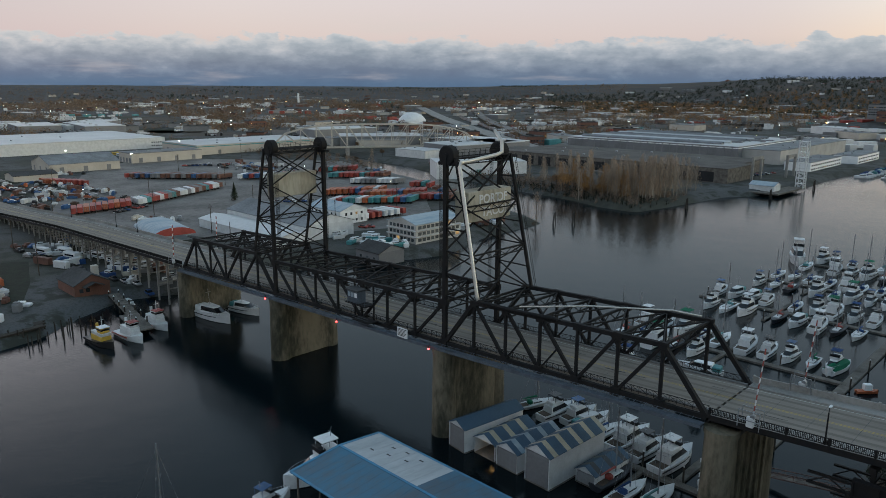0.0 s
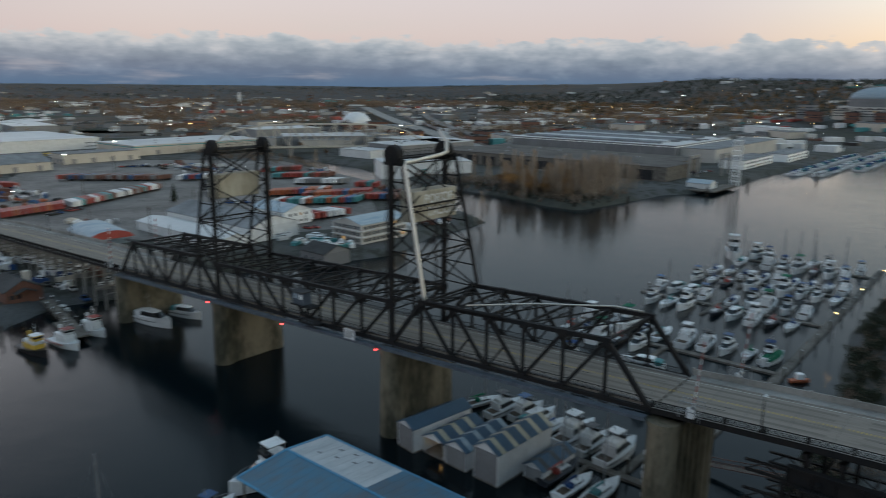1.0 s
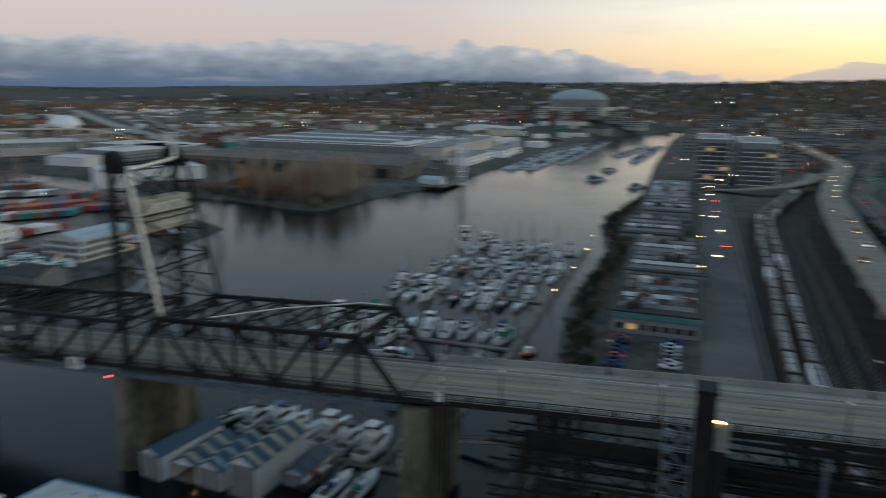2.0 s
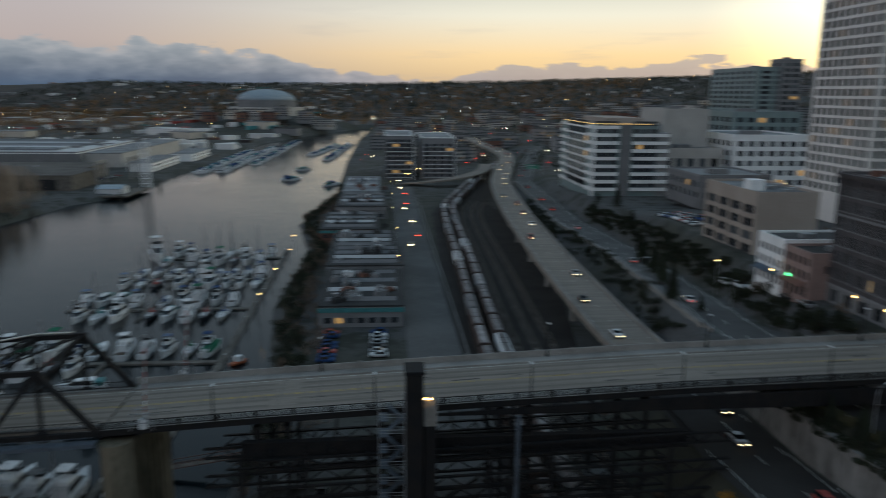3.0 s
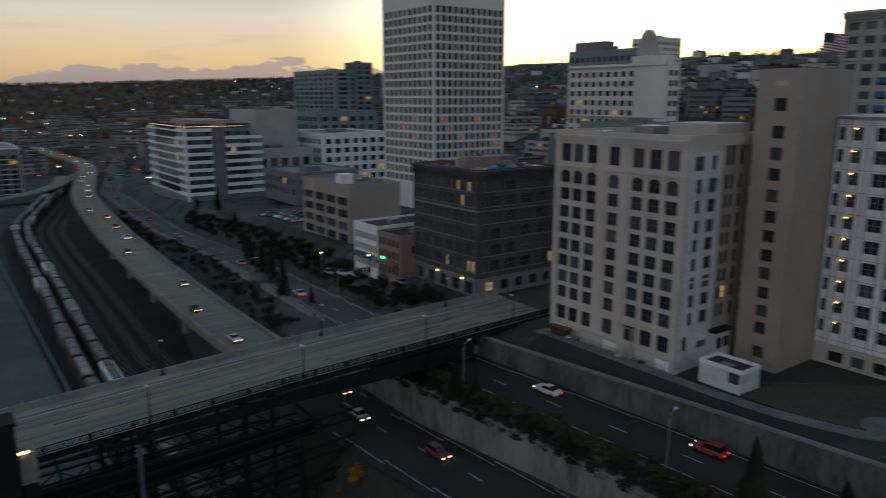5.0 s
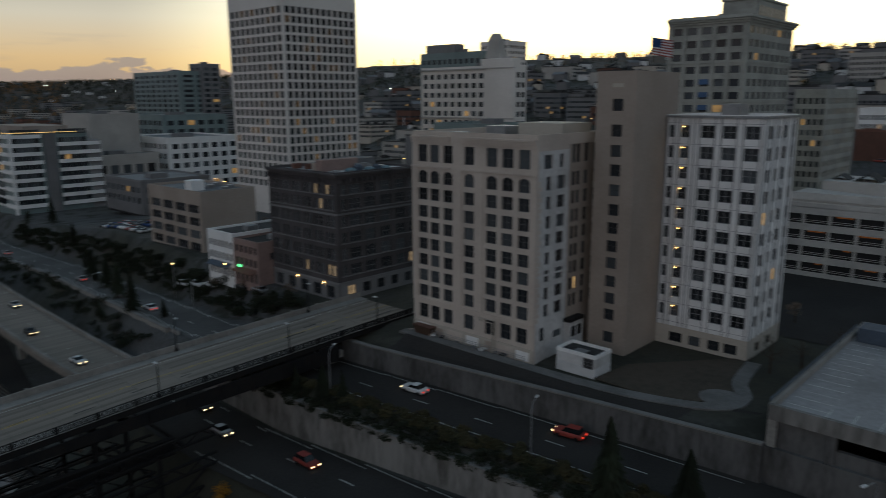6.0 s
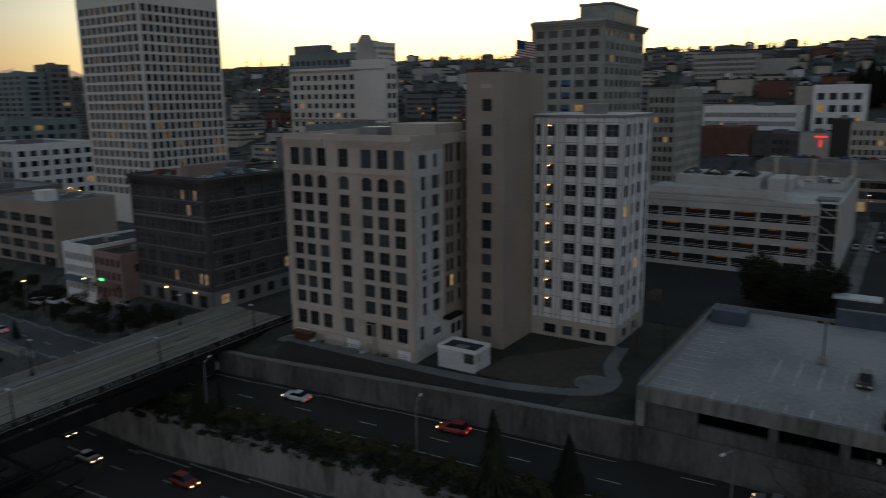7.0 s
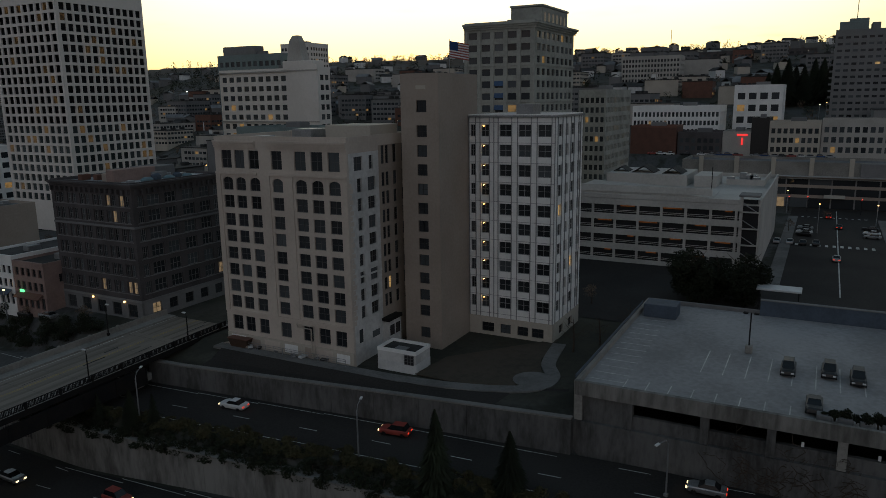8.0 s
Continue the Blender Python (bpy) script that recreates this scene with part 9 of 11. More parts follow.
# loose cars and gear about the yards
yr = random.Random(5)
for i in range(90):
    x, y = yr.choice(((-330, 34), (-380, 56), (-420, 70), (-480, 90), (-250, 60), (-172, -38), (-168, -48), (-156, -42), (-350, 60)))
    x, y = x + yr.gauss(0, 9), y + yr.gauss(0, 6)
    if any(a - 4 < x < b_ + 4 and c - 4 < y < d + 4 for a, b_, c, d in ((-226, -158, 64, 106), (-206, -180, 114, 131), (-530, -490, 84, 136), (-475, -455, 50, 78), (-350, -296, 30, 145), (-330, -100, -2, 18))) or land_z(x, y) < 3:
        continue
    a, b_, c = yr.uniform(2, 6), yr.uniform(1.4, 2.4), yr.uniform(0.9, 2.6)
    solid("yard_unit", Shape().soft(-a / 2, a / 2, -b_ / 2, b_ / 2, 0, c, 0.2).soft(-a * 0.3, a * 0.15, -b_ * 0.4, b_ * 0.4, c, c + 0.6, 0.1), (WHITE, SILVER, BLACK, GREYWALL, BROWN, WHITE, NAVY, BEIGE)[i % 8], "small machine or cab standing in a port yard", "equipment", group="stored machines", at=(x, y, land_z(x, y)), turn=yr.choice((52, 142, 10, 96)))

# packed rows of cars and vans in the yards, past counting
cy_ = random.Random(321)
for k, (m_, lab) in enumerate(((WHITE, "white vans and cars packed in the yards"), (BLACK, "dark cars packed in the yards"), (SILVER, "silver cars packed in the yards"), (BROWN, "rusty brown cars packed in the breakers' yard"), (BLUE, "blue cars packed in the yards"))):
    sh_ = Shape()
    for i in range(95):
        a0, a1, y0, y1, th = cy_.choice(((-470, -320, 18, 78, 0.9), (-470, -320, 18, 78, 0.9), (-236, -150, -14, 14, 0.3), (-470, -350, 196, 236, 0.9), (-350, -250, 268, 286, 0.9), (-150, -128, 142, 176, 0.4), (-640, -600, 255, 300, 0.2)))
        x, y = cy_.uniform(a0, a1), cy_.uniform(y0, y1)
        if not free_land(x, y):
            continue
        th += cy_.choice((0, 1.57)) + cy_.uniform(-0.1, 0.1)
        c_, s_, z = math.cos(th), math.sin(th), land_z(x, y)
        L_, h_ = cy_.choice(((4.4, 0.9), (4.8, 1.0), (6.5, 2.4), (8.0, 2.6))) if k in (0, 3) else (4.4, 0.9)
        ring = lambda l0, l1, w_: [(x + c_ * a - s_ * b_, y + s_ * a + c_ * b_) for a, b_ in ((l0, -w_), (l1, -w_), (l1, w_), (l0, w_))]
        sh_.prism(ring(-L_ / 2, L_ / 2, 0.95), z + 0.3, z + 0.3 + h_)
        if h_ < 2:
            sh_.loft([[(p, q, z + 0.3 + h_) for p, q in ring(-L_ * 0.34, L_ * 0.2, 0.85)], [(p, q, z + 0.9 + h_) for p, q in ring(-L_ * 0.26, L_ * 0.06, 0.72)]])
    solid("yard_vehicles", sh_, m_, lab, "vehicles", "stuff")

# standing freight wagons on the far yard tracks
fr = random.Random(91)
row = Shape()
for k in range(6):
    a, b_ = Vector((-330 - k * 6, 500 + k * 5, 0)), Vector((-900 - k * 12, 980 + k * 12, 0))
    d = (b_ - a).normalized()
    for i in range(44):
        if fr.random() < 0.62:
            p = a + (b_ - a) * (i / 44)
            row.bar(p + Vector((0, 0, 5.2)), p + d * 13.5 + Vector((0, 0, 5.2)), 2.8, 3.2)
solid("wagon_rows", row, HATCHROW, "rows of standing freight wagons on far tracks", "wagons", "stuff")

# ---- railway, flyover, traffic and planting west of the channel ----
fly = smooth_line([(151.6, 44, 14.6), (150.6, 60, 15.1), (150.2, 82, 15.6), (150.6, 116, 16.0), (152.4, 169, 16.4), (156, 232, 16.8), (166, 336, 17), (184, 430, 17), (200, 518, 17), (203, 594, 17), (199, 658, 17), (200, 800, 16.5)], 6)
fo = thing("flyover", (0, 0, 0), "curving concrete highway flyover on single columns", "flyover")
part("deck", Shape().ribbon(fly, 6.2, 0.0, 1.3), ROAD, fo)
for sg in (-1, 1):
    part("barrier", Shape().ribbon([Vector(p) + Vector((0, 0, 0)) for p in fly], (6.2 if sg > 0 else -5.8, -5.8 if sg > 0 else 6.2), 0.95, 0.95), CONCRETE, fo)
for p, h in along(fly, 38, 20):
    b = land_z(p.x, p.y)
    part("column", Shape().soft(p.x - 0.9, p.x + 0.9, p.y - 0.9, p.y + 0.9, b - 1, p.z - 2.4, 0.25), CONCRETE, fo)
    part("column_cap", Shape().box(p.x - 4.5, p.x + 4.5, p.y - 0.9, p.y + 0.9, p.z - 2.4, p.z - 1.3), CONCRETE, fo)
dashes(fly, 0.0, 3.0, 9.0, 0.16, 0.02, LINE, "lane_marking", "dashed white lane lines on the flyover")
dashes(fly, 4.9, 12.05, 0.0, 0.14, 0.02, LINE, "edge_marking", "white edge line on the flyover")
dashes(fly, -4.9, 12.05, 0.0, 0.14, 0.02, LINE, "edge_marking", "white edge line on the flyover")
gs = thing("sign_gantry", (196.5, 430, 9.8), "green highway direction sign on a steel gantry", "road sign")
part("post", Shape().bar((0, 0, -1), (0, 0, 8.5), 0.35), STEEL_GREY, gs)
part("post", Shape().bar((15, 0, -1), (15, 0, 8.5), 0.35), STEEL_GREY, gs)
part("beam", Shape().bar((0, 0, 7.4), (15, 0, 7.4), 0.35, 0.8), STEEL_GREY, gs)
part("sign_board", Shape().box(4, 13, -0.35, -0.2, 5.6, 9.0), SIGNGREEN, gs, "green reflective board")
wb_ = Shape()
for z, a, c in ((8.0, 5, 11), (6.9, 5, 9.6), (6.1, 5, 10.4)):
    wb_.box(a, c, -0.38, -0.36, z, z + 0.4)
part("writing_bar", wb_, WHITE, gs)
# barrier along the upper carriageway
ub = [(lerp(y, UP_Y, UP_X) - 6.5, y, lerp(y, UP_Y, UP_Z)) for y in range(42, 400, 8)]
solid("road_barrier", Shape().ribbon(ub, 0.2, 0.95, 1.1), CONCRETE, "pale concrete barrier along the carriageway", "barrier", "structure")
cb = [(116, y, 4.7) for y in range(30, 380, 14)]
solid("kerb", Shape().ribbon(cb, 0.25, 0.15, 0.4), KERB, "concrete kerb beside the railway", "kerb", "structure")

rail_line = smooth_line([(121, -120, 4.7), (119.5, 10, 4.7), (119.5, 75, 4.7), (122.5, 160, 4.7), (127.5, 288, 4.7), (140, 350, 4.7), (166, 450, 4.7), (200, 560, 4.7), (240, 650, 4.7)], 8)
for k in range(5):
    off = [Vector(p) for p in rail_line]
    line = []
    for i, p in enumerate(off):
        d = (off[min(i + 1, len(off) - 1)] - off[max(i - 1, 0)]).normalized()
        line.append(p + Vector((d.y, -d.x, 0)) * (k * 4.9))
    t = thing("railway_track", tuple(line[0]), "railway track on dark ballast", "railway", "railway tracks", kind="structure")
    rel = [p - line[0] for p in line]
    part("ballast", Shape().ribbon(rel, 2.2, 0.12, 0.3), BALLAST, t)
    for sg in (-0.75, 0.75):
        part("rail", Shape().ribbon(rel, (sg + 0.06, -sg + 0.06), 0.34, 0.16), RUST, t)
    sl = Shape()
    for p, h in along(rel[:40], 0.9):
        a = radians(h)
        q = Vector((-math.sin(a), math.cos(a), 0)) * 1.25
        sl.bar(p - q + Vector((0, 0, 0.16)), p + q + Vector((0, 0, 0.16)), 0.24, 0.1)
    s_ob = part("sleepers", sl, TIMBER, t)
    s_ob["kind"] = "stuff"
    if k == 0:
        tracks = [line]
    else:
        tracks.append(line)


HATCH = mat("dusty_roof_hatch", (0.36, 0.335, 0.325), 0.8, col2=(0.22, 0.20, 0.195), big=0.3, fine=2.0, spread=0.5)


def hopper(material, label):
    t = thing("freight_car", (0, 0, 0), label, "freight car", "standing freight train")
    L = 14.6
    body = (Shape().loft([[(-L / 2 + 1.0, y, 1.3) for y in (-1.4, 1.4)] + [(L / 2 - 1.0, y, 1.3) for y in (1.4, -1.4)], [(-L / 2 + 0.3, y, 2.2) for y in (-1.5, 1.5)] + [(L / 2 - 0.3, y, 2.2) for y in (1.5, -1.5)],
                               [(-L / 2 + 0.3, y, 4.0) for y in (-1.5, 1.5)] + [(L / 2 - 0.3, y, 4.0) for y in (1.5, -1.5)], [(-L / 2 + 0.3, y, 4.4) for y in (-0.9, 0.9)] + [(L / 2 - 0.3, y, 4.4) for y in (0.9, -0.9)]]))
    ribs = body
    for i in range(9):
        x = -L / 2 + 1.2 + i * (L - 2.4) / 8
        for y in (-1.58, 1.5):
            ribs.box(x - 0.08, x + 0.08, y, y + 0.08, 2.1, 4.0)
    part("body", body, material, t)
    part("roof_walk", Shape().soft(-L / 2 + 0.6, -1.6, -0.95, 0.95, 4.36, 4.6, 0.05).soft(-1.2, 2.4, -0.95, 0.95, 4.36, 4.6, 0.05).soft(2.8, L / 2 - 0.6, -0.95, 0.95, 4.36, 4.6, 0.05), HATCH, t, "grey-brown roof hatches")
    u = Shape().box(-6.4, 6.4, -0.4, 0.4, 0.9, 1.32)
    for x in (-5.2, 5.2):
        u.box(x - 1.3, x + 1.3, -1.1, 1.1, 0.5, 1.1).tube([(x - 0.9, -0.9, 0.5), (x - 0.9, 0.9, 0.5)], 0.45, 8).tube([(x + 0.9, -0.9, 0.5), (x + 0.9, 0.9, 0.5)], 0.45, 8)
    part("underframe", u, STEEL, t)
    return t


WAGON = mat("dull_brown_wagon", (0.10, 0.07, 0.06), 0.8, col2=(0.06, 0.045, 0.04), big=0.3, fine=2.0, spread=0.3)
CARS_T = [hopper(WAGON, "brown covered hopper wagon with pale roof hatches"), hopper(GREYWALL, "grey covered hopper wagon with pale roof hatches"), hopper(WHITE, "white covered hopper wagon in a standing train")]
seen_t = set()
for k, start in ((0, 10.0), (1, 4.0)):
    for i, (p, h) in enumerate(along(tracks[k], 15.6, start)):
        if i > 44 or (k == 1 and i < 1):
            continue
        c = (0, 0, 1, 0, 0, 0, 2, 0)[(i * 3 + k * 2) % 8]
        m = pose(p.x, p.y, p.z + 0.35, 0, 0, h)
        if c in seen_t:
            copy_thing(CARS_T[c], m)
        else:
            seen_t.add(c)
            CARS_T[c].matrix_basis = m


def car(material, label, lit=False, tall=0.0, group="cars", full=False):
    t = thing("car", (0, 0, 0), label, "car", group)
    rows = []
    for z, a, b_, w in ((0.25, -2.2, 2.2, 0.8), (0.5, -2.3, 2.3, 0.92), (0.85, -2.25, 2.2, 0.92), (0.98, -2.1, 1.9, 0.85)):
        rows.append([(a, -w, z), (a + 0.25, -w - 0.03, z), (b_ - 0.35, -w - 0.03, z), (b_, -w * 0.75, z), (b_, w * 0.75, z), (b_ - 0.35, w + 0.03, z), (a + 0.25, w + 0.03, z), (a, w, z)])
    body = part("body", Shape().loft(rows), material, t)
    z1 = 1.45 + tall
    g = [[(-1.95 + (0 if tall else 0.35), -0.8, 0.97), (0.95, -0.8, 0.97), (0.95, 0.8, 0.97), (-1.95 + (0 if tall else 0.35), 0.8, 0.97)], [(-1.7 + (0 if tall else 0.75), -0.66, z1), (0.25, -0.66, z1), (0.25, 0.66, z1), (-1.7 + (0 if tall else 0.75), 0.66, z1)]]
    part("glasshouse", Shape().loft(g), GLASS_CAR, t)
    part("roof", Shape().soft(g[1][0][0] + 0.03, 0.22, -0.66, 0.66, z1 - 0.02, z1 + 0.05, 0.02), material, t)
    if full:
        for x in (-1.4, 1.4):
            for y in (-0.95, 0.75):
                part("wheel", Shape().tube([(x, y, 0.32), (x, y + 0.2, 0.32)], 0.33, 10), RUBBER, t)
    else:
        part("wheels", Shape().tube([(-1.4, -0.95, 0.32), (-1.4, 0.95, 0.32)], 0.33, 10).tube([(1.4, -0.95, 0.32), (1.4, 0.95, 0.32)], 0.33, 10), RUBBER, t)
    if not (lit or full):
        return t
    for y in (-0.62, 0.62):
        part("headlight", Shape().box(2.2, 2.34, y - 0.2, y + 0.2, 0.58, 0.76), HEAD if lit else WHITE, body, "lit headlight" if lit else "")
        part("taillight", Shape().box(-2.34, -2.2, y - 0.2, y + 0.2, 0.6, 0.78), TAIL if lit else RED, body, "lit tail light" if lit else "")
    return t


def parked_car(material, label, tall=0.0):
    """A standing car as one small mesh: body, glass and wheels."""
    rows = []
    for z, a, b_, w in ((0.25, -2.2, 2.2, 0.8), (0.5, -2.3, 2.3, 0.92), (0.85, -2.25, 2.2, 0.92), (0.98, -2.1, 1.9, 0.85)):
        rows.append([(a, -w, z), (a + 0.25, -w - 0.03, z), (b_ - 0.35, -w - 0.03, z), (b_, -w * 0.75, z), (b_, w * 0.75, z), (b_ - 0.35, w + 0.03, z), (a + 0.25, w + 0.03, z), (a, w, z)])
    z1 = 1.45 + tall
    g = Shape().loft([[(-1.7, -0.8, 0.97), (0.95, -0.8, 0.97), (0.95, 0.8, 0.97), (-1.7, 0.8, 0.97)], [(-1.2 - tall, -0.66, z1), (0.25, -0.66, z1), (0.25, 0.66, z1), (-1.2 - tall, 0.66, z1)]])
    wh = Shape()
    for x in (-1.4, 1.4):
        for y in (-0.95, 0.75):
            wh.tube([(x, y, 0.32), (x, y + 0.2, 0.32)], 0.33, 8)
    return whole("car", [(Shape().loft(rows).soft(-1.15 - tall, 0.2, -0.66, 0.66, z1 - 0.02, z1 + 0.05, 0.02), material), (g, GLASS_CAR), (wh, RUBBER)], label, "car", "parked cars")


PARKED = [parked_car(WHITE, "white parked car standing empty"), parked_car(BLACK, "black parked car standing empty"), parked_car(SILVER, "silver parked car standing empty"), parked_car(RED, "dark red parked car standing empty"),
          car(BLACK, "black off-road car parked on the deck", tall=0.25, full=True), parked_car(NAVY, "dark blue parked car standing empty", 0.15)]
DRIVING = [car(SILVER, "silver car driving with its lights on", True), car(BLACK, "dark car driving with its lights on", True), car(WHITE, "white car driving with its lights on", True), car(RED, "red car driving with its lights on", True, 0.2)]
seen_c = set()


def put_car(pool, key, i, x, y, z, turn):
    m = pose(x, y, z, 0, 0, turn)
    if (key, i) in seen_c:
        return copy_thing(pool[i], m)
    seen_c.add((key, i))
    pool[i].matrix_basis = m
    return pool[i]


r4 = random.Random(9)
for n, (p, h) in enumerate(along(fly, 27, 14)):
    d = Vector((-math.sin(radians(h)), math.cos(radians(h)), 0))
    if n in (3, 9, 16):
        continue
    p = p + d * r4.choice((-2.4, 2.2))
    put_car(DRIVING, "d", r4.randrange(4), p.x, p.y, p.z + 0.02, h + 180)
for y in (70, 128, 205, 262, 300, 360, 430, 470):
    put_car(DRIVING, "d", r4.randrange(4), lerp(y, UP_Y, UP_X) + r4.choice((-2.0, 2.0)), y, lerp(y, UP_Y, UP_Z) + 0.14, 86)
put_car(DRIVING, "d", 2, 172.6, -19.4, lerp(-17.7, UP_Y, UP_Z) + 0.14, 95)
put_car(DRIVING, "d", 3, 175.4, -47.3, lerp(-45, UP_Y, UP_Z) + 0.14, 98)
put_car(DRIVING, "d", 0, 178.6, -89.0, lerp(-88, UP_Y, UP_Z) + 0.14, 92)
put_car(DRIVING, "d", 1, 155.0, 18.3, lerp(18, UP_Y, LOW_Z) + 0.14, -90)
put_car(DRIVING, "d", 0, 152.2, 6.6, lerp(6, UP_Y, LOW_Z) + 0.14, -90)
put_car(DRIVING, "d", 3, 154.6, -14.0, lerp(-14, UP_Y, LOW_Z) + 0.14, -90)
for i, x, y in ((4, 199.5, -96.2), (4, 200.8, -101.2), (4, 199.5, -104.6), (1, 187.6, -99.6), (1, 222, -118)):
    put_car(PARKED, "p", i, x, y, 32.42, 180)


def car_row(a, b_, step, turn, fill=0.8):
    d = Vector((b_[0] - a[0], b_[1] - a[1], 0))
    n = int(d.length / step)
    for i in range(n):
        if r4.random() < fill:
            p = Vector((a[0], a[1], 0)) + d * (i / n)
            put_car(PARKED, "p", r4.choice((0, 1, 2, 3, 5)), p.x, p.y, land_z(p.x, p.y) + 0.02, turn + r4.choice((0, 180)))


car_row((80, 72), (80, 96), 2.9, 0)
car_row((93, 72), (93, 96), 2.9, 0)
car_row((84, -8), (84, 14), 3.0, 90)
car_row((200, 128), (200, 168), 3.0, 10)
car_row((208, 126), (208, 170), 3.0, 10)
car_row((216, 130), (216, 172), 3.0, 10)
car_row((183.5, 42), (183.5, 92), 6.5, 90, 0.6)
car_row((240, 190), (262, 196), 3.0, 90)
car_row((421, -128), (421, -24), 3.4, 90, 0.7)
car_row((408, 0), (412, 20), 3.2, 0)
car_row((320, -98), (320, -78), 3.2, 0)
for x0, y0, x1, y1 in ((-290, 52, -300, 76), (-262, 128, -246, 150), (-210, 84, -206, 100), (-172, 108, -164, 124), (-420, 30, -400, 60), (-385, 205, -372, 228), (-470, 180, -452, 226), (-300, 360, -280, 395), (-250, 500, -190, 505),
                       (-300, 505, -250, 508), (-120, 445, -112, 490), (-640, 255, -640, 300), (300, -40, 300, -10), (322, 20, 322, 60), (345, 0, 345, 40), (262, 160, 262, 190), (300, 330, 330, 335), (220, 372, 250, 372), (222, 384, 252, 384)):
    car_row((x0, y0), (x1, y1), 3.0, 20)
car_row((-150, 118), (-150, 140), 3.2, 0)
car_row((-170, 140), (-158, 140), 3.2, 90)
car_row((-155, -4), (-132, 2), 5.0, 0)

# low sheds along the western shore
for (x0, x1, y0, y1, h, w, rf, lab) in ((76, 100, 99, 142, 6.0, GREYWALL, ROOF_DARK, "flat-roofed grey waterfront shed"), (75, 101, 146, 176, 6.5, GREYWALL, ROOF_DARK, "flat-roofed grey waterfront shed"),
                                    (74, 99, 180, 214, 5.5, GREYWALL, ROOF_DARK, "low waterfront shed with a dark roof"), (66, 92, 222, 268, 5.0, BROWN, ROOF_DARK, "old brown timber waterfront shed"),
                                    (70, 96, 278, 330, 6.5, GREYWALL, ROOF_DARK, "long grey waterfront shed"), (70, 92, 340, 420, 6.0, GREENGLASS, ROOF, "low waterfront restaurant with lit windows")):
    t = shed("waterfront_shed", lab, x0, x1, y0, y1, h, w, rf, group="waterfront sheds", z=4.6)
    windows_on(t, 1, x1 - x0 - 1, 0, 1.2, 7, 1, 3, "-y", 2.2, 1.6)
    part("fascia", Shape().box(-0.2, x1 - x0 + 0.2, -0.5, -0.1, h - 1.5, h - 0.3), (TEAL, PANEL, GREYWALL)[int(y0) % 3], t, "faded painted fascia board")
    for k in range(4):
        q = (y1 - y0) * (k + 0.5) / 4
        part("skylight_ridge", Shape().gable(2, x1 - x0 - 2, q - 0.9, q + 0.9, h + 0.5, 0.9, 0.1, 0.1), (GREYWALL, ROOF_LIGHT, ROOF, GREYWALL)[k], t)
clut = random.Random(55)
for i in range(110):
    x, y = clut.uniform(73, 99), clut.uniform(100, 400)
    a, b_, c = clut.uniform(1.5, 5), clut.uniform(1.2, 3), clut.uniform(0.8, 2.4)
    up = 4.6
    for (x0, x1, y0, y1, h) in ((76, 100, 99, 142, 6.5), (75, 101, 146, 176, 7.0), (74, 99, 180, 214, 6.0), (66, 92, 222, 268, 5.5), (70, 96, 278, 330, 7.0), (70, 92, 340, 420, 6.5)):
        if x0 - 3 < x < x1 + 3 and y0 - 3 < y < y1 + 3:
            inside = x0 + 3 < x < x1 - 3 and y0 + 3 < y < y1 - 3
            up = 4.6 + h if inside else None
    if up is None:
        continue
    solid("roof_unit" if up > 5 else "yard_crate", Shape().soft(-a / 2, a / 2, -b_ / 2, b_ / 2, 0, c, 0.1).box(-a * 0.3, a * 0.1, -b_ * 0.3, b_ * 0.3, c, c + 0.4), (GREYWALL, ROOF_DARK, BROWN, WHITE, STEEL_GREY, GREYWALL, ROOF_DARK)[i % 7],
          "weathered metal unit on a flat shed roof" if up > 5 else "weathered crate in a waterfront yard", "equipment", group="waterfront clutter", at=(x, y, up), turn=clut.choice((0, 90, 30)))
part("neon_strip", Shape().box(4, 18, -0.2, -0.08, 4.6, 4.9), SIGN_GREEN, t, "lit green sign strip")
for (x0, x1, y0, y1, z1) in ((96, 118, 452, 520, 38), (124, 150, 456, 530, 36)):
    b = block("condominium", "glass-fronted waterfront condominium with balconies", x0, x1, y0, y1, 4.6, z1, PANEL, ROOF, group="waterfront condominiums")
    h = z1 - 4.6
    rr = [(2.0 + 3.3 * i, 2.2) for i in range(int((h - 3) / 3.3))]
    facade(b, "-y", (0.45, 0), x1 - x0 - 0.9, -2, h, even(4, x1 - x0 - 0.9, 4.0), rr, GREYWALL, GLASS_LIT, rows_joined=True)
    facade(b, "-x", (0, 0), y1 - y0, -2, h, even(9, y1 - y0, 4.6), rr, GREYWALL, GLASS_LIT, rows_joined=True)
    for z, _ in rr:
        part("balcony", Shape().box(2, x1 - x0 - 2, -1.4, 0, z - 0.3, z - 0.1), PANEL, b)
rp = smooth_line([(108, 430, 5), (125, 415, 8), (150, 418, 11), (168, 440, 13), (176, 470, 15)], 6)
road_sheet("road", rp, 5.0, ROAD, "curving concrete ramp up to the highway", 0.1, 1.0)


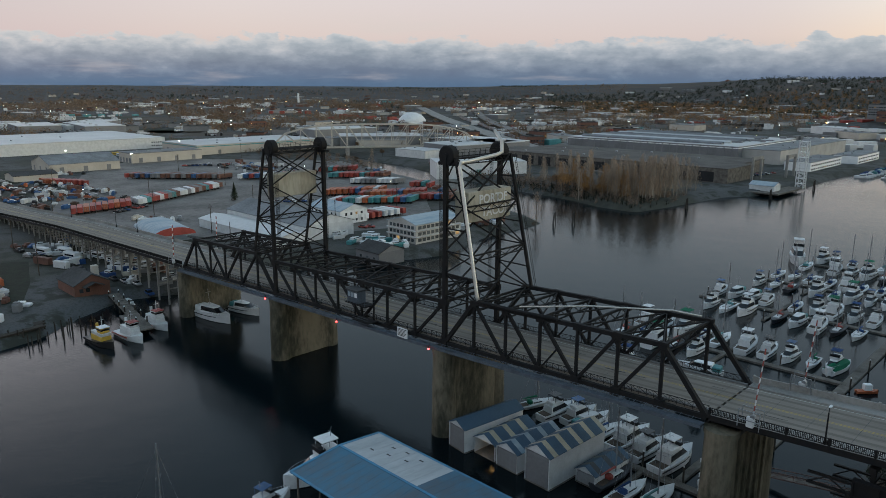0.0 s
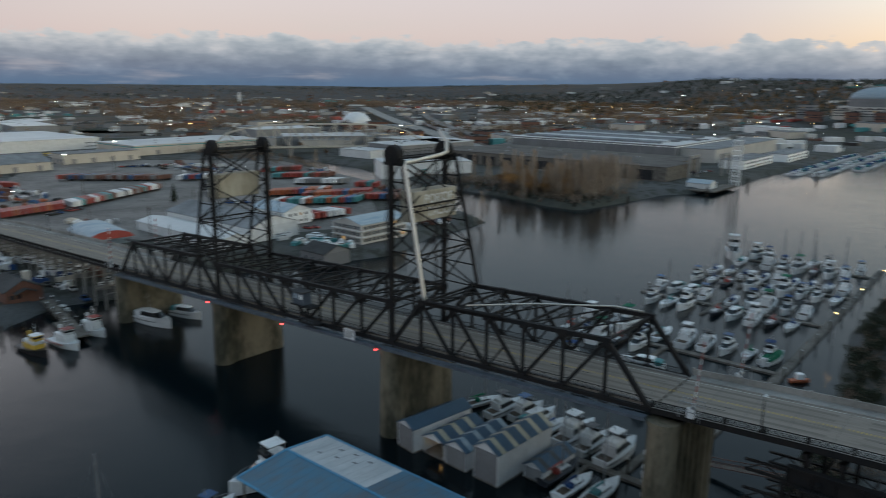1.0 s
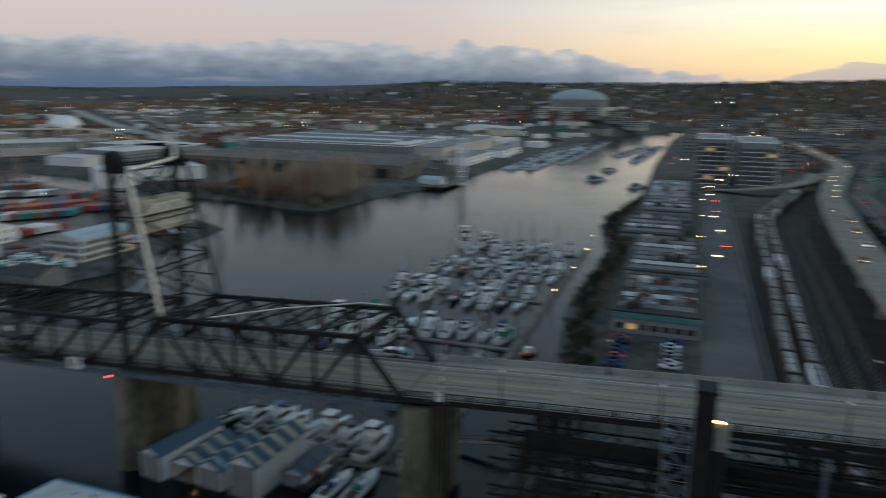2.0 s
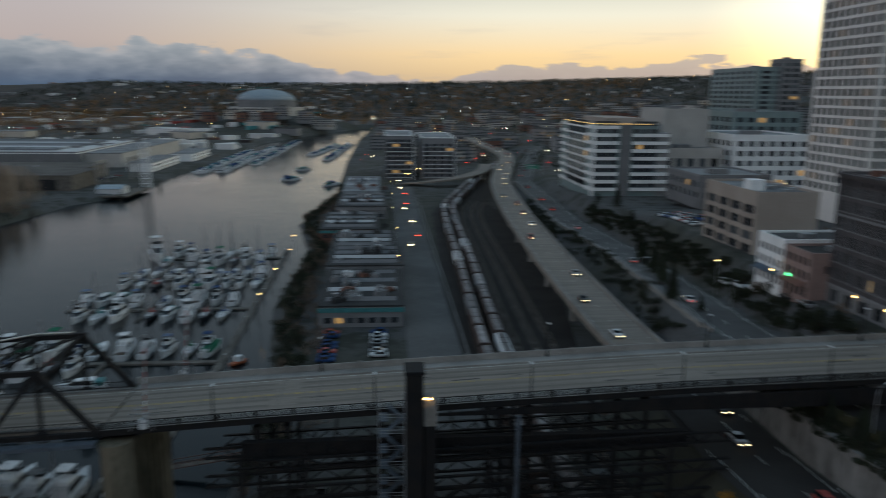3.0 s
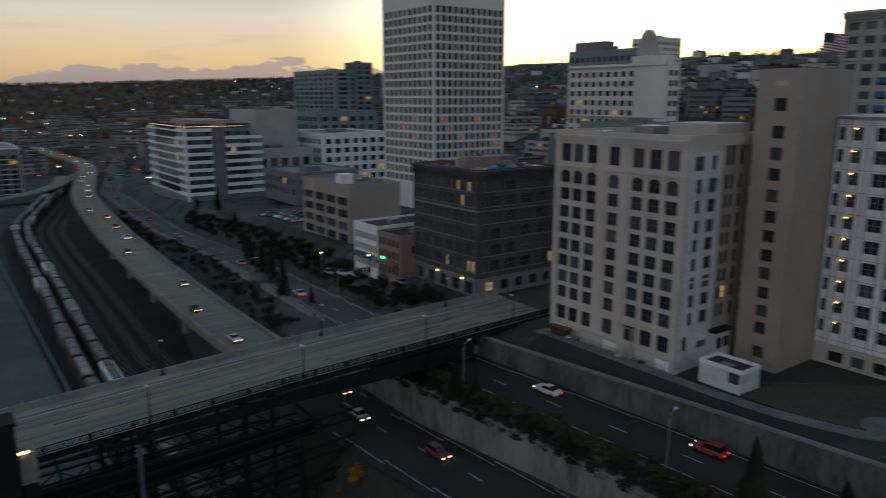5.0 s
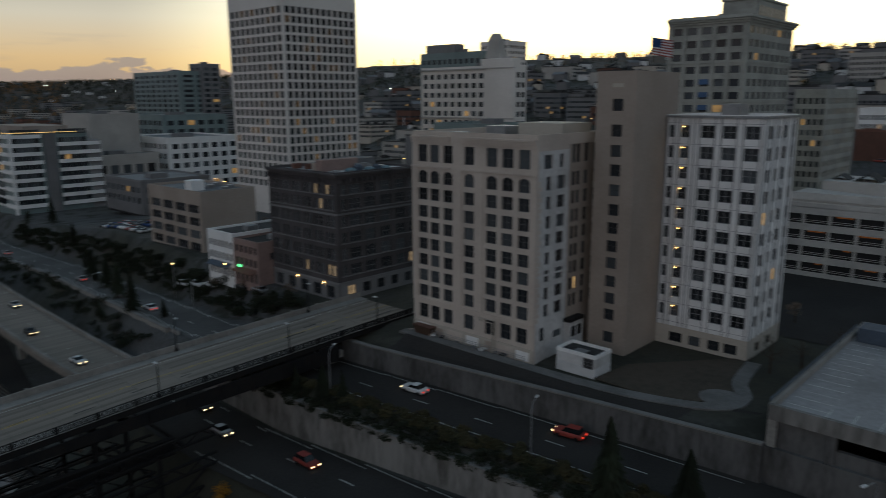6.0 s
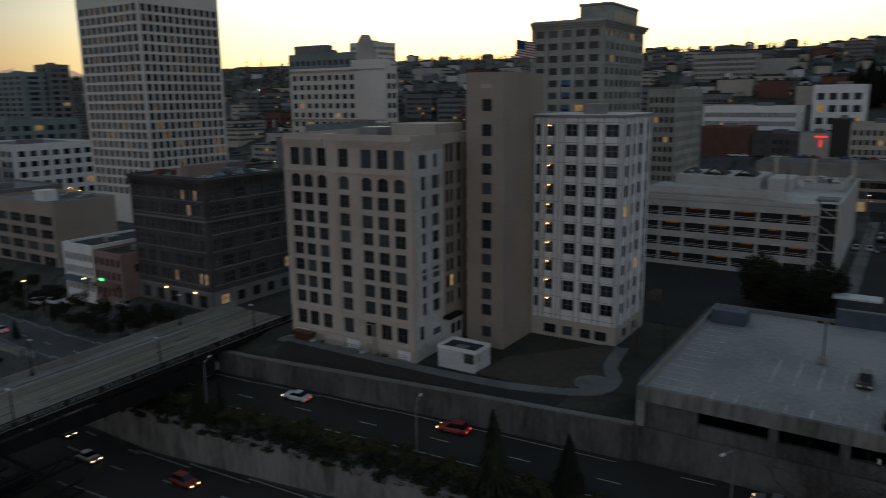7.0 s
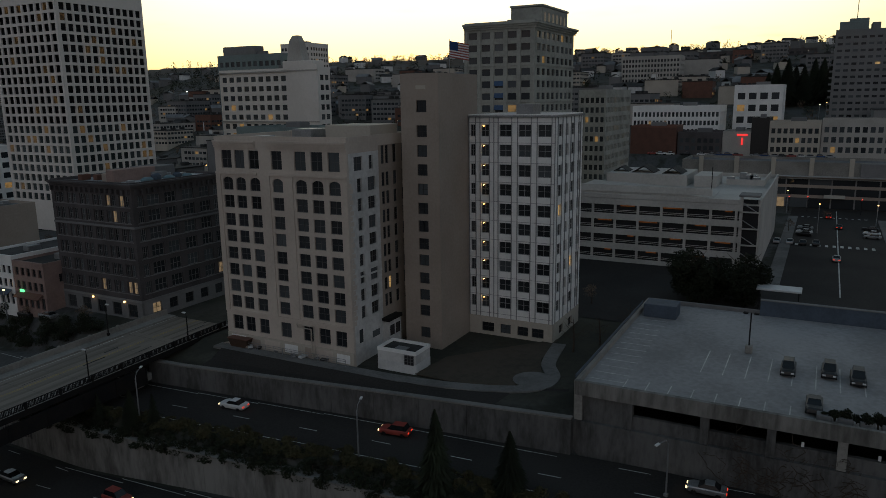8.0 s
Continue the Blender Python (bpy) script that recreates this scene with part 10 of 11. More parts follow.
# ---- planting ----
def leaf_cloud(seed, spread, count, size, squash=1.0, hollow=0.25):
    """A crown of many small tilted leaf sprays."""
    rr = random.Random(seed)
    v, f = [], []
    lobes = [(rr.uniform(-0.5, 0.5), rr.uniform(-0.5, 0.5), rr.uniform(-0.45, 0.5), rr.uniform(0.35, 0.6)) for _ in range(7)]
    for _ in range(count):
        lx, ly, lz, lr = lobes[rr.randrange(7)]
        d = Vector((rr.gauss(0, 1), rr.gauss(0, 1), rr.gauss(0, 1))).normalized() * lr * rr.uniform(hollow, 1.0) ** 0.5
        c = Vector((lx, ly, lz)) + d
        c = Vector((c.x * spread, c.y * spread, c.z * spread * squash))
        a, b_ = Vector((rr.gauss(0, 1), rr.gauss(0, 1), rr.gauss(0, 0.6))).normalized(), Vector((rr.gauss(0, 1), rr.gauss(0, 1), rr.gauss(0, 1))).normalized()
        s = size * rr.uniform(0.5, 1.3)
        k = len(v)
        v += [tuple(c - a * s), tuple(c + b_ * s * 0.9), tuple(c + a * s)]
        f.append((k, k + 1, k + 2))
    s = Shape()
    s.v, s.f = v, f
    return s


def limbs(h, trunk, seed, n=7, reach=0.35, start=0.3):
    rr = random.Random(seed)
    s = Shape().tube([(0, 0, -0.5), (0.05 * h * rr.uniform(-0.3, 0.3), 0, h * 0.45), (0.03 * h, 0.02 * h, h * 0.92)], [trunk, trunk * 0.65, trunk * 0.12], 7)
    for i in range(n):
        z = h * (start + (0.85 - start) * i / n)
        a = i * 2.4 + rr.uniform(-0.4, 0.4)
        L = h * reach * (1 - 0.5 * i / n)
        s.tube([(0, 0, z), (math.cos(a) * L * 0.5, math.sin(a) * L * 0.5, z + L * 0.35), (math.cos(a) * L, math.sin(a) * L, z + L * 0.9)], [trunk * 0.35, trunk * 0.2, trunk * 0.05], 5)
    return s


def broad_tree(h, leaf, seed, label, count=900, name="tree", size=0.32, group="trees", low=0.66, squash=0.95):
    t = thing(name, (0, 0, 0), label, "tree", group)
    part("trunk", limbs(h, h * 0.025, seed), BARK, t)
    cr = leaf_cloud(seed, h * 0.36, count, size, squash)
    part("crown", cr, leaf, t, at=(0, 0, h * low))
    return t


def conifer(h, seed, label, group="conifers", dense=16, spread=0.23):
    t = thing("conifer", (0, 0, 0), label, "tree", group)
    rr = random.Random(seed)
    part("trunk", Shape().tube([(0, 0, -0.5), (0, 0, h * 0.97)], [h * 0.022, 0.03], 7), BARK, t)
    v, f = [], []
    for i in range(int(h * dense)):
        q = rr.random() ** 0.75
        z = h * (0.08 + 0.9 * q)
        R = h * spread * (1 - q) ** 0.85 * rr.uniform(0.55, 1.1) + 0.12
        for k in range(5):
            a = rr.uniform(0, 6.2832)
            d = Vector((math.cos(a), math.sin(a), 0))
            s = Vector((-d.y, d.x, 0))
            r0 = R * rr.uniform(0.05, 0.6)
            w = R * 0.16 + 0.08
            o = Vector((0, 0, z))
            m = len(v)
            v += [tuple(o + d * r0 + s * w * 0.5), tuple(o + d * R + Vector((0, 0, -R * 0.35 + rr.uniform(-0.1, 0.1)))), tuple(o + d * r0 - s * w * 0.5 + Vector((0, 0, -0.1))), tuple(o + d * (r0 * 0.6) + Vector((0, 0, 0.16)))]
            f.append((m, m + 1, m + 2, m + 3))
    s = Shape()
    s.v, s.f = v, f
    part("crown", s, SHRUB, t)
    return t


def poplar(h, leaf, seed, label, count=460, group="bare trees"):
    """A slim upright tree with mostly bare rising branches."""
    rr = random.Random(seed)
    s = Shape().tube([(0, 0, -0.5), (0, 0, h * 0.5), (0.2, 0.1, h)], [h * 0.010, h * 0.006, 0.03], 5)
    for i in range(30):
        z = h * rr.uniform(0.12, 0.85)
        a, L = rr.uniform(0, 6.28), h * rr.uniform(0.12, 0.26)
        s.tube([(0, 0, z), (math.cos(a) * L * 0.3, math.sin(a) * L * 0.3, z + L * 0.8), (math.cos(a) * L * 0.4, math.sin(a) * L * 0.4, z + L * 1.25)], [0.09, 0.06, 0.02], 4)
    c = Shape()
    for _ in range(count):
        q = rr.random()
        z, a, R = h * (0.12 + 0.86 * q), rr.uniform(0, 6.28), h * 0.12 * (1.25 - q) * rr.random() ** 0.6
        p = Vector((math.cos(a) * R, math.sin(a) * R, z))
        u, w = Vector((rr.gauss(0, 0.5), rr.gauss(0, 0.5), 1)).normalized() * rr.uniform(0.5, 1.6), Vector((rr.gauss(0, 1), rr.gauss(0, 1), 0)).normalized() * 0.075
        c.add([p - u, p + w, p + u, p - w], [(0, 1, 2, 3)])
    return whole("poplar", [(s, PALEBARK), (c, leaf)], label, "tree", group)


def shrub(R, seed, label, leaf=None):
    c = leaf_cloud(seed, R * 1.1, 640, 0.19, 0.7)
    c.v = [(x, y, z + R * 0.6) for x, y, z in c.v]
    return whole("shrub", [(Shape().bar((0, 0, -0.6), (R * 0.3, 0.1, R), 0.1).bar((0, 0, -0.6), (-R * 0.3, 0.2, R), 0.1), BARK), (c, leaf or SHRUB)], label, "shrub", "shrubs on the banks")


def thicket(template, places, label):
    """A dense run of shrubs as one mass."""
    joined("bank_scrub", template, [pose(x, y, z[0] if z else land_z(x, y), 0, 0, (i * 67) % 360) @ Matrix.Diagonal((0.6 + 0.9 * ((i * 7) % 11) / 11, 0.7 + 0.8 * ((i * 5) % 7) / 7, 0.5 + 1.0 * ((i * 3) % 8) / 8, 1)) for i, (x, y, *z) in enumerate(places)], label, "scrub")


def plant(template, places, up=0.0):
    for i, (x, y, *z) in enumerate(places):
        m = pose(x, y, (z[0] if z else land_z(x, y)) + up, 0, 0, (i * 67) % 360) @ Matrix.Diagonal((0.85 + 0.3 * ((i * 5) % 7) / 7,) * 2 + (0.68 + 0.42 * ((i * 3) % 8) / 8, 1))
        if i == 0:
            template.matrix_basis = m
        else:
            copy_thing(template, m)


r5 = random.Random(31)
near = conifer(12.6, 4, "full dark green conifer on the bank above the wall", dense=46, spread=0.27)
near.matrix_basis = pose(166.5, -58.6, 20.6)
copy_thing(near, pose(169.0, -67.5, 21.0, 0, 0, 80) @ Matrix.Diagonal((0.95, 0.95, 0.8, 1)))
copy_thing(near, pose(162.6, -8.0, 20.2, 0, 0, 150) @ Matrix.Diagonal((0.7, 0.7, 0.62, 1)))
dark = conifer(30, 5, "tall dark conifer in a clump on the hill", dense=30, spread=0.36)
dark.matrix_basis = pose(640, -72, 64)
for i in range(9):
    copy_thing(dark, pose(632 + (i * 13) % 40, -104 + i * 5.6, 60 + (i * 7) % 8, 0, 0, i * 50) @ Matrix.Diagonal((1, 1, 0.85 + 0.05 * (i % 4), 1)))
CON = [conifer(16, 1, "dark green conifer on the bank below the wall"), conifer(9, 2, "small dark green conifer on the bank"), conifer(16, 3, "tall dark green conifer by the yard")]
plant(CON[0], [(172, 92), (180, 130), (166, 70), (192, 175), (176.5, 110), (199, 215)])
plant(CON[1], [(161.5, -2.0, 20.5), (161.8, 3.0, 20.6), (163.5, -12, 21.5), (169, 60), (178, 122), (186, 150), (164, 85), (196, 236), (201, 250)])
plant(CON[2], [(-285, 118), (-306, 380), (-298, 388), (-290, 372), (-520, 420), (-700, 250), (-690, 60), (-640, 400), (440, -40), (560, 30), (640, -60), (520, -150), (560, -160), (500, -165), (480, -170)])
BUSH = [shrub(1.6, 5, "dark evergreen shrub on the roadside bank"), shrub(2.4, 6, "large dark evergreen shrub beside the street"), shrub(1.4, 8, "brown autumn shrub on the roadside bank", TWIG)]
plant(BUSH[0], [(lerp(y, UP_Y, LWALL_X) + 2.2 + r5.uniform(-0.6, 1.0), y, lerp(y, UP_Y, UP_Z) - 0.9) for y in np.arange(-74, 30, 2.4)])
plant(BUSH[2], [(141 + r5.uniform(-2, 2), y) for y in np.arange(-60, 44, 6)])
plant(BUSH[1], [(lerp(y, UP_Y, UP_X) - 11 + r5.uniform(-3, 3), y) for y in np.arange(62, 300, 8)])
LEAFY = [broad_tree(20, SHRUB, 11, "broad dark evergreen tree beside the car park", 9000, size=0.42, low=0.5, squash=1.3), broad_tree(7, TWIG, 12, "bare brown street tree in winter", 420, size=0.22), broad_tree(5.5, GOLD, 13, "small golden autumn tree on the bank", 800, size=0.2), broad_tree(10, AUTUMN, 14, "rust-brown autumn tree on the flats", 800, size=0.45)]
plant(LEAFY[0], [(246.5, -76, 27), (249, -81, 27), (247.5, -86, 26.5), (253, -78, 27), (640, 120), (420, 30), (470, 180)])
plant(LEAFY[1], [(236, -58), (239, -50), (183, 30), (183, 48), (182.5, 60), (300, -60), (340, -70), (340, -90), (370, -100), (230, 110), (255, 108), (-118, 198), (-122, 192)])
plant(LEAFY[2], [(143.2, -8.5), (290, 250), (300, 262)])
plant(LEAFY[3], [(r5.uniform(-560, -200), r5.uniform(330, 420)) for _ in range(8)] + [(230, 180), (250, 260), (270, 240), (360, 200), (400, 250), (380, 150)])
POP = [poplar(33, PALETWIG, 41, "bare brown poplar in a grove on the point"), poplar(27, RUSTLEAF, 42, "orange-brown autumn poplar in the grove"), poplar(37, PALETWIG, 43, "tall bare poplar in a grove on the point")]
grove = lambda n, x0, x1, y0, y1: [(r5.uniform(x0, x1), r5.uniform(y0, y1)) for _ in range(n)]
plant(POP[0], grove(40, -152, -108, 276, 350) + grove(14, -215, -155, 292, 340) + [(-124, 196), (-300, 318), (-310, 324), (-330, 262)])
plant(POP[1], grove(34, -160, -120, 280, 330) + grove(6, -190, -160, 290, 320))
ROUGH = [broad_tree(19, RUSTLEAF, 61, "rust-orange autumn tree at the edge of the grove", 1500, size=0.42)]
plant(ROUGH[0], [(-172, 288), (-180, 292), (-166, 284), (-150, 280), (-162, 292), (-156, 286), (-150, 300), (-168, 304), (-143, 288), (-176, 300), (-135, 296), (-158, 312)])
plant(POP[2], grove(30, -146, -108, 286, 356))

# ragged growth over the wall between the carriageways and on the slope above it
thicket(shrub(1.3, 71, "dark shrub hanging over the wall top"), [(lerp(y, UP_Y, LWALL_X) + 0.5 + r5.uniform(-0.3, 0.9), y, lerp(y, UP_Y, UP_Z) - 2.2 + r5.uniform(-0.5, 0.2)) for y in np.arange(-78, 32, 1.0)], "dark shrub hanging over the wall top, close together")
thicket(shrub(1.2, 72, "brown-green scrub on the slope above the wall", HEDGE), [(lerp(y, UP_Y, LWALL_X) + 2.9 + r5.uniform(-0.5, 1.0), y, lerp(y, UP_Y, UP_Z) - 0.9) for y in np.arange(-72, 32, 1.5)], "brown-green scrub on the slope above the wall in a dense run")
thicket(shrub(2.2, 73, "dark evergreen shrub below the carriageway"), [(lerp(y, UP_Y, UP_X) - 9.5 + r5.uniform(-2.5, 1.5), y) for y in np.arange(52, 300, 3.6)], "dark evergreen shrub below the carriageway in a dense run")
thicket(shrub(1.9, 74, "dark shrub on the overgrown shore bank"), [(lerp(y, (0, 75, 132, 223, 287, 387, 627), (68, 66, 59, 61, 50, 63, 59)) + r5.uniform(1.0, 8.5), y) for y in np.arange(20, 430, 1.5)], "dark shrub on the overgrown shore bank in a dense run")
thicket(shrub(2.6, 75, "rust-brown shrub on the overgrown shore", TWIG), [(lerp(y, (0, 75, 132, 223, 287, 387, 627), (68, 66, 59, 61, 50, 63, 59)) + r5.uniform(2.0, 14.0), y) for y in np.arange(22, 430, 5.0)], "rust-brown shrub on the overgrown shore in a dense run")
thicket(shrub(1.7, 76, "dark evergreen shrub beside the street on the bluff"), [(lerp(y, UP_Y, WALL_X) + 1.5 + r5.uniform(0, 4.5), y) for y in np.arange(23, 240, 0.9)], "dense dark evergreen hedge beside the street on the bluff")
thicket(shrub(1.2, 77, "dark ground cover on the slope above the wall", HEDGE), [(lerp(y, UP_Y, LWALL_X) + 3.8 + r5.uniform(-0.8, 1.4), y, lerp(y, UP_Y, UP_Z) - 0.6) for y in np.arange(-76, 32, 1.1)], "dark ground cover on the slope above the wall")
for k in range(11):
    y = 20.5 - k * 0.75
    solid("graffiti_bar", Shape().box(-0.03, 0.02, -0.3, 0.12, 0, 0.55 + 0.35 * (k % 3)), BLACK, "black painted graffiti stroke on the wall", "graffiti", group="graffiti on the wall", at=(lerp(y, UP_Y, LWALL_X) - 0.03, y, lerp(y, UP_Y, LOW_Z) + 2.2 + 0.15 * (k % 2)))

# leafless creeper on the wall below the parking deck
rv = random.Random(91)
vine = Shape()
for k in range(80):
    y, z = rv.uniform(-128, -88), rv.uniform(20.4, 25.0)
    w_ = rv.uniform(0.03, 0.07)
    for j in range(rv.randint(6, 16)):
        y2, z2 = y + rv.uniform(-0.9, 0.9), z + rv.uniform(-0.15, 1.0)
        if z2 > 33.0:
            break
        x = 181.4 if max(z, z2) < 27.7 else 181.62
        vine.bar((x, y, z), (x, y2, z2), w_)
        if rv.random() < 0.6:
            vine.bar((x, y2, z2), (x, y2 + rv.uniform(-1.2, 1.2), min(33.0, z2 + rv.uniform(-0.5, 0.8)) if x > 181.5 else min(27.6, z2 + rv.uniform(-0.5, 0.5))), w_ * 0.6)
        y, z = y2, z2
solid("creeper", vine, BARK, "leafless dark creeper spread over the concrete wall", "creeper", kind="stuff")
BARE = broad_tree(9.5, BARK, 15, "bare dark winter tree beside the apartments", 500, size=0.10, low=0.45)
plant(BARE, [(206.5, -63.5), (212.0, -66.5), (219.0, -70.0), (176.6, -101.0, 22.6)])

# plants in the deck's planters
thicket(shrub(0.7, 81, "small dark plant in a deck planter"), [(184.7, -100.7 - k * 1.1, 33.1) for k in range(9)], "dark plants standing in the deck planters")

# ---- the distance: dome, plants, houses, woods and lamps ----
dm = thing("sports_dome", (-111, 1236, 20), "large pale blue sports dome on a ring wall", "dome")
rows = []
for k in range(9):
    a = math.pi / 2 * k / 8
    rows.append([(math.cos(6.2832 * j / 40) * 50 * math.cos(a * 0.97), math.sin(6.2832 * j / 40) * 50 * math.cos(a * 0.97), 34 + 19 * math.sin(a)) for j in range(40)])
part("shell", Shape().loft(rows), WORNROOF, dm, smooth=True)
part("ring_wall", Shape().prism([(math.cos(6.2832 * j / 40) * 52, math.sin(6.2832 * j / 40) * 52) for j in range(40)], 20, 34), GREYWALL, dm)
part("lower_hall", Shape().prism([(math.cos(6.2832 * j / 20) * 66, math.sin(6.2832 * j / 20) * 66) for j in range(20)], -12, 22), STONE, dm)
part("lantern", Shape().prism([(math.cos(6.2832 * j / 16) * 6, math.sin(6.2832 * j / 16) * 6) for j in range(16)], 51.5, 54), GREYWALL, dm)
for j in range(28):
    a = 6.2832 * j / 28
    part("rib", Shape().tube([(math.cos(a) * 50.2 * math.cos(q), math.sin(a) * 50.2 * math.cos(q), 34.2 + 19 * math.sin(q)) for q in (0, 0.35, 0.7, 1.05, 1.4)], 0.5, 4), STEEL_GREY, dm)

r6 = random.Random(77)


def free_spot(x, y, margin=14.0):
    return float(shore_distance(np.array([float(x)]), np.array([float(y)]))[0]) > margin


KEEP = [(-800, -640, 10, 260), (-640, -440, 40, 390), (-470, -100, -60, 275), (-430, -365, 355, 400), (-360, -85, 370, 750), (60, 180, -200, 560), (150, 310, -160, 420), (-200, -5, 1120, 1340), (-250, -100, 262, 375), (240, 425, -130, -40)]


def clear(x, y, shore=True):
    if shore and not free_spot(x, y):
        return False
    if abs((y - 645) - (x + 555) * -0.86) < 34 and -1250 < x < -230:
        return False
    return not any(a - 12 < x < b_ + 12 and c - 12 < y < d + 12 for a, b_, c, d in KEEP)


def far_block(w, d, h, wall, roof, label, bands=0, vents=3):
    s = Shape().soft(-w / 2 - 0.3, w / 2 + 0.3, -d / 2 - 0.3, d / 2 + 0.3, h, h + 0.6, 0.15)
    for i in range(vents):
        x = -w * 0.35 + w * 0.7 * i / max(vents - 1, 1)
        s.soft(x - 1.5, x + 1.5, -d * 0.2, -d * 0.2 + 3, h + 0.6, h + 2.2, 0.2)
    q = Shape()
    for i in range(bands):
        z = 1.2 + i * 3.6
        for k in range(int(w / 3.2)):
            q.box(-w / 2 + 0.8 + k * 3.2, -w / 2 + 3.2 + k * 3.2, -d / 2 - 0.06, -d / 2, z, z + 1.6)
        for sx in (-w / 2 - 0.06, w / 2):
            for k in range(int(d / 3.2)):
                q.box(sx, sx + 0.06, -d / 2 + 0.8 + k * 3.2, -d / 2 + 3.2 + k * 3.2, z, z + 1.6)
    pieces = [(Shape().box(-w / 2, w / 2, -d / 2, d / 2, -4, h), wall), (s, roof)] + ([(q, GLASS_LIT)] if bands else [])
    return whole("industrial_building" if bands == 0 else "town_building", pieces, label, "building", "distant buildings")


FB = [far_block(70, 34, 9, WHITE, ROOF_LIGHT, "long white distribution shed on the flats"), far_block(46, 28, 8, BEIGE, ROOF, "beige industrial shed on the flats"), far_block(90, 50, 11, GREYWALL, ROOF_LIGHT, "large grey warehouse with a pale roof"),
      far_block(36, 22, 7, GREYWALL, ROOF_DARK, "grey workshop with a dark roof"), far_block(28, 20, 10, BROWN, ROOF_DARK, "brown brick works building", 2), far_block(54, 24, 8, STONE, ROOF, "grey metal shed on the flats")]
first = set()


def drop(pool, key, i, m):
    if (key, i) in first:
        return copy_thing(pool[i], m)
    first.add((key, i))
    pool[i].matrix_basis = m
    return pool[i]


beyond = {i: [] for i in range(6)}
n = 0
tries = 0
while n < 460 and tries < 9000:
    tries += 1
    q = r6.random()
    az, rr = radians(r6.uniform(-80, -2)), 520 + 3000 * q ** 1.25
    x, y = 94 + math.sin(az) * rr, -98 + math.cos(az) * rr
    if not clear(x, y):
        continue
    i = r6.choice((0, 1, 1, 2, 3, 3, 3, 4, 4, 5))
    m = pose(x, y, land_z(x, y), 0, 0, r6.choice((-8, 82, 52, -38)) + r6.uniform(-3, 3))
    if rr > 1200:
        beyond[i].append(m @ Matrix.Diagonal((0.5, 0.6, 0.7, 1)))
    else:
        drop(FB, "f", i, m)
    n += 1
for i, ms in beyond.items():
    if ms:
        twin = new("works", FB[i].data)
        joined("far_works", twin, ms, "scattered industrial sheds far out on the flats", "far buildings")

# mid-rise town buildings up the hill
TB = [far_block(26, 20, 11, BEIGE, ROOF_DARK, "beige brick town building", 3), far_block(30, 24, 17, GREYWALL, ROOF_DARK, "grey concrete town building", 4), far_block(22, 18, 11, BROWN, ROOF_DARK, "red-brown brick town building", 2),
      far_block(38, 22, 12, STONE, ROOF_DARK, "pale-banded apartment building on the hill", 3), far_block(24, 24, 16, GREYWALL, ROOF_DARK, "grey stone town building", 4)]
n = tries = 0
while n < 120 and tries < 5000:
    tries += 1
    az, rr = radians(r6.uniform(2, 98)), r6.uniform(330, 860)
    x, y = 94 + math.sin(az) * rr, -98 + math.cos(az) * rr
    if not clear(x, y) or x < 190 or (x < 500 and -160 < y < 20) or (x < 420 and 20 < y < 560 and x < 240 + y * 0.1):
        continue
    if any(a - 16 < x < b_ + 16 and c - 16 < y < d + 16 for _, _, a, b_, c, d, *_ in TOWN):
        continue
    drop(TB, "t", r6.randrange(5), pose(x, y, land_z(x, y), 0, 0, r6.choice((0, 90))))
    n += 1

beyond = {i: [] for i in range(6)}
n = tries = 0
while n < 240 and tries < 5000:
    tries += 1
    az, rr = radians(r6.uniform(-2, 36)), r6.uniform(560, 1900)
    x, y = 94 + math.sin(az) * rr, -98 + math.cos(az) * rr
    if not clear(x, y) or x < 70 or abs(x - lerp(y, UP_Y, UP_X)) < 40 and y < 760:
        continue
    i, m = r6.randrange(5), pose(x, y, land_z(x, y) - 1.5, 0, 0, r6.choice((0, 90, 30)))
    if rr > 850:
        beyond[i].append(m)
    else:
        drop(TB, "t", i, m)
    n += 1
for i, ms in beyond.items():
    if ms:
        twin = new("block", TB[i].data)
        joined("far_town", twin, ms, "scattered town buildings far up the valley", "far buildings")


def house(w, d, h, wall, roof, label):
    return whole("house", [(Shape().box(-w / 2, w / 2, -d / 2, d / 2, -3, h), wall), (Shape().gable(-w / 2, w / 2, -d / 2, d / 2, h - 0.05, 2.6, 0.5, 0.2), roof)], label, "house", "houses on the hills")


HS = [house(12, 9, 6, WHITE, ROOF_DARK, "white house with a dark roof on the hill"), house(11, 9, 6, BEIGE, ROOF_DARK, "beige house with a dark roof on the hill"), house(14, 10, 7, GREYWALL, ROOF, "grey house with a pale roof on the hill")]
beyond = {i: [] for i in range(3)}
n = tries = 0
while n < 420 and tries < 9000:
    tries += 1
    az, rr = r6.uniform(-30, 98), r6.uniform(700, 3000)
    if az > 36 and rr > 1250:
        rr = r6.uniform(600, 1150)
    x, y = 94 + math.sin(radians(az)) * rr, -98 + math.cos(radians(az)) * rr
    if not clear(x, y) or land_z(x, y) < 12:
        continue
    i, m = r6.randrange(3), pose(x, y, land_z(x, y), 0, 0, r6.uniform(0, 180))
    if n > 60:
        beyond[i].append(m)
    else:
        drop(HS, "h", i, m)
    n += 1
for i, ms in beyond.items():
    twin = new("home", HS[i].data)
    joined("far_houses", twin, ms, "scattered houses far up the ridges", "far houses")

# halls and blocks round the dome
for i, (x, y, k) in enumerate(((-185, 1120, 2), (-150, 1130, 0), (-112, 1122, 3), (-72, 1132, 1), (-34, 1140, 4), (-205, 1160, 1), (-6, 1165, 3), (-130, 1104, 2), (-90, 1106, 2))):
    drop(TB, "t", k, pose(x, y, land_z(x, y) + 8, 0, 0, (i % 2) * 90))
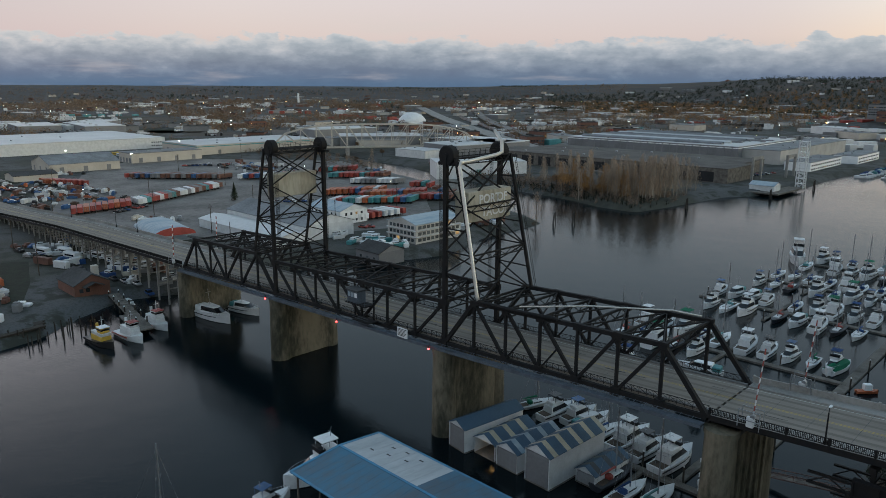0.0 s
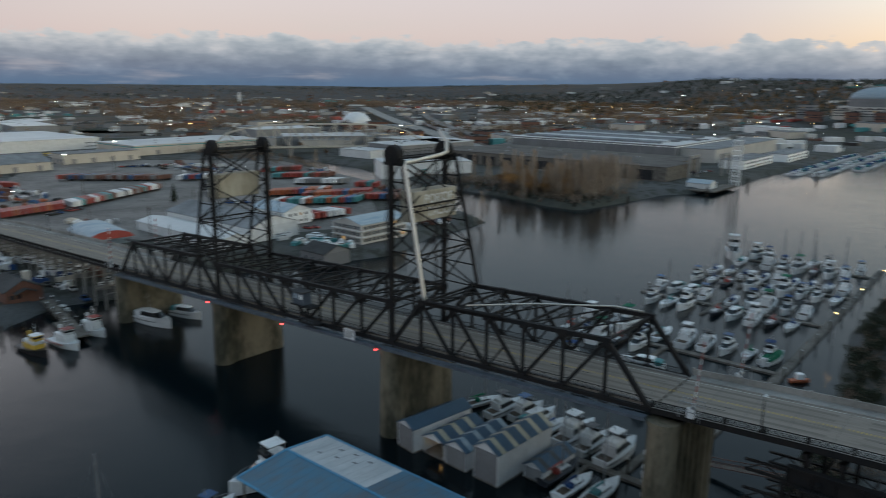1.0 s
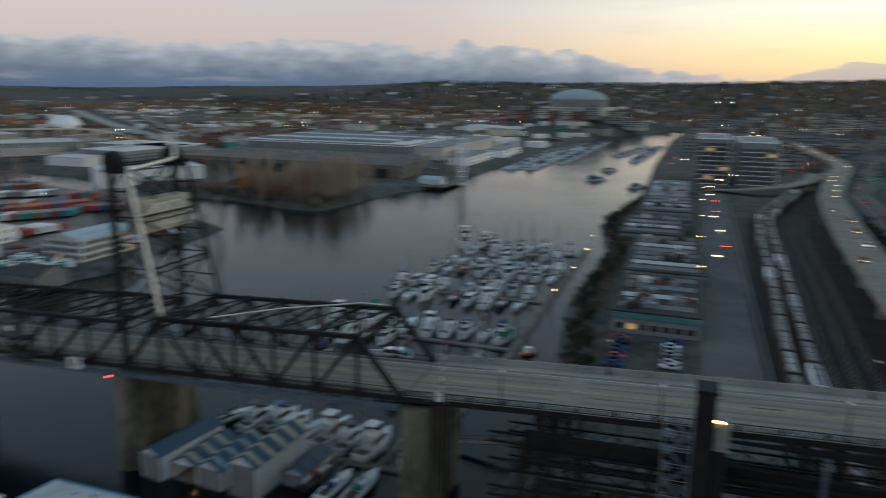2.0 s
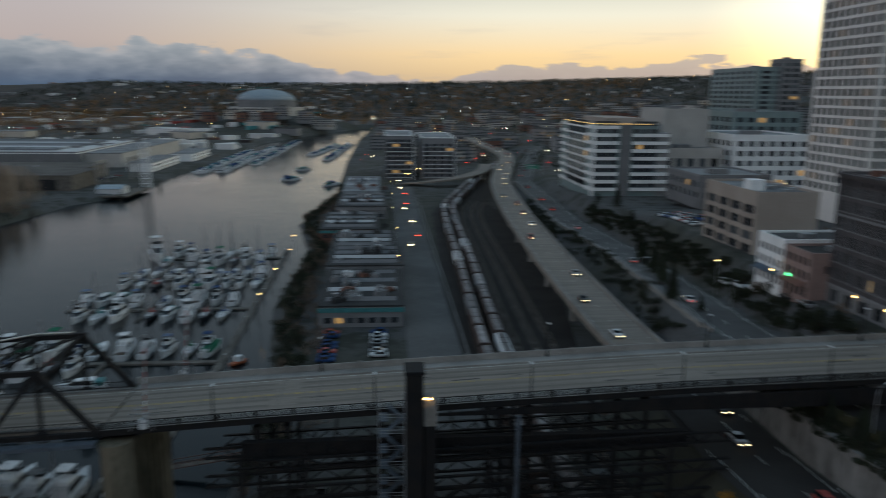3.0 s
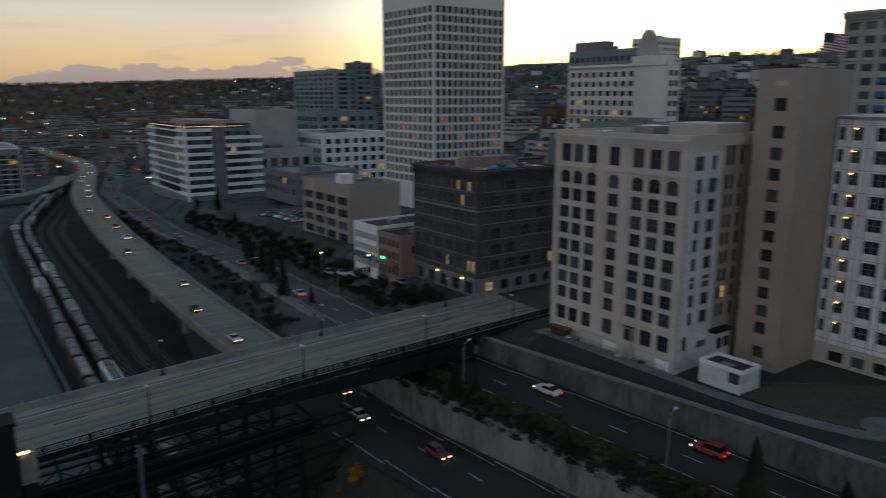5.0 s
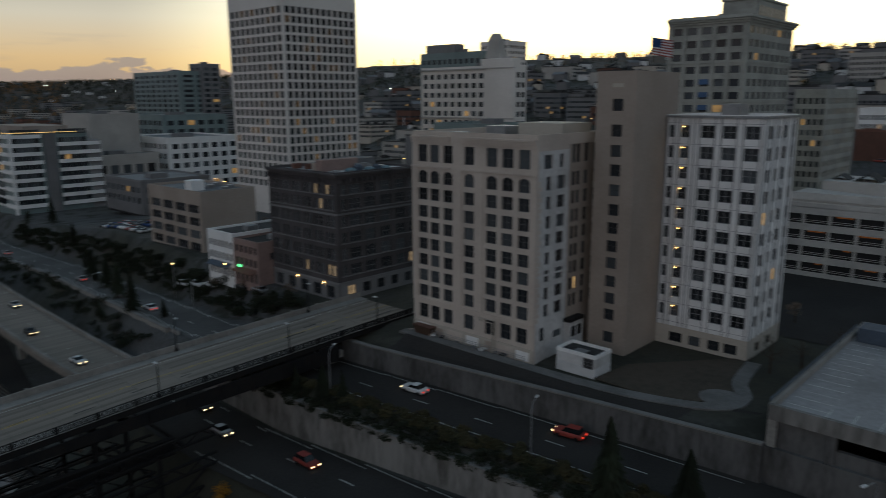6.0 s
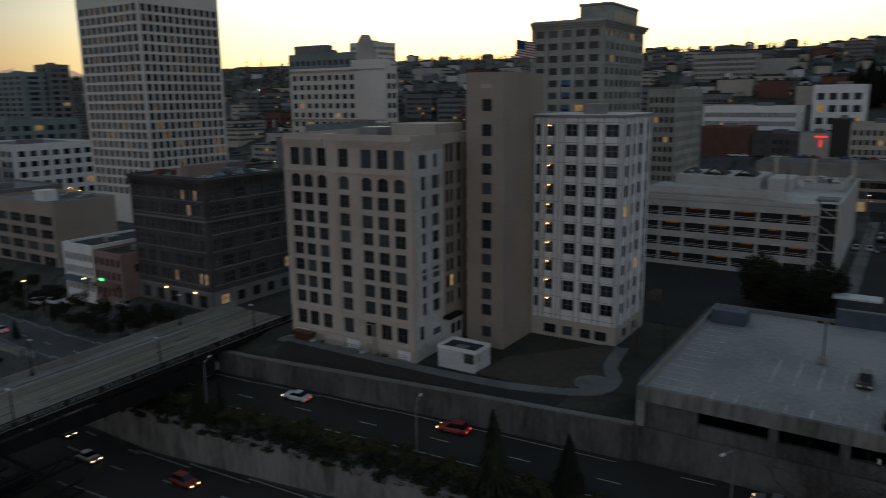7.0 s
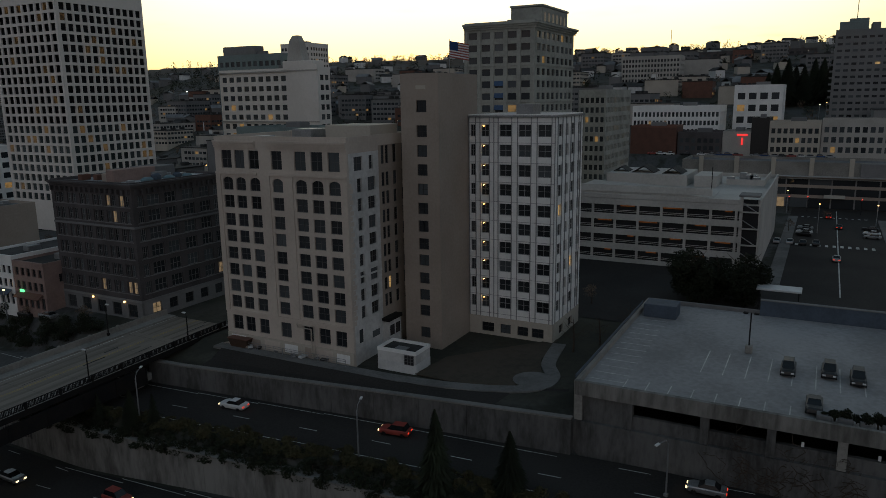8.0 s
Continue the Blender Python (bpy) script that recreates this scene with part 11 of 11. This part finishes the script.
# lamps too many to count over the flats and the valley
posts, lights, pale = Shape(), Shape(), Shape()
lr = random.Random(404)
for i in range(200):
    az, rr = radians(lr.uniform(-80, 34)), 560 + 2300 * lr.random()
    x, y = 94 + math.sin(az) * rr, -98 + math.cos(az) * rr
    if not clear(x, y):
        continue
    z, e = land_z(x, y), 0.16 + rr / 5200
    posts.bar((x, y, z - 1), (x, y, z + 9), 0.2)
    (lights if lr.random() < 0.5 else pale).soft(x - e, x + e, y - e, y + e, z + 9, z + 9 + e * 1.2, e * 0.3)
tagged(whole("far_lamps", [(posts, STEEL), (lights, LAMP_WARM), (pale, LAMP_WHITE)], "lit street and yard lamps scattered over the flats", "lamps"), kind="stuff")

# paved lots, fields and earth between the works on the flats
pr = random.Random(63)
lots = {k: Shape() for k in range(4)}
for i in range(150):
    az, rr = radians(pr.uniform(-80, -26)), 480 + 1300 * pr.random()
    x, y = 94 + math.sin(az) * rr, -98 + math.cos(az) * rr
    if not clear(x, y) or land_z(x, y) > 3.6:
        continue
    a, b_, th = pr.uniform(25, 80), pr.uniform(15, 50), radians(pr.choice((-8, 52)))
    u, v_ = Vector((math.cos(th), math.sin(th), 0)) * a, Vector((-math.sin(th), math.cos(th), 0)) * b_
    o = Vector((x, y, 3.28 + 0.02 * (i % 7)))
    lots[i % 4].add([o - u - v_, o + u - v_, o + u + v_, o - u + v_], [(0, 1, 2, 3)])
for k, (m, lab) in enumerate(((LOT, "pale worn yards among the works"), (ROOF_DARK, "dark tarred lots among the works"), (DIRT, "bare earth lots among the works"), (SHRUB, "rough green fields among the works"))):
    solid("lot", lots[k], m, lab, "yard", "structure")

# loads, vans, tanks and small roofs scattered over the flats, past counting
fk = random.Random(515)
loads = {m: Shape() for m in (WHITE, ROOF_LIGHT, BEIGE, BROWN, RED, GREYWALL, BLACK, TEAL)}
for i in range(420):
    az, rr = radians(fk.uniform(-80, -3)), 430 + 2500 * fk.random() ** 1.3
    ox, oy, th = 94 + math.sin(az) * rr, -98 + math.cos(az) * rr, radians(fk.choice((-8, 52, 82, -38)))
    kind = fk.choice((WHITE, WHITE, ROOF_LIGHT, ROOF_LIGHT, BEIGE, BROWN, RED, GREYWALL, BLACK, TEAL))
    big_ = fk.random() < 0.3
    for k in range(fk.randrange(3, 11)):
        w_, d_, h_ = (fk.uniform(8, 26), fk.uniform(6, 14), fk.uniform(3, 7)) if big_ else (fk.uniform(4, 13), 2.6, fk.uniform(1.6, 4.0))
        x = ox + math.cos(th) * k * (24 if big_ else 4.4) * fk.uniform(0.8, 1.4)
        y = oy + math.sin(th) * k * (24 if big_ else 4.4) * fk.uniform(0.8, 1.4)
        if not clear(x, y):
            continue
        z = land_z(x, y)
        c_, s_ = math.cos(th + 1.57), math.sin(th + 1.57)
        q = [(x + c_ * a - s_ * b_, y + s_ * a + c_ * b_) for a, b_ in ((-w_ / 2, -d_ / 2), (w_ / 2, -d_ / 2), (w_ / 2, d_ / 2), (-w_ / 2, d_ / 2))]
        loads[kind if fk.random() < 0.8 else WHITE].prism(q, z - 0.5, z + h_)
for m_, sh_ in loads.items():
    solid("far_loads", sh_, m_, "small far roofs, vans and stacked loads on the flats", "far loads", "stuff")

# landmarks on the skyline
for x, y, h, lab in ((-2058, 1398, 34, "slim pale chimney stack on the flats"),):
    solid("chimney", Shape().tube([(0, 0, -2), (0, 0, h)], [4.2, 3.4], 14), WHITE, lab, "chimney", at=(x, y, land_z(x, y)))
st_d = thing("storage_dome", (-810, 760, 3.2), "white storage dome at the terminal", "dome")
part("shell", Shape().loft([[(math.cos(6.2832 * j / 24) * 24 * math.cos(a), math.sin(6.2832 * j / 24) * 24 * math.cos(a), 3 + 17 * math.sin(a)) for j in range(24)] for a in (0, 0.3, 0.6, 0.9, 1.2, 1.5)]), WHITE, st_d, smooth=True)
part("ring_wall", Shape().prism([(math.cos(6.2832 * j / 24) * 24.3, math.sin(6.2832 * j / 24) * 24.3) for j in range(24)], -1, 3.2), CONCRETE, st_d)
for x, y, h in ((560, 480, 48), (900, 240, 30), (930, 60, 34)):
    t = thing("radio_mast", (x, y, land_z(x, y)), "thin steel radio mast on the hill", "mast", "radio masts")
    part("mast", Shape().bar((0, 0, -1), (0, 0, h), 0.5), STEEL, t)


def wood(name, label, count, spots, size, material, seed, tall=1.0):
    """Far woodland: clumps of leaf sprays on short stems, too many to count."""
    rr = random.Random(seed)
    v, f = [], []
    pts = np.array([spots(rr) for _ in range(count)])
    wet, zs = shore_distance(pts[:, 0], pts[:, 1]), land_height(pts[:, 0], pts[:, 1])
    for (x, y), dry, z in zip(pts.tolist(), wet, zs.tolist()):
        if dry < 1.5 or not (name == "bank_scrub" or clear(x, y, False)):
            continue
        dist = math.hypot(x - 94, y + 98)
        S = size * (0.75 + dist / 2600) * rr.uniform(0.6, 1.3)
        for k in range(30):
            c = Vector((x + rr.gauss(0, S * 0.3), y + rr.gauss(0, S * 0.3), z + S * tall * (0.1 + 1.15 * rr.random() ** 1.3)))
            a, b_ = Vector((rr.gauss(0, 1), rr.gauss(0, 1), rr.gauss(0, 1))).normalized() * S * 0.16, Vector((rr.gauss(0, 1), rr.gauss(0, 1), rr.gauss(0, 1))).normalized() * S * 0.16
            m = len(v)
            v += [tuple(c - a), tuple(c + b_ * 1.4), tuple(c + a)]
            f.append((m, m + 1, m + 2))
        m = len(v)
        v += [(x - 0.3, y, z - 1), (x + 0.3, y, z - 1), (x, y, z + S)]
        f.append((m, m + 1, m + 2))
    s = Shape()
    s.v, s.f = v, f
    return solid(name, s, material, label, "woodland", "stuff")


def clumped(a0, a1, r0, r1, groups, spread, seed):
    """Spots gathered in clumps over a sector of the flats."""
    cr = random.Random(seed)
    mids = [(radians(cr.uniform(a0, a1)), r0 + (r1 - r0) * cr.random()) for _ in range(groups)]

    def spot(rr):
        az, r = mids[rr.randrange(groups)]
        return 94 + math.sin(az) * r + rr.gauss(0, spread * 1.6), -98 + math.cos(az) * r + rr.gauss(0, spread)
    return spot


def sector(a0, a1, r0, r1, power=1.0):
    def spot(rr):
        az, r = radians(rr.uniform(a0, a1)), r0 + (r1 - r0) * rr.random() ** power
        return 94 + math.sin(az) * r, -98 + math.cos(az) * r
    return spot


wood("woods", "dark woods on the far plain", 1500, clumped(-82, -30, 2000, 4200, 40, 60, 3), 3.4, SHRUB, 12, 0.8)
wood("woods", "bare brown woods on the far plain", 4600, sector(-82, -30, 2200, 4000), 3.2, TWIG, 22, 0.8)
wood("woods", "rust-brown autumn woods across the flats", 3000, clumped(-80, -24, 850, 2600, 70, 34, 5), 5.6, AUTUMN, 1)
wood("woods", "bare brown trees across the flats", 2800, clumped(-80, -5, 700, 2800, 90, 40, 6), 5.0, TWIG, 2)
wood("woods", "dark evergreen woods on the ridges", 9500, sector(-36, 40, 1800, 3300), 4.4, SHRUB, 3)
wood("woods", "rust-brown woods on the lower ridge", 2600, sector(-34, 20, 1500, 2700), 5.0, RUSTLEAF, 4)
wood("woods", "dark evergreens among the houses of the hill", 1100, sector(22, 98, 420, 1200), 5.0, SHRUB, 5)
wood("woods", "bare street trees among the houses of the hill", 700, sector(22, 98, 330, 1100), 4.0, TWIG, 6)
wood("woods", "dark trees along the skyline of the hill", 1100, sector(36, 98, 950, 1330), 3.6, SHRUB, 7, 1.5)
wood("woods", "bare street trees among the town blocks", 500, sector(2, 36, 560, 1900), 5.0, TWIG, 15)
wood("woods", "dark evergreens among the town blocks", 500, sector(2, 36, 560, 1900), 5.5, SHRUB, 16)
wood("bank_scrub", "brown scrub along the railway and the shore", 420, lambda rr: (rr.uniform(62, 72), rr.uniform(-60, 420)), 1.6, TWIG, 8)
wood("bank_scrub", "dark scrub along the point below the grove", 420, lambda rr: (rr.uniform(-230, -102), rr.uniform(262, 300)), 2.2, SHRUB, 19)
wood("bank_scrub", "rusty scrub along the point below the grove", 620, lambda rr: (rr.uniform(-230, -104), rr.uniform(266, 330)), 2.2, TWIG, 20)
wood("bank_scrub", "scrub and small trees round the inlet", 500, lambda rr: (rr.uniform(-560, -120), rr.uniform(276, 330)), 3.0, TWIG, 9)

# lamps that are on across the town and the port
def lamp_post(h, glow_mat, label, s):
    return whole("street_lamp", [(Shape().bar((0, 0, -1), (0, 0, h), 0.16), STEEL_GREY), (Shape().soft(-s, s, -s, s, h, h + s * 1.1, s * 0.3), glow_mat)], label, "street lamp", "distant street lamps")


LP = [lamp_post(9, LAMP_WARM, "tall street lamp lit amber", 0.2), lamp_post(10, LAMP_WHITE, "tall street lamp lit white", 0.2), lamp_post(8, LAMP_WARM, "far street lamp lit amber", 0.5), lamp_post(10, LAMP_WHITE, "far street lamp lit white", 0.5)]
for x, y in ((-318, 46), (-360, 150), (-228, 190), (-140, 150), (-600, 240), (-430, 230), (-500, 150), (-330, 200), (-560, 120)):
    drop(LP, "l", 1 if x > -400 else 3, pose(x, y, land_z(x, y)))
for i in range(120):
    q = r6.random()
    az, rr = r6.uniform(-78, 96), r6.uniform(420, 2500)
    if az > 34:
        rr = r6.uniform(300, 1000)
    x, y = 94 + math.sin(radians(az)) * rr, -98 + math.cos(radians(az)) * rr
    if clear(x, y):
        drop(LP, "l", (2 if r6.random() < 0.55 else 3) if rr > 700 else (0 if r6.random() < 0.6 else 1), pose(x, y, land_z(x, y)))
for y in range(150, 420, 54):
    drop(LP, "l", 0, pose(99.6, y, 4.6))
for x, y in ((56.5, 118), (57, 150), (58, 182), (56, 210), (300, 190), (296, 215), (292, 240), (300, 262), (181, 52), (181, 78), (330, -74), (340, -98), (400, -70), (440, -66)):
    drop(LP, "l", 0, pose(x, y, max(land_z(x, y), 0.3)))
for x in range(0, 5):
    y = 420 + x * 36
    drop(LP, "l", 2, pose(112 + x * 10, y, 4.6))

# distant traffic, too many to count
body, tails, heads = Shape(), Shape(), Shape()
spots = []
while len(spots) < 260:
    az, rr = radians(r6.uniform(-4, 40)), r6.uniform(430, 1500)
    x, y = 94 + math.sin(az) * rr, -98 + math.cos(az) * rr
    if clear(x, y):
        spots.append((x, y, land_z(x, y) + 0.3, r6.random() < 0.55))
spots += [(102 + r6.uniform(0, 11), 190 + i * 34.0 + r6.uniform(0, 20), 4.75, r6.random() < 0.4) for i in range(10)]
for x, y, z, away in spots:
    body.soft(x - 0.9, x + 0.9, y - 2.2, y + 2.2, z + 0.3, z + 1.4, 0.2)
    (tails if away else heads).box(x - 0.8, x + 0.8, y - 2.34, y - 2.2, z + 0.6, z + 0.9)
tr = whole("traffic", [(body, BLACK), (tails, FAR_TAIL), (heads, FAR_HEAD)], "distant dark cars in traffic with lights on", "traffic")
tagged(tr, kind="stuff")

# street, car park and covered arcade behind the parking deck
solid("road", Shape().loft([[(226 + 50 * i / 10, y, land_z(226 + 50 * i / 10, y) + 0.1) for i in range(11)] for y in np.arange(-92, -38, 4.5)], closed=False), ASPHALT, "dark asphalt lane between the apartments and the car park", "road", "structure")
solid("road", Shape().add([(252, -92, 28.07), (252, -128, 28.07), (394, -128, 28.07), (394, -89, 28.07), (306, -89, 28.07)], [(0, 1, 2, 3, 4)]), ASPHALT, "dark asphalt street behind the parking deck", "road", "structure")
for y, on in ((-103.5, 7.5),):
    ln = Shape()
    for i in range(17):
        if not (i % 2 and y == -99.0):
            ln.box(262 + i * 7.5, 262 + i * 7.5 + on, y - 0.14, y + 0.14, 28.09, 28.102)
    for i in range(11):
        ln.box(318, 321, -93.5 - i * 1.9, -92.7 - i * 1.9, 28.09, 28.102).box(372, 373, -93.5 - i * 1.9, -92.7 - i * 1.9, 28.09, 28.102)
    solid("lane_marking", ln, LINE, "white painted street lines", "road marking", "structure")
for i, (x, y, c) in enumerate(((334, -94.5, 1), (338, -94.5, 0), (342, -94.5, 1), (346, -94.5, 2), (336, -112.5, 2), (342, -112.5, 0), (350, -112.5, 1))):
    put_car(PARKED, "p", c, x, y, 28.09, 80)
put_car(DRIVING, "d", 1, 351, -104, 28.09, 0)
put_car(DRIVING, "d", 0, 300, -103, 28.09, 0)
put_car(DRIVING, "d", 3, 372, -101, 28.09, 0)
ar = block("arcade_building", "long concrete street building with a dark glazed front", 395, 418, -140, -48, 28, 44.2, CONCRETE, ROOF, group="town blocks", parapet=1.0)
part("upper_wall", Shape().box(0, 0.45, 0, 92, 12.1, 16.2), CONCRETE, ar, "stained concrete parapet wall")
part("ledge", Shape().soft(-1.6, 0.45, 0, 92, 11.7, 12.1, 0.05), ROOF_LIGHT, ar, "pale ledge above the storefronts")
part("ledge", Shape().soft(-1.2, 0.45, 0, 92, 10.9, 11.2, 0.05), CONCRETE, ar)
for z, hgt, g in ((0.2, 3.6, GLASS_SHOP), (5.0, 2.6, GLASS), (8.6, 2.3, GLASS)):
    part("spandrel", Shape().box(0, 0.45, 0, 92, z + hgt, z + hgt + 1.1), TAN_DARK, ar)
    for k in range(12):
        u = k * 92 / 12
        part("pane", Shape().box(0.25, 0.35, u + 0.5, u + 92 / 12, z, z + hgt), g, ar)
        part("mullion", Shape().box(0.1, 0.4, u, u + 0.5, z, z + hgt), GREYWALL, ar)
for k in range(7):
    part("lamp_pillar", Shape().soft(-0.7, 0.6, 6 + k * 13.0, 7.6 + k * 13.0, 12.1, 18.6, 0.1), BEIGE, ar, "pale pillar on the parapet")
part("shop_awning", Shape().add([(-2.0, 34, 4.2), (-2.0, 41, 4.2), (0, 41, 5.2), (0, 34, 5.2), (0, 34, 4.2), (0, 41, 4.2)], [(0, 1, 2, 3), (0, 3, 4), (1, 5, 2), (0, 4, 5, 1)]), BEIGE, ar, "cream shop awning")
part("link_house", Shape().soft(-1.0, 6, 21, 30, 12.1, 17.0, 0.1), GREYWALL, ar, "grey lift house on the parapet")
for i, y in enumerate((-88, -94, -111, -121)):
    lp_ = thing("traffic_signal", (384 + 2 * (i % 2), y, 28.07), "traffic signal showing red at the junction", "traffic light", "traffic signals")
    part("pole", Shape().tube([(0, 0, 0), (0, 0, 5.6)], 0.09, 6), STEEL, lp_)
    part("head", Shape().soft(-0.25, 0.1, -0.2, 0.2, 4.6, 5.7, 0.04), BLACK, lp_)
    part("red_lens", Shape().box(-0.3, -0.25, -0.16, 0.16, 5.25, 5.6), FAR_TAIL, lp_, "lit red lens")
for i, (x, y) in enumerate(((381, -87.5), (386, -120), (352, -114))):
    street_lamp((x, y, 28.07), 8.0, 1.2, 180, "lit street lamp at the junction", lit=LAMP_WARM)
for y0_, y1_ in ((-91.6, -88.6), (-121, -115.5)):
    solid("pavement", Shape().soft(0, 110, y0_, y1_, 0, 0.2, 0.03), WALKWAY, "pale concrete pavement beside the street", "pavement", "structure", at=(262, 0, 28.05))
cn = thing("white_canopy", (243.5, -96.5, 28.0), "flat white canopy on steel posts", "canopy")
part("roof", Shape().soft(0, 4, 0, 8, 4.6, 5.0, 0.08), WHITE, cn)
for x in (0.4, 3.6):
    for y in (0.5, 7.5):
        part("post", Shape().bar((x, y, -0.5), (x, y, 4.6), 0.16), STEEL, cn)
pf = thing("portal_frame", (238, -112, 28.0), "dark steel portal frame over the ramp", "portal")
part("post", Shape().box(0, 0.9, 0, 0.9, 0, 12.0), STEEL, pf)
part("beam", Shape().box(0, 0.9, -22, 0.9, 12.0, 13.4), STEEL, pf)
part("post", Shape().box(0, 0.9, -22, -21.1, 0, 12.0), STEEL, pf)

# lamps along the carriageways, unlit
for y, x, turn in ((-46.6, 167.2, 20), (-9.0, 163.4, 30), (-84.8, 175.8, 160), (96, 167, 10), (62, 177.5, 170)):
    street_lamp((x, y, land_z(x, y)), 7.6, 2.2, turn, "tall curved-arm lamp post beside the carriageway")
